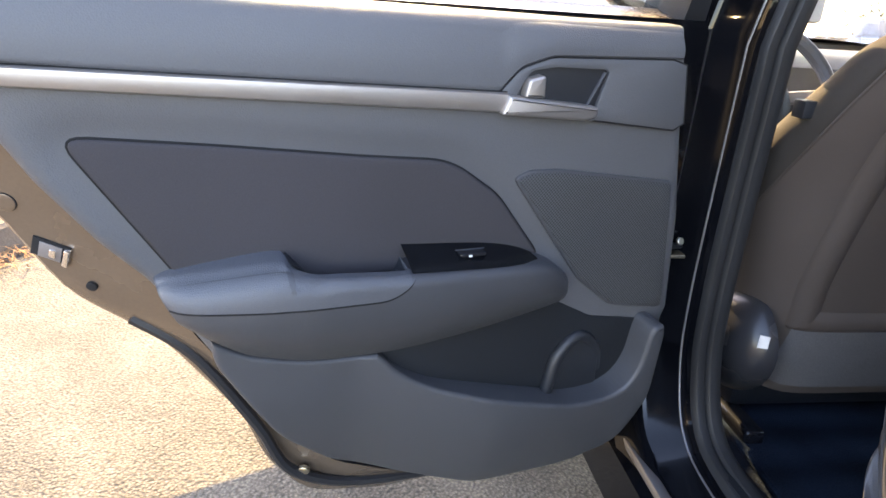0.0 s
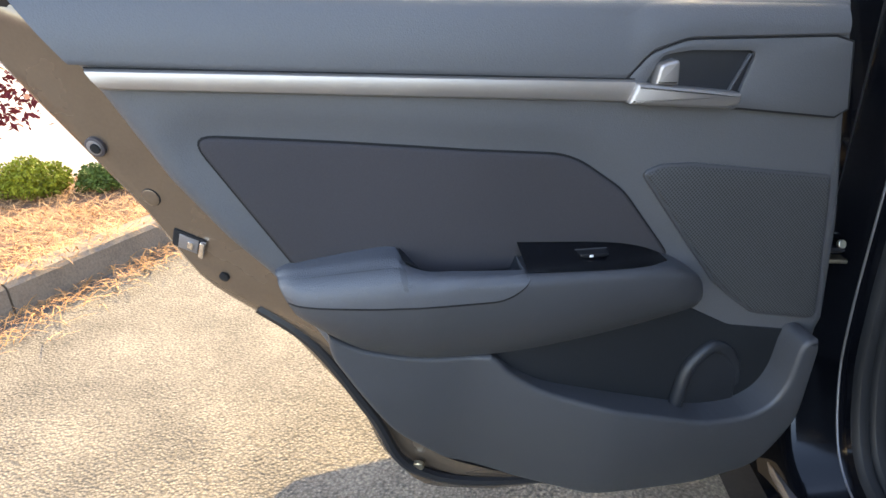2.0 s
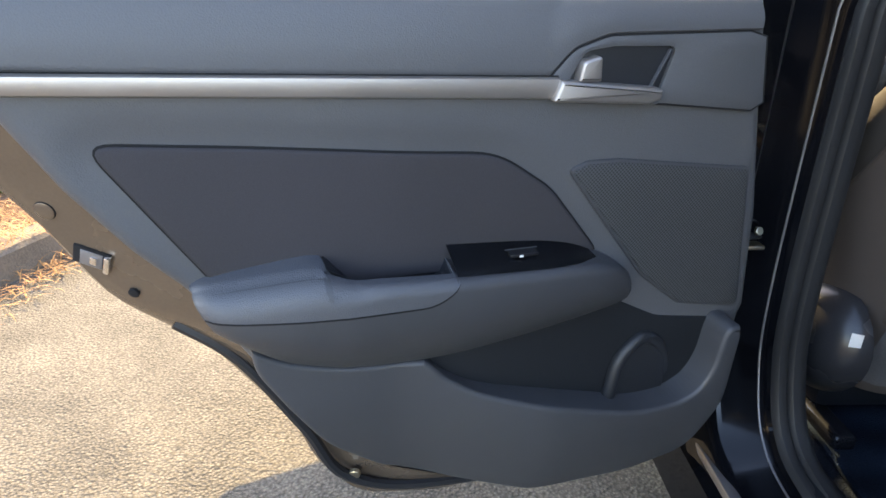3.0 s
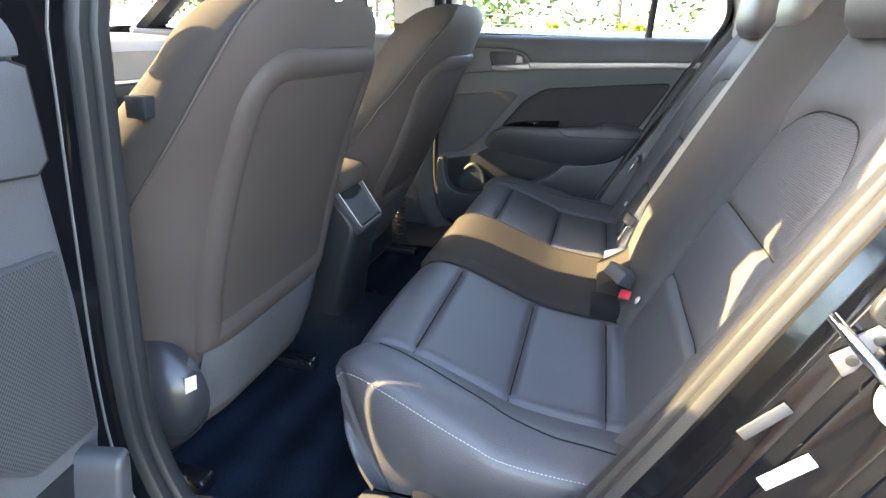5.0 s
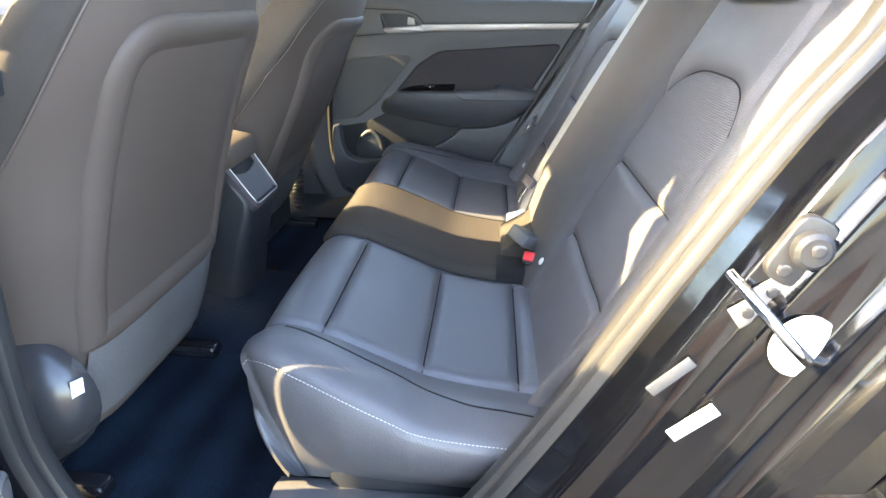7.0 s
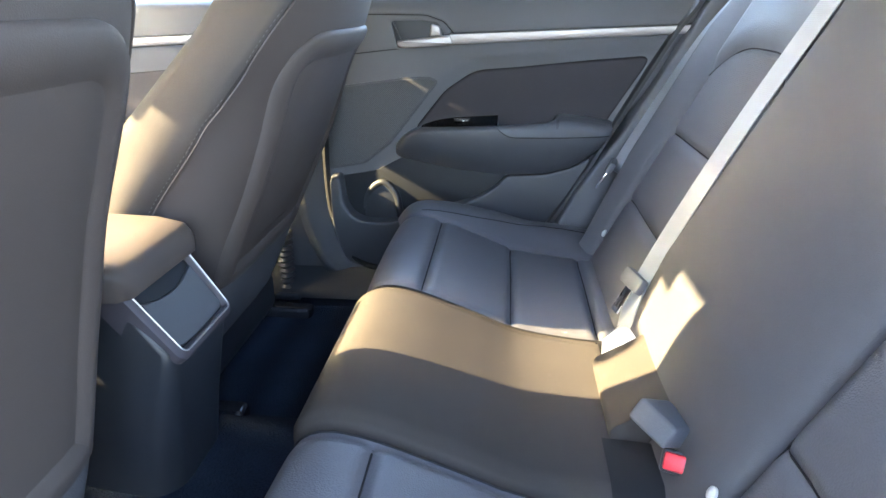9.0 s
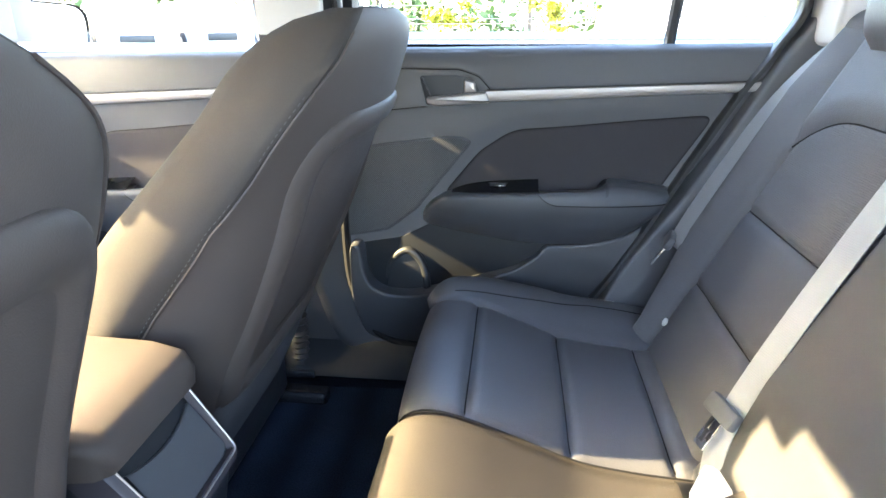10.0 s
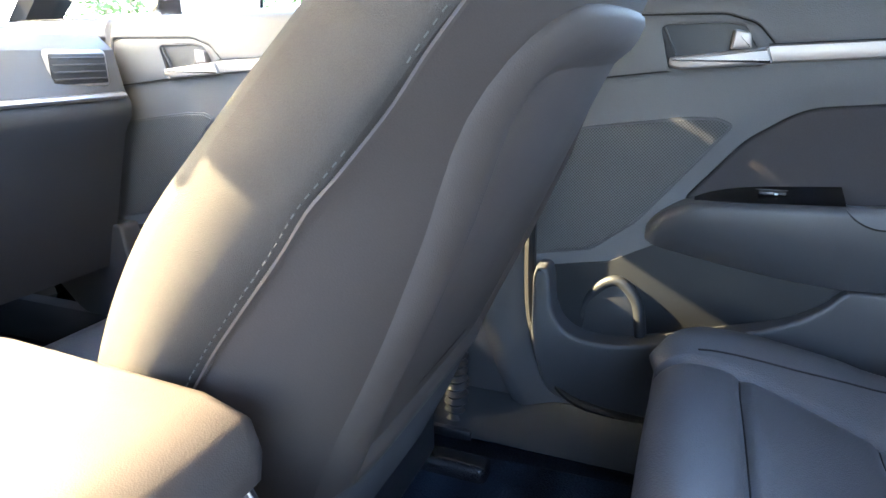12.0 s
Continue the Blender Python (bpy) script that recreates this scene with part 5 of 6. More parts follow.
for x, wd in ((-0.37, 0.125), (0.0, 0.105), (0.37, 0.125)):
    h = thing("rear_headrest", "dark leatherette rear headrest", "headrest", (x, -0.90, 1.03), "rear headrests")
    rows = []
    for k in range(9):
        w = k / 8
        a = w * math.pi
        z = 1.006 + 0.165 * w
        hw = wd * (0.80 + 0.20 * math.sin(a) ** 0.6)
        hd = 0.020 + 0.034 * math.sin(a) ** 0.6
        yc = -0.858 - 0.045 * w
        rows.append([(x + hw * (abs(math.cos(b)) ** 0.6) * (1 if math.cos(b) > 0 else -1), yc + hd * (abs(math.sin(b)) ** 0.7) * (1 if math.sin(b) > 0 else -1), z) for b in steps(0, 2 * math.pi, 0.22)[:-1]])
    bm = bmesh.new()
    vs = rings(bm, rows)
    bm.faces.new(list(reversed(vs[0])))
    bm.faces.new(vs[-1])
    bmesh.ops.recalc_face_normals(bm, faces=bm.faces[:])
    part("headrest_pad", bm, SEATSKIN, h, smooth=60)
    for sx in (-1, 1):
        part("post", tube([(x + sx * 0.05, -0.92, 0.99), (x + sx * 0.05, -0.895, 1.07)], 0.006, 8), CHROME, h)

# ---- front seats ----
# rows: height, half width, rear face y, bolster thickness, middle thickness
SEATTAB = [(0.42, 0.200, 0.060, 0.170, 0.140), (0.50, 0.228, 0.022, 0.205, 0.145), (0.60, 0.247, -0.022, 0.232, 0.140), (0.70, 0.257, -0.070, 0.240, 0.130), (0.80, 0.258, -0.120, 0.228, 0.120), (0.88, 0.252, -0.162, 0.195, 0.115), (0.95, 0.234, -0.198, 0.168, 0.115), (1.00, 0.212, -0.214, 0.150, 0.115), (1.035, 0.182, -0.222, 0.120, 0.100), (1.052, 0.155, -0.218, 0.085, 0.078), (1.060, 0.110, -0.210, 0.055, 0.055)]


ROUNDTAB = ((0.42, 8.0), (0.60, 8.0), (0.72, 7.0), (0.80, 5.0), (0.87, 3.0), (0.95, 2.3), (1.06, 2.2))
SEAMTAB = ((0.42, 0.240), (0.52, 0.178), (0.60, 0.122), (0.70, 0.050), (0.731, 0.028), (0.771, -0.004), (0.805, -0.031), (0.829, -0.048), (0.857, -0.070), (0.894, -0.099), (0.921, -0.120), (0.955, -0.146), (0.98, -0.164), (1.01, -0.185), (1.06, -0.200))


def seam_y(z):
    return lerp_table(SEAMS[0], z)[0]


SEAMW = ((0.42, 1.0), (0.83, 0.997), (0.857, 0.985), (0.89, 0.975), (0.92, 0.985), (0.955, 0.985), (1.0, 0.96), (1.06, 0.92))
WORNTAB = ((0.42, 0.240), (0.52, 0.190), (0.60, 0.130), (0.70, 0.056), (0.792, -0.014), (0.822, -0.036), (0.864, -0.064), (0.903, -0.087), (0.949, -0.112), (0.997, -0.135), (1.06, -0.150))
WORNW = ((0.42, 1.0), (0.80, 1.0), (0.90, 0.985), (1.06, 0.96))
# the driver seat stands more upright
UPRIGHT = [(0.42, 0.210, -0.005, 0.200, 0.160), (0.50, 0.242, -0.026, 0.235, 0.175), (0.60, 0.263, -0.048, 0.250, 0.165), (0.70, 0.272, -0.070, 0.240, 0.140), (0.80, 0.272, -0.102, 0.212, 0.110), (0.88, 0.266, -0.134, 0.168, 0.095), (0.95, 0.250, -0.162, 0.135, 0.085), (1.00, 0.226, -0.170, 0.112, 0.080), (1.035, 0.178, -0.174, 0.090, 0.070), (1.052, 0.140, -0.172, 0.070, 0.060), (1.060, 0.100, -0.166, 0.050, 0.050)]
UPROUND = ((0.42, 8.0), (0.60, 8.0), (0.72, 7.0), (0.80, 5.0), (0.87, 4.0), (0.95, 3.6), (1.06, 3.4))
SEAMS = [SEAMTAB, SEAMW, SEATTAB, ROUNDTAB]


def corner(z):
    """How far the flank's seam lies ahead of the rear face."""
    hw, yr, tb, tm = lerp_table(SEAMS[2], z)
    return max(0.02, min(seam_y(z) - yr, tb * 0.66))


def rear_curve(x, z):
    hw, yr, tb, tm = lerp_table(SEAMS[2], z)
    return yr + corner(z) * min(1.0, abs(x) / hw) ** lerp_table(SEAMS[3], z)[0]


def seat_row(z, full=0.0):
    """The rear and the front outline of the backrest at one height; both end at the flank seams."""
    hw, yr, tb, tm = lerp_table(SEAMS[2], z)
    n = 28
    yc = rear_curve(hw, z)

    def front_y(w):
        bol = 1 / (1 + math.exp(-(w - 0.66) * 13))
        drop = max(0.0, w - 0.86) / 0.14
        return max(yr + tm + (tb - tm) * bol - tb * 0.16 * drop ** 2.4, yc + 0.012)
    ws = [math.sin((k / n - 0.5) * math.pi) for k in range(n + 1)]
    wm = lerp_table(SEAMS[1], z)[0]
    rear = [(w * wm * hw, rear_curve(w * wm * hw, z), z) for w in ws]
    side = [(hw * (wm + (1 - wm) * k / 5), rear_curve(hw * (wm + (1 - wm) * k / 5), z), z) for k in range(5)]
    yf = front_y(1.0)
    flank = [(hw + (0.007 + 0.008 * max(0.0, 1 - abs(z - 0.66) / 0.2)) * math.sin(k / 6 * math.pi), yc + (yf - yc) * k / 6, z) for k in range(7)]
    flank = side + flank
    out = 0.5 * full * max(0.0, 1 - ((z - 0.80) / 0.22) ** 2)
    left = [(-x - out * math.sin(min(1.0, max(0.0, (y - yc) / max(yf - yc, 1e-6))) * math.pi * 0.62), y, zz) for x, y, zz in reversed(flank)]
    swell = full * max(0.0, 1 - ((z - 0.79) / 0.19) ** 2)
    flank = [(x + swell * math.sin(min(1.0, max(0.0, (y - yc) / max(yf - yc, 1e-6))) * math.pi * 0.62), y, zz) for x, y, zz in flank]
    front = flank + [(w * hw, front_y(abs(w)), z) for w in ws[-2:0:-1]] + left
    return rear, front


def front_seat(cx, label):
    SEAMS[:] = [WORNTAB, WORNW, UPRIGHT, UPROUND] if cx < 0 else [SEAMTAB, SEAMW, SEATTAB, ROUNDTAB]
    XF.append(Matrix.Translation((cx, 0, 0)))
    s = thing("driver_chair" if cx < 0 else "passenger_chair", label, "car seat", (cx, 0.2, 0.33), "front seats")
    # cloth front and vinyl rear meet at a stitched seam down each flank
    rows = [seat_row(z, 0.016 if cx < 0 else 0.0) for z in steps(0.42, 1.060, 0.012)]
    bm = bmesh.new()
    rings(bm, [r[0] for r in rows], closed=False)
    front = bmesh.new()
    vs = rings(front, [r[1] for r in rows], closed=False)
    front.faces.new([front.verts.new(c) for c in rows[-1][0]] + vs[-1][1:-1])
    for skin_ in (bm, front):
        bmesh.ops.recalc_face_normals(skin_, faces=skin_.faces[:])
    part("backrest", bm, SEATBACK, s, "dark vinyl backrest cover", smooth=70)
    part("seat_front", front, SEATCLOTH, s, "fabric seat front", smooth=70)
    for sx in (-1, 1):
        line = []
        for z in steps(0.52, 1.035, 0.006):
            hw = lerp_table(SEAMS[2], z)[0] * lerp_table(SEAMS[1], z)[0]
            line.append((sx * hw, rear_curve(hw, z) - 0.0008, z))
        part("piping", tube(line, 0.0020, 6), SEATBACK, s)
        bm = bmesh.new()
        for p, q in zip(line, line[1:]):
            a, b = Vector(p), Vector(p).lerp(Vector(q), 0.5)
            off = Vector((sx * 0.0042, 0.0042, 0.0026))
            bmesh.ops.create_cube(bm, size=1.0, matrix=Matrix.Translation((a + b) / 2 + off) @ (b - a).to_track_quat("Z", "Y").to_matrix().to_4x4() @ Matrix.Diagonal((0.0009, 0.0009, (b - a).length, 1)))
        if cx > 0:
            part("stitching", bm, THREAD, s)
    # rear shell: raised rim, recessed field, felt foot
    def back_at(x, z, lift):
        return (x, rear_curve(x, z) - lift, z)
    zs = 0.972 if cx < 0 else 0.945
    hs = 0.206 if cx < 0 else 0.197
    out = rounded([(-hs + 0.012, 0.558, 0.010), (-hs + 0.002, 0.640, 0.1), (-hs, 0.760, 0.2), (-hs, zs, 0.085), (hs, zs, 0.085), (hs, 0.760, 0.2), (hs - 0.002, 0.640, 0.1), (hs - 0.012, 0.558, 0.010)], 8)
    out = dense(out, 0.02)
    if area2(out) < 0:
        out.reverse()
    bm = bmesh.new()
    lo = []
    for d, lift in ((-0.003, -0.012), (-0.0005, 0.001), (0.002, 0.005), (0.008, 0.0085), (0.018, 0.0095), (0.028, 0.008), (0.036, 0.002), (0.043, -0.002), (0.06, -0.003)):
        lo.append([back_at(p.x, p.y, lift) for p in inset(out, d)])
    vs = rings(bm, lo)
    f = bm.faces.new(vs[-1])
    geom = [f]
    for k in range(1, 12):
        g = [x for x in geom if x.is_valid]
        r = bmesh.ops.bisect_plane(bm, geom=g + list({e for x in g for e in x.edges}) + list({v for x in g for v in x.verts}), plane_co=(0, 0, 0.56 + 0.4 * k / 12), plane_no=(0, 0, 1))
        geom = list({x for x in g if x.is_valid} | {x for x in r["geom"] if isinstance(x, bmesh.types.BMFace)})
    for x in geom:
        for v in x.verts:
            v.co.y = back_at(v.co.x, v.co.z, -0.002 + 0.002 * math.cos(v.co.x * 40) + 0.004 * math.exp(-(abs(v.co.x) - 0.055) ** 2 / 0.0002))[1]
    bmesh.ops.recalc_face_normals(bm, faces=bm.faces[:])
    part("back_shell", bm, SEATBACK, s, "moulded dark grey seat-back shell", smooth=50)
    part("felt_flap", sheet(lambda x, z: back_at(x, z, 0.006), steps(-0.190, 0.190, 0.03), steps(0.44, 0.566, 0.02)), MAT_GREY, s, "grey felt lower flap")
    # cushion
    def cp(u, v):
        y = 0.10 + 0.50 * v
        b = 0.035 * (1 / (1 + math.exp(-(abs(u) - 0.72) * 16))) * (1 - max(0, abs(u) - 0.93) * 12)
        return (u * 0.255, y, 0.500 + 0.05 * v + b - 0.06 * max(0, v - 0.85) ** 1.2 * 6)
    bm = sheet(cp, steps(-1, 1, 0.05), steps(0, 1, 0.05))
    bmesh.ops.solidify(bm, geom=bm.faces[:], thickness=0.12)
    bmesh.ops.recalc_face_normals(bm, faces=bm.faces[:])
    part("seat_cushion", bm, SEATSKIN, s)
    part("seat_base", box(-0.20, 0.20, 0.06, 0.55, 0.345, 0.44, 0.02), PLASTIC_DARK, s)
    for sx in (-1, 1):
        part("seat_rail", box(sx * 0.19 - 0.02, sx * 0.19 + 0.02, -0.02, 0.58, 0.316, 0.352, 0.010, 3), GLOSS, s)
    # recliner cover outside
    o = -1 if cx < 0 else 1
    size, ahead = (1.2, 0.0) if o < 0 else (0.6, 0.07)
    rows = []
    for k in range(11):
        w = k / 10
        a = w * math.pi
        z = 0.40 + (0.205 if o < 0 else 0.185) * w
        r = math.sin(a) ** 0.5
        yc = 0.075 - 0.035 * w
        rows.append([(o * ((0.221 if o < 0 else 0.205) + 0.052 * size * r * max(0.0, math.cos(b))), yc + ahead + 0.095 * size * r * math.sin(b), z) for b in steps(-math.pi / 2, math.pi / 2, 0.25)])
    bm = bmesh.new()
    rings(bm, rows, closed=False)
    bmesh.ops.remove_doubles(bm, verts=bm.verts[:], dist=1e-5)
    bmesh.ops.recalc_face_normals(bm, faces=bm.faces[:])
    part("recliner_cover", bm, SMOOTH, s, "glossy dark plastic recliner cover", smooth=60)
    if o < 0:
        XF.append(XF[-1] @ Matrix.Translation((-0.243, -0.0455, 0.540)) @ pose(0, 0, 0, 8, 0, -32))
        part("care_label", box(-0.0075, 0.0075, -0.001, 0.001, -0.017, 0.017, 0.0004), LABEL, s, "small white care label")
        XF.pop()
        part("airbag_tag", box(-0.286, -0.262, -0.062, -0.036, 0.898, 0.922, 0.002), PLASTIC_DARK, s, "small black side tag")
    XF.pop()
    hd = thing("front_headrest", "dark headrest on two steel posts", "headrest", (cx, -0.20, 1.06), "front headrests")
    XF.append(Matrix.Translation((cx, -0.19, 1.10)))
    rows = []
    for k in range(11):
        w = k / 10
        a = w * math.pi
        hw, hd_ = 0.135 * (0.75 + 0.25 * math.sin(a) ** 0.5), 0.018 + 0.04 * math.sin(a) ** 0.6
        rows.append([(hw * (abs(math.cos(b)) ** 0.6) * (1 if math.cos(b) > 0 else -1), 0.02 + hd_ * math.sin(b) - 0.02 * w, 0.185 * w) for b in steps(0, 2 * math.pi, 0.2)[:-1]])
    bm = bmesh.new()
    vs = rings(bm, rows)
    bm.faces.new(list(reversed(vs[0])))
    bm.faces.new(vs[-1])
    bmesh.ops.recalc_face_normals(bm, faces=bm.faces[:])
    part("headrest_pad", bm, SEATBACK, hd, smooth=60)
    for sx in (-1, 1):
        part("post", tube([(sx * 0.06, 0.0, -0.07), (sx * 0.06, 0.012, 0.02)], 0.006, 10), CHROME, hd)
        part("post_guide", disc((sx * 0.06, 0.0, -0.05), (0, 0, 1), 0.014, 0.012, n=14), PLASTIC_DARK, hd)
    XF.pop()
    return s


front_seat(-0.380, "dark grey driver seat with moulded seat-back shell")
front_seat(0.37, "dark grey passenger seat with stitched side seam")

# ---- centre console ----
con = thing("centre_console", "dark centre console with padded armrest lid", "console", (0, 0.1, 0.33))
rows = []
for z, y0, hw, r in ((0.325, -0.022, 0.074, 0.046), (0.345, -0.030, 0.077, 0.046), (0.40, -0.038, 0.079, 0.042), (0.47, -0.046, 0.079, 0.034), (0.54, -0.057, 0.078, 0.024), (0.585, -0.064, 0.077, 0.016), (0.605, -0.063, 0.077, 0.013), (0.640, -0.036, 0.076, 0.012), (0.690, 0.002, 0.074, 0.012)):
    arc = [(hw - r + r * math.sin(a), y0 + r - r * math.cos(a)) for a in steps(0.0, math.pi / 2, 0.2)]
    rows.append([(-x, y, z) for x, y in reversed(arc)] + [(x, y, z) for x, y in arc] + [(hw, 0.75, z), (-hw, 0.75, z)])
bm = bmesh.new()
vs = rings(bm, rows)
bm.faces.new(vs[-1])
bmesh.ops.recalc_face_normals(bm, faces=bm.faces[:])
part("console_body", bm, PLASTIC_DARK, con, smooth=60)
lid = []
for y, hw, zt2, zb2 in ((-0.036, 0.066, 0.692, 0.680), (-0.032, 0.078, 0.704, 0.676), (-0.018, 0.088, 0.713, 0.674), (0.02, 0.094, 0.718, 0.674), (0.20, 0.098, 0.722, 0.676), (0.27, 0.096, 0.718, 0.678), (0.285, 0.085, 0.705, 0.684)):
    r = 0.011
    sec = []
    for sx in (-1, 1):
        arc = [(sx * (hw - r + r * math.sin(a)), zt2 - r + r * math.cos(a)) for a in steps(0, math.pi / 2, 0.4)]
        sec += arc if sx > 0 else arc[::-1]
    sec += [(hw - 0.004, zb2), (-hw + 0.004, zb2)]
    lid.append((y, sec))
part("armrest_lid", loft_y(lid), SEATBACK, con, "padded grey armrest lid", smooth=60)
# silver framed bin in the rear face
XF.append(Matrix.Translation((0, -0.034, 0.645)) @ pose(0, 0, 0, -35, 0, 0))
fr = rounded([(-0.062, -0.058, 0.010), (0.062, -0.058, 0.010), (0.068, 0.048, 0.006), (-0.068, 0.048, 0.006)])
bm = bmesh.new()
rings(bm, [[(p.x, 0.030, p.y) for p in inset(fr, -0.011)], [(p.x, -0.004, p.y) for p in inset(fr, -0.009)], [(p.x, -0.0085, p.y) for p in inset(fr, -0.004)], [(p.x, -0.009, p.y) for p in inset(fr, 0.0)], [(p.x, -0.008, p.y) for p in inset(fr, 0.0018)], [(p.x, -0.001, p.y) for p in inset(fr, 0.004)]])
bmesh.ops.recalc_face_normals(bm, faces=bm.faces[:])
bez = part("bin_frame", bm, BINRIM, con, "plum-grey satin frame with a bright edge")
part("bin_edge", tube([(p.x, -0.0092, p.y) for p in dense(inset(fr, -0.0006), 0.004)], 0.0011, 6, closed=True), SATIN, bez)
lp = inset(fr, 0.0035)
bm = bmesh.new()
bm.faces.new([bm.verts.new((p.x, 0.001, p.y)) for p in lp])
# Black plate colours in the shade of the bin's opening.
part("bin_recess_shade", bm, SHADE_SILL, bez)
def bin_plate(rows_, y, depth):
    """A plate in the bin's mouth between two edges given as rows (x, low, high)."""
    bm = bmesh.new()
    rings(bm, [[(x, y + depth, lo_), (x, y, lo_ + 0.001), (x, y, hi_ - 0.0015), (x, y + 0.0015, hi_), (x, y + depth, hi_)] for x, lo_, hi_ in rows_], closed=False)
    bmesh.ops.recalc_face_normals(bm, faces=bm.faces[:])
    return bm
part("bin_door", bin_plate([(x, -0.053 + 0.006 * (abs(x) / 0.058) ** 8, 0.016 - 0.011 * (1 - (x / 0.058) ** 2)) for x in steps(-0.058, 0.058, 0.006)], -0.0045, 0.006), PLASTIC, bez, "dark lidded bin")
part("bin_ledge", bin_plate([(x, 0.029, 0.046) for x in steps(-0.061, 0.061, 0.02)], -0.006, 0.006), SMOOTH, bez)
XF.pop()

# ---- belts and buckles ----
def strap(name, pts, width, label, roll=None, parent=None):
    P = spline(pts, 8)
    bm = bmesh.new()
    loops = []
    for i, p in enumerate(P):
        t = (P[min(i + 1, len(P) - 1)] - P[max(i - 1, 0)]).normalized()
        side = (roll or Vector((1, 0, 0)))
        side = (side - t * side.dot(t)).normalized()
        nn = t.cross(side) * 0.0007
        h = side * width / 2
        loops.append([p - h - nn, p + h - nn, p + h + nn, p - h + nn])
    vs = rings(bm, loops)
    bm.faces.new(list(reversed(vs[0])))
    bm.faces.new(vs[-1])
    bmesh.ops.recalc_face_normals(bm, faces=bm.faces[:])
    return part(name, bm, STRAP, parent, label)


def belt(label, top, tongue, foot, roll, parent_at, mids=None, width=0.046):
    e = thing("seat_belt", label, "seat belt", parent_at, "seat belts")
    strap("webbing", [top] + (mids or [Vector(top).lerp(Vector(tongue), 0.5) + Vector((0, 0.008, 0.0))]) + [tongue, foot], width, "", roll, e)
    q = (Vector(top) - Vector(tongue)).normalized()
    XF.append(Matrix.Translation(Vector(tongue) + Vector((0, 0.010, 0))) @ q.to_track_quat("Z", "Y").to_matrix().to_4x4())
    part("tongue_grip", box(-0.028, 0.028, -0.005, 0.008, -0.014, 0.010, 0.004), SOFT, e)
    part("tongue_blade", box(-0.010, 0.010, -0.002, 0.002, -0.055, -0.015, 0.001), CHROME, e)
    part("tongue_slot", box(-0.004, 0.004, -0.003, 0.003, -0.048, -0.030, 0.001), PLASTIC_DARK, e)
    XF.pop()
    return e


belt("grey seat belt hanging beside the rear backrest", (0.560, -0.880, 1.035), (0.613, -0.668, 0.672), (0.622, -0.690, 0.652), Vector((1.0, 0.15, 0.0)), (0.60, -0.66, 0.5), [(0.632, -0.815, 0.930), (0.650, -0.745, 0.800)])
belt("grey centre seat belt lying over the backrest", (0.235, -0.880, 1.050), (0.178, -0.640, 0.610), (0.150, -0.615, 0.530), Vector((1, 0.3, 0)), (0.17, -0.63, 0.5), width=0.036)
belt("grey seat belt hanging beside the rear backrest", (-0.655, -0.900, 1.010), (-0.640, -0.668, 0.640), (-0.645, -0.650, 0.520), Vector((0.25, -0.95, 0.2)), (-0.64, -0.66, 0.5))


# Black sheets laid on the cushion colour in the shade of two wells.
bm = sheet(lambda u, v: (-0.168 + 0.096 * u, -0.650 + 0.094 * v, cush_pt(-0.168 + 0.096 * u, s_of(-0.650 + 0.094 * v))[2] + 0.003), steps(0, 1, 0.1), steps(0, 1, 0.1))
part("buckle_well_shade", bm, SEAM, bench, "flat black sheet for the shade of a buckle well")
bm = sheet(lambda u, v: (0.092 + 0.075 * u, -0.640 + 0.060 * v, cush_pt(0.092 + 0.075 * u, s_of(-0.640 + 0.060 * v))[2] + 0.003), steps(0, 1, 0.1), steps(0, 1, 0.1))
part("buckle_well_shade", bm, SEAM, bench, "flat black sheet for the shade of a buckle well")
FLAP = ((-0.566, 0.515), (-0.565, 0.531), (-0.569, 0.537), (-0.600, 0.556), (-0.630, 0.575), (-0.640, 0.560), (-0.640, 0.515))
bm = bmesh.new()
vs = rings(bm, [[(x, -0.603 + (y + 0.603) * k, z - (1 - k) * 0.05) for y, z in FLAP] for x, k in ((-0.068, 0.90), (-0.066, 0.97), (-0.060, 1.0), (0.080, 1.0), (0.086, 0.97), (0.088, 0.90))])
bm.faces.new(list(reversed(vs[0])))
bm.faces.new(vs[-1])
bmesh.ops.recalc_face_normals(bm, faces=bm.faces[:])
part("centre_flap", bm, SEATCLOTH, bench, "fabric flap between the buckle wells", smooth=40)
e = thing("belt_buckle", "grey buckle with red release button", "belt buckle", (-0.140, -0.622, 0.53), "belt buckles")
XF.append(Matrix.Translation((-0.138, -0.625, 0.548)) @ look((0, 0, 0), (0.75, -0.30, -0.55)).to_3x3().to_4x4())
part("buckle_case", box(-0.021, 0.021, -0.012, 0.012, -0.050, 0.004, 0.004, 3), PLASTIC, e)
part("release_button", box(-0.018, 0.018, -0.009, 0.009, 0.002, 0.010, 0.003), RED, e, "red release button")
XF.pop()
e = thing("belt_buckle", "grey buckle block leaning in the seat gap", "belt buckle", (-0.105, -0.615, 0.56), "belt buckles")
XF.append(Matrix.Translation((-0.108, -0.612, 0.575)) @ pose(0, 0, 0, 28, -14, 38))
part("buckle_case", box(-0.024, 0.024, -0.032, 0.032, -0.013, 0.013, 0.004, 3), SOFT, e)
part("buckle_stalk", box(-0.012, 0.012, -0.075, -0.030, -0.008, 0.004, 0.003), PLASTIC_DARK, e)
XF.pop()
e = thing("belt_buckle", "pale buckle lying in the seat gap", "belt buckle", (0.118, -0.612, 0.52), "belt buckles")
XF.append(Matrix.Translation((0.118, -0.612, 0.540)) @ pose(0, 0, 0, 8, 6, 62))
part("buckle_case", box(-0.021, 0.021, -0.036, 0.036, -0.013, 0.013, 0.004, 3), LABEL, e)
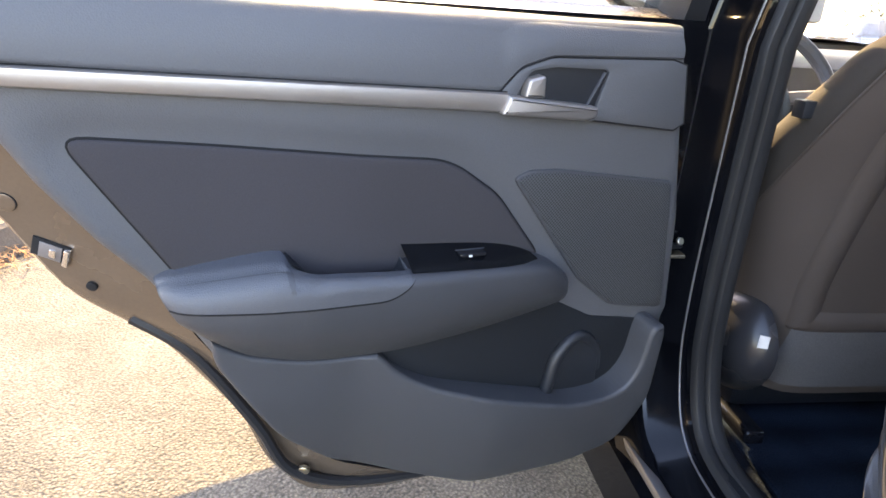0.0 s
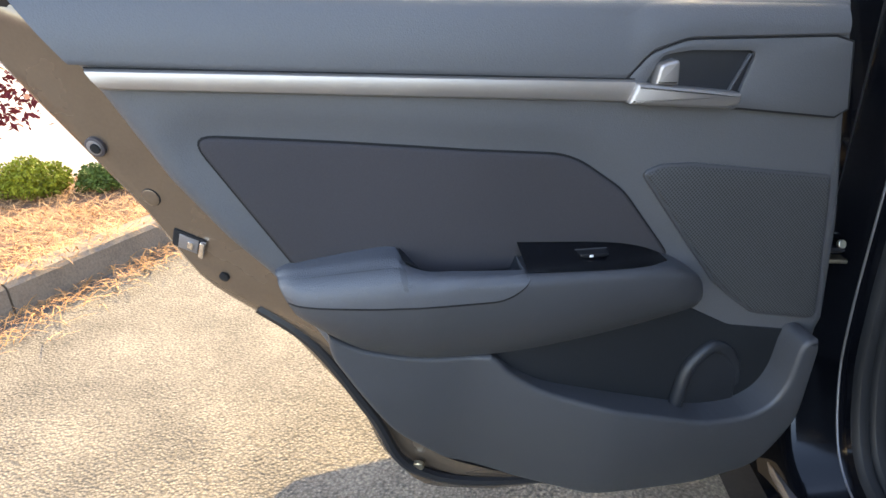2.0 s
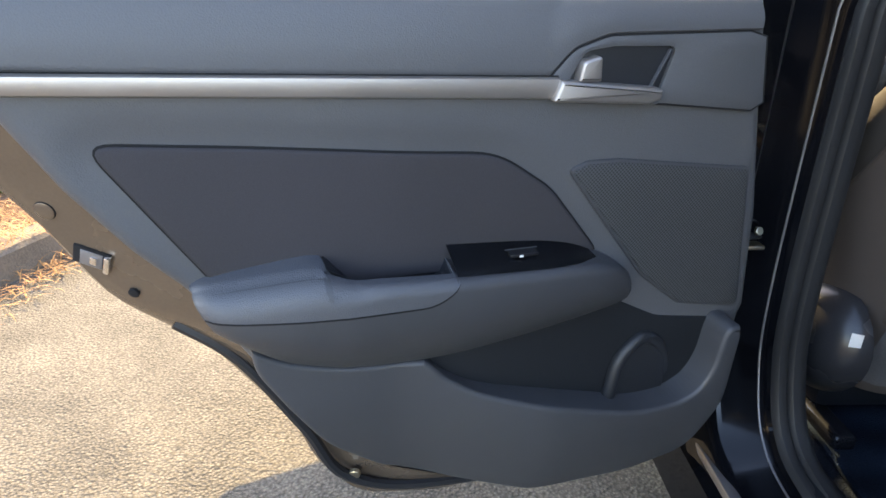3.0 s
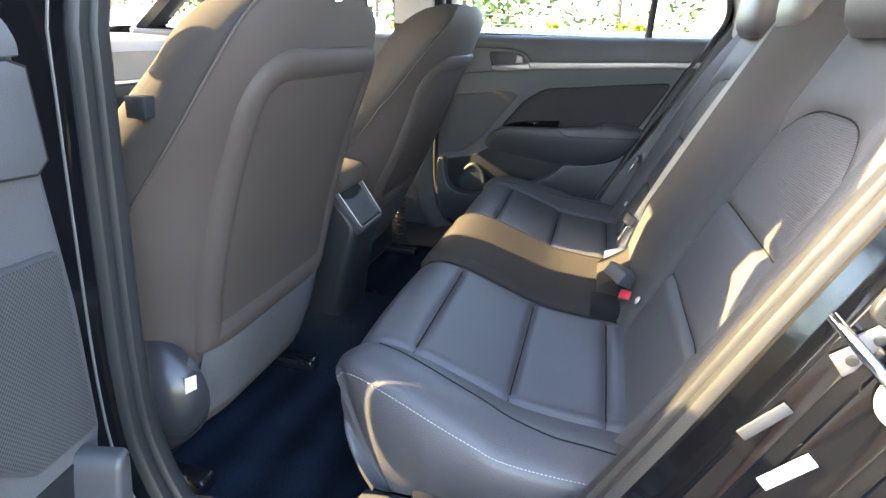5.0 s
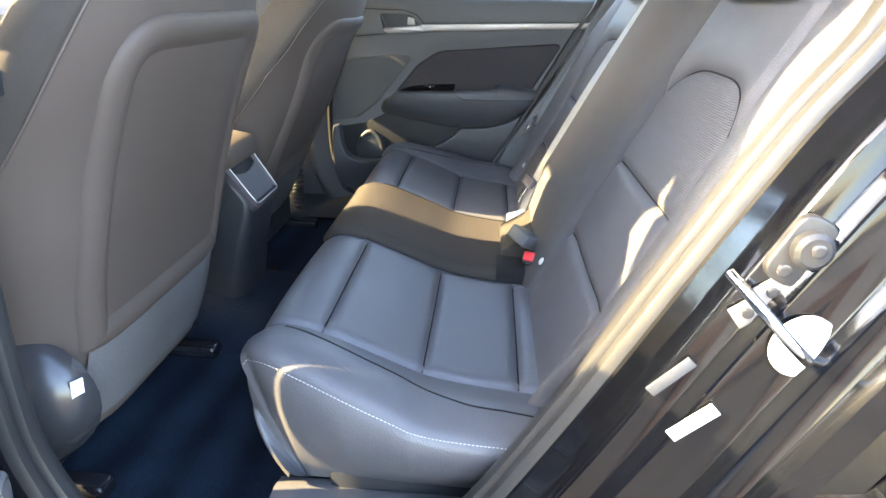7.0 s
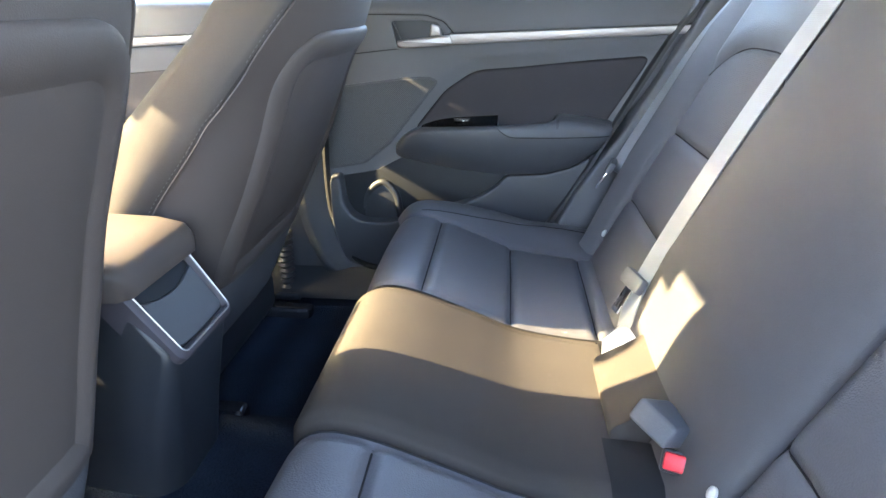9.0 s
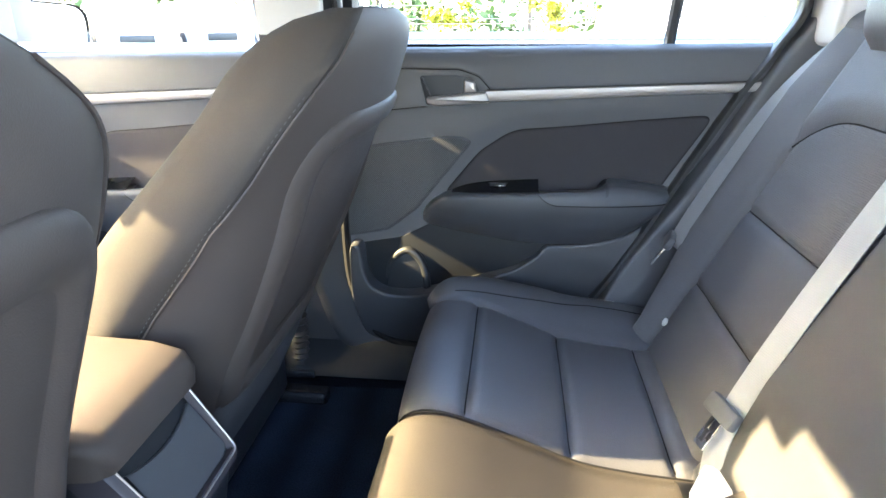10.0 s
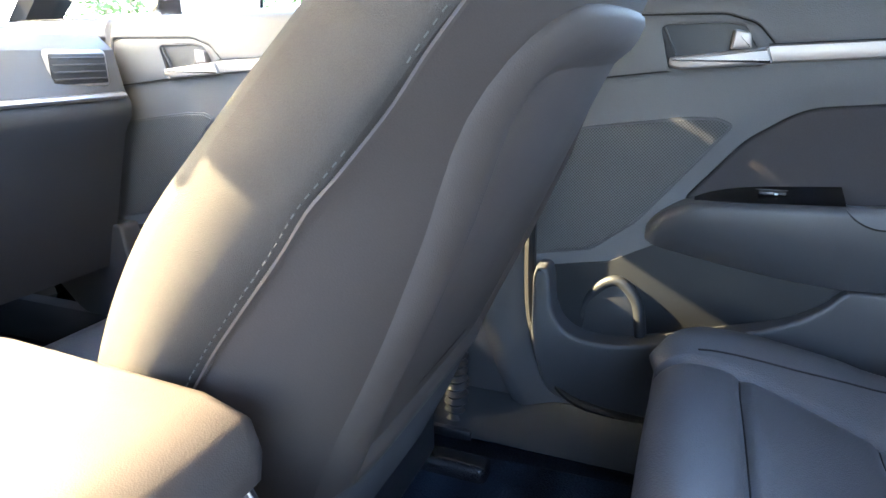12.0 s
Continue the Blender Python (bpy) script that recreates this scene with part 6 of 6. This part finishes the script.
part("release_button", box(-0.017, 0.017, -0.043, -0.034, -0.009, 0.009, 0.003), RED, e, "red release button")
XF.pop()

# bellows boots at the foot of the centre pillars
for sx in (-1, 1):
    b = thing("belt_boot", "black ribbed bellows boot at the pillar foot", "bellows boot", (sx * 0.668, 0.06, 0.33), "bellows boots")
    bm = bmesh.new()
    rows = []
    for k in range(45):
        z = 0.335 + 0.150 * k / 44
        r = 0.0165 + 0.0035 * math.cos(k / 44 * 2 * math.pi * 11)
        rows.append([(sx * 0.668 + r * math.cos(a), 0.070 + r * math.sin(a), z) for a in steps(0, 2 * math.pi, 0.45)[:-1]])
    rings(bm, rows)
    bmesh.ops.recalc_face_normals(bm, faces=bm.faces[:])
    part("bellows", bm, RUBBER, b, smooth=80)
    part("boot_foot", box(sx * 0.668 - 0.03, sx * 0.668 + 0.03, 0.035, 0.105, 0.322, 0.340, 0.004), PLASTIC_DARK, b)

# ---- fittings in the left jamb ----
st = thing("door_striker", "zinc door striker loop on a pale nylon pad", "striker", (-0.80, -0.74, 0.78))
for y, z in ((-0.740, 0.803), (-0.726, 0.785)):
    XF.append(Matrix.Translation((-0.7975, y, z)) @ pose(0, 0, 0, -38, 0, 0))
    pl = part("striker_plate", box(-0.0015, 0.0015, -0.011, 0.011, -0.0095, 0.0095, 0.001), BEZEL, st, "flat zinc plate")
    part("screw", disc((-0.001, 0, 0), (-1, 0, 0), 0.0045, 0.002, n=12), SMOOTH, pl)
    XF.pop()
part("striker_loop", tube(spline([(-0.798, -0.708, 0.816), (-0.822, -0.718, 0.806), (-0.838, -0.738, 0.786), (-0.834, -0.757, 0.768), (-0.812, -0.768, 0.757)], 6), 0.0044, 12), CHROME, st)
part("pad", disc((-0.8115, -0.764, 0.767), (-1, -0.10, 0), 0.025, 0.003, n=32, dome=0.002), WHITE_NYLON, st, "pale nylon pad")
lock = thing("door_stop", "black rubber door stop with two screws", "door stop", (-0.80, -0.75, 0.83))
XF.append(Matrix.Translation((-0.798, -0.752, 0.838)) @ pose(0, 0, 0, 26, 0, 0))
part("stop_plate", slab([(-0.016, -0.028, 0.014), (0.016, -0.028, 0.014), (0.016, 0.026, 0.014), (-0.016, 0.026, 0.014)], -0.006, 0.002, 0.002), RUBBER, lock)
part("stop_boss", disc((-0.006, -0.002, 0.004), (-1, 0, 0), 0.014, 0.010, n=24, bev=0.25), RUBBER, lock)
part("screw", disc((-0.0155, -0.002, 0.006), (-1, 0, 0), 0.0052, 0.003, n=14), SMOOTH, lock)
part("screw", disc((-0.006, 0.003, -0.018), (-1, 0, 0), 0.0052, 0.003, n=14), SMOOTH, lock)
XF.pop()
XF.append(Matrix.Translation((-0.812, -0.698, 0.693)) @ pose(0, 0, 0, 47, 0, 0))
sk = thing("data_label", "white printed label stuck on the jamb", "label", (-0.812, -0.70, 0.688))
part("label_sheet", box(-0.001, 0.001, -0.006, 0.006, -0.021, 0.021, 0.0003), LABEL, sk)
for k in range(3):
    part("print_bar", box(-0.0014, 0.0, -0.0040 + 0.003 * k, -0.0032 + 0.003 * k, -0.018, 0.008 + 0.003 * k, 0.0), BARS, sk)
XF.pop()
XF.append(Matrix.Translation((-0.797, -0.680, 0.724)) @ pose(0, 0, 0, 43, 0, 0))
sk = thing("data_label", "dull grey label on the inner jamb step", "label", (-0.797, -0.68, 0.724))
part("label_sheet", box(-0.001, 0.001, -0.005, 0.005, -0.021, 0.021, 0.0003), PLASTIC, sk)
XF.pop()
ck = thing("door_check", "steel door check arm between pillar and door", "door check", (-0.79, -0.01, 0.69))
part("check_arm", tube([(-0.765, 0.004, 0.690), (-0.795, -0.028, 0.700), (-0.835, -0.040, 0.702)], 0.009, 8, flat=0.5), PLASTIC_DARK, ck)
part("check_pin", disc((-0.790, -0.030, 0.708), (0.3, -0.9, 0.3), 0.006, 0.005, n=12), STEEL, ck)
part("check_bracket", box(-0.812, -0.780, -0.040, -0.018, 0.684, 0.690, 0.002), STEEL, ck)

# ---- outdoors ----
G = 600.0
bm = bmesh.new()
gx = [-G, -60, -20, -8, -4, -2, 0, 2, 4, 8, 20, 60, G]
g = [[bm.verts.new((x, y, 0)) for x in gx] for y in gx]
for r0, r1 in zip(g, g[1:]):
    for i in range(len(gx) - 1):
        bm.faces.new((r0[i], r0[i + 1], r1[i + 1], r1[i]))
tagged(part("ground", bm, ASPHALT, None), "worn sunlit asphalt car park", "ground", kind="structure")
DRIVE = surface("pale_concrete_drive", (0.23, 0.212, 0.19), 0.9, grain=90, bump=0.4, spread=0.12, blotch=0.8, dist=0.004)
# kerb and planting bed to the left, ahead of the open door
K0 = Vector((-2.879, 0.954, 0))
KD = Vector((0.192, 0.716, 0)).normalized()
KN = Vector((-KD.y, KD.x, 0))
def kerb_pt(s, n, z):
    return K0 + KD * s + KN * n + Vector((0, 0, z))
kerb = thing("kerb", "pale concrete kerb round the planting bed", "kerb", K0, kind="structure")
for k in range(-5, 5):
    a, b = k * 1.2 + 0.004, (k + 1) * 1.2 - 0.004
    bm = bmesh.new()
    sec = ((0.0, -0.02), (0.012, 0.105), (0.03, 0.120), (0.135, 0.122), (0.15, 0.110), (0.15, -0.02))
    vs = rings(bm, [[kerb_pt(s, n, z) for n, z in sec] for s in steps(a, b, 0.3)])
    bm.faces.new(list(reversed(vs[0])))
    bm.faces.new(vs[-1])
    bmesh.ops.recalc_face_normals(bm, faces=bm.faces[:])
    part("kerb_stone", bm, CONCRETE, kerb)
rnd = random.Random(5)
def bedz(s, n):
    return 0.105 + 0.03 * min(1.0, max(0.0, (n - 0.15) / 0.4)) - 0.14 * max(0.0, (n - 1.02) / 0.18) + 0.03 * noise.noise((s * 2, n * 2, 0))
tagged(part("planting_bed", sheet(lambda s, n: kerb_pt(s, n, bedz(s, n)), steps(-6, 6, 0.15), steps(0.14, 1.2, 0.06)), MULCH, None), "planting bed covered in pine straw", "ground", kind="structure")
tagged(part("drive", sheet(lambda s, n: kerb_pt(s, n, 0.012), steps(-30, 30, 2.0), steps(1.18, 14.0, 1.0)), DRIVE, None), "pale concrete drive behind the bed", "road", kind="structure")
# pine needles
bm = bmesh.new()
for i in range(13000):
    s, n = rnd.uniform(-1.6, 3.0), rnd.uniform(0.0, 1.12) if rnd.random() < 0.85 else -abs(rnd.gauss(0, 0.10))
    z = bedz(s, n) if n > 0.16 else (0.124 if n > 0 else 0.003)
    c = kerb_pt(s, n, z + rnd.uniform(0.0, 0.02))
    a, el = rnd.uniform(0, 6.28), rnd.uniform(-0.2, 0.5)
    d = Vector((math.cos(a) * math.cos(el), math.sin(a) * math.cos(el), math.sin(el))) * rnd.uniform(0.04, 0.11)
    u = d.cross(Vector((0, 0, 1))).normalized() * rnd.uniform(0.0012, 0.0024)
    p = [bm.verts.new(v) for v in (c - u, c + u, c + d * 0.5 + u + Vector((0, 0, 0.008)), c + d * 0.5 - u + Vector((0, 0, 0.008)), c + d)]
    bm.faces.new((p[0], p[1], p[2], p[3]))
    bm.faces.new((p[3], p[2], p[4]))
tagged(part("pine_straw", bm, STRAW, None), "loose golden-brown pine straw over the bed", "pine straw", kind="stuff")


def foliage(name, centre, radii, count, size, material, parent, seed, label="", low=0.0):
    """A crown of many small leaves in uneven clumps."""
    r = random.Random(seed)
    bm = bmesh.new()
    clumps = []
    for k in range(max(5, count // 90)):
        while True:
            p = Vector((r.uniform(-1, 1), r.uniform(-1, 1), r.uniform(-1, 1)))
            if 0.25 < p.length < 1.0:
                break
        clumps.append((p, r.uniform(0.18, 0.38)))
    for i in range(count):
        p, w = clumps[r.randrange(len(clumps))]
        q = p + Vector((r.gauss(0, w), r.gauss(0, w), r.gauss(0, w))) * 0.75
        if q.z < -0.95 + low:
            continue
        c = Vector(centre) + Vector((q.x * radii[0], q.y * radii[1], q.z * radii[2]))
        d = Vector((r.gauss(0, 1), r.gauss(0, 1), r.gauss(0, 0.7))).normalized()
        u = d.cross(Vector((r.gauss(0, 1), r.gauss(0, 1), r.gauss(0, 1)))).normalized()
        s = size * r.uniform(0.6, 1.3)
        v = [bm.verts.new(x) for x in (c - d * s, c - u * s * 0.45, c + d * s, c + u * s * 0.45)]
        bm.faces.new((v[0], v[1], v[2]))
        bm.faces.new((v[0], v[2], v[3]))
    return part(name, bm, material, parent, label)


def clipped_crown(centre, radii, count, size, seed):
    """The dense, clipped crown of a low shrub: small leaves, most of them near its uneven outside."""
    r = random.Random(seed)
    bm = bmesh.new()
    for i in range(count):
        q = Vector((r.gauss(0, 1), r.gauss(0, 1), r.gauss(0, 1))).normalized()
        lump = 0.86 + 0.22 * noise.noise(q * 2.6 + Vector((seed, 0, 0))) + 0.10 * noise.noise(q * 7.0)
        q = q * lump * (1.0 - 0.55 * r.random() ** 2.2)
        c = Vector(centre) + Vector((q.x * radii[0], q.y * radii[1], max(-0.9, q.z) * radii[2]))
        d = (Vector((r.gauss(0, 1), r.gauss(0, 1), r.gauss(0, 1))) + q * 0.8).normalized()
        u = d.cross(Vector((r.gauss(0, 1), r.gauss(0, 1), r.gauss(0, 1)))).normalized()
        s = size * r.uniform(0.6, 1.4)
        v = [bm.verts.new(x) for x in (c - d * s, c - u * s * 0.5, c + d * s, c + u * s * 0.5)]
        bm.faces.new((v[0], v[1], v[2]))
        bm.faces.new((v[0], v[2], v[3]))
    return bm


def shrub(x, y, r, h, seed, material, label):
    z0 = 0.10
    e = thing("shrub", label, "shrub", (x, y, z0), "shrubs")
    for k in range(4):
        a = k * 1.57 + seed
        part("stem", tube([(x, y, z0 - 0.03), (x + 0.4 * r * math.cos(a), y + 0.4 * r * math.sin(a), z0 + h * 0.6)], [0.012, 0.005], 6), BARK, e)
    part("crown", clipped_crown((x, y, z0 + h * 0.46), (r, r, h * 0.54), 9000, 0.0085, seed), material, e)
    return e


shrub(-3.54, 1.98, 0.20, 0.21, 3, LEAF, "clipped yellow-green shrub in pine straw")
shrub(-3.24, 2.14, 0.17, 0.17, 7, LEAF_GREEN, "small green shrub in pine straw")


def tree(x, y, h, crown_r, crown_z, leaves, size, material, seed, label, group, low=0.0):
    r = random.Random(seed)
    e = thing("tree", label, "tree", (x, y, 0), group)
    tr = 0.012 * h + 0.02
    part("trunk", tube(spline([(x, y, -0.05), (x + r.uniform(-0.05, 0.05) * h * 0.2, y, h * 0.35), (x + r.uniform(-0.1, 0.1), y + r.uniform(-0.1, 0.1), h * 0.85)], 5), [tr * (1 - 0.75 * k / 10) for k in range(11)], 8), BARK, e)
    for k in range(6):
        a = k * 1.05 + r.uniform(-0.3, 0.3)
        z = h * r.uniform(0.35, 0.7)
        part("limb", tube([(x, y, z), (x + crown_r * 0.4 * math.cos(a), y + crown_r * 0.4 * math.sin(a), z + h * 0.10), (x + crown_r * 0.75 * math.cos(a), y + crown_r * 0.75 * math.sin(a), z + h * 0.13)], [tr * 0.45, tr * 0.25, tr * 0.08], 6), BARK, e)
    foliage("crown", (x, y, crown_z), (crown_r, crown_r, (h - crown_z) * 1.02), leaves, size, material, e, seed + 50, low=low)
    return e


tree(-4.80, 3.03, 1.75, 0.75, 1.0, 6500, 0.034, LEAF_RED, 11, "small maple with dark red leaves", "garden trees")

# ---- far side of the car park ----
def parked_car(m, paint, label, tall=0.0):
    XF.append(m)
    e = thing("parked_car", label, "car", m.translation, "parked cars")
    side = rounded([(-2.25, 0.30, 0.05), (-2.30, 0.62, 0.1), (-2.15, 0.86 + tall * 0.4, 0.1), (-1.55, 0.95 + tall * 0.5, 0.1), (-0.85, 1.40 + tall, 0.3), (0.35, 1.45 + tall, 0.4), (1.15, 0.98 + tall * 0.4, 0.2), (2.05, 0.80 + tall * 0.3, 0.2), (2.25, 0.55, 0.1), (2.22, 0.28, 0.05)])
    side = dense(side, 0.12)
    bm = bmesh.new()
    tuck = lambda z: 0.88 - 0.30 * max(0.0, z - 0.92 - tall * 0.4) - 0.06 * max(0, 0.5 - z)
    vs = rings(bm, [[(-tuck(p.y) + 0.06, p.x, p.y - 0.0) for p in inset(side, 0.05)], [(-tuck(p.y), p.x, p.y) for p in inset(side, 0.01)], [(-tuck(p.y) + 0.12, p.x, p.y) for p in side],
                    [(tuck(p.y) - 0.12, p.x, p.y) for p in side], [(tuck(p.y), p.x, p.y) for p in inset(side, 0.01)], [(tuck(p.y) - 0.06, p.x, p.y) for p in inset(side, 0.05)]])
    bm.faces.new(list(reversed(vs[0])))
    bm.faces.new(vs[-1])
    bmesh.ops.recalc_face_normals(bm, faces=bm.faces[:])
    b = part("body", bm, paint, e)
    for sx in (-1, 1):
        for y0, y1, y2, y3 in ((-1.30, -0.80, -0.15, -0.15), (-0.08, -0.08, 0.35, 0.92)):
            pts = [(y0, 0.99 + tall * 0.6), (max(y0, y1), 1.33 + tall), (min(y2, y3), 1.36 + tall), (max(y2, y3), 1.00 + tall * 0.6)]
            bm = bmesh.new()
            q = [bm.verts.new((sx * (tuck(z) + 0.004), y, z)) for y, z in pts]
            q2 = [bm.verts.new((sx * (tuck(z) - 0.02), y, z)) for y, z in pts]
            bm.faces.new(q)
            bm.faces.new(q2[::-1])
            for i in range(4):
                bm.faces.new((q[i], q[(i + 1) % 4], q2[(i + 1) % 4], q2[i]))
            bmesh.ops.recalc_face_normals(bm, faces=bm.faces[:])
            part("side_window", bm, DARKGLASS, e)
        for cy in (-1.35, 1.35):
            w = part("wheel", disc((sx * 0.76, cy, 0.32), (sx, 0, 0), 0.32, 0.135, n=24), TYRE, e)
            part("rim", disc((sx * 0.892, cy, 0.32), (sx, 0, 0), 0.20, 0.01, n=20), SATIN, w)
        part("head_lamp", box(sx * 0.62 - 0.16, sx * 0.62 + 0.16, 2.06, 2.20, 0.62, 0.74, 0.03), CHROME, e)
    part("windscreen", sheet(lambda u, v: (u * (0.62 + 0.12 * v), 0.42 + 0.70 * v, 1.425 + tall - (0.42 + tall * 0.55) * v + 0.012), steps(-1, 1, 0.25), steps(0.02, 0.95, 0.2)), DARKGLASS, e)
    part("grille", box(-0.40, 0.40, 2.22, 2.27, 0.42, 0.62, 0.02), PLASTIC_DARK, e)
    XF.pop()
    return e


rc = random.Random(9)
k = 0
for y in (-9.5, -6.6, -3.8):
    x = 17.0 + rc.uniform(-0.4, 0.4) + (2.5 if y < 0 else 0.0)
    paint = (CARWHITE, CARGREY, CARWHITE, CARWHITE, CARGREY)[k % 5]
    parked_car(Matrix.Translation((x, y, 0)) @ pose(0, 0, 0, 0, 0, 90 + rc.uniform(-3, 3)), paint, ("white" if paint is CARWHITE else "silver") + " sedan parked across the lot", 0.25 if k % 3 == 2 else 0.0)
    k += 1
for x, y, paint in ((12.2, 14.6, CARGREY), (14.4, 12.2, CARWHITE), (16.4, 10.2, CARWHITE), (18.5, 9.0, CARWHITE), (21.0, 8.0, CARGREY), (23.2, 6.2, CARWHITE)):
    parked_car(Matrix.Translation((x, y, 0)) @ pose(0, 0, 0, 0, 0, 130 + rc.uniform(-2, 2)), paint, ("white" if paint is CARWHITE else "silver") + " sedan parked at an angle across the lot")
parked_car(Matrix.Translation((5.2, -2.2, 0)) @ pose(0, 0, 0, 0, 0, 84), CARWHITE, "white sedan parked beside", 0.0)
for k, (x, y) in enumerate(((30, -26), (28, -19), (32, -13), (29, -7), (33, -1), (30, 6), (34, 12), (31, 19), (35, 27), (33, 35), (38, 43), (30, 52), (25, 60), (15, 64), (5, 60), (28, -34), (24, -42))):
    tree(x, y, 9.0 + (k * 37 % 5), 3.4, 3.6, 2600, 0.22, LEAF_DARK, 100 + k, "tall green tree behind the lot", "far trees", low=0.35)
# hedge line in front of the trees
for k in range(9):
    yy = -14 + 3.2 * k
    e = thing("shrub", "rounded green shrub along the lot edge", "shrub", (24, yy, 0), "edge shrubs")
    part("stem", tube([(24, yy, -0.03), (24, yy, 0.6)], [0.05, 0.02], 6), BARK, e)
    foliage("crown", (24, yy, 0.75), (0.9, 1.1, 0.75), 700, 0.10, LEAF, e, 300 + k)
# fence
fence = thing("fence", "thin wire fence with slim posts", "fence", (26, 0, 0))
for k in range(14):
    part("post", tube([(26, -20 + 3.2 * k, -0.05), (26, -20 + 3.2 * k, 1.8)], 0.03, 8), STEEL, fence)
for z in (0.4, 0.9, 1.4, 1.78):
    part("rail", tube([(26, -20, z), (26, 21.6, z)], 0.012, 6), STEEL, fence)
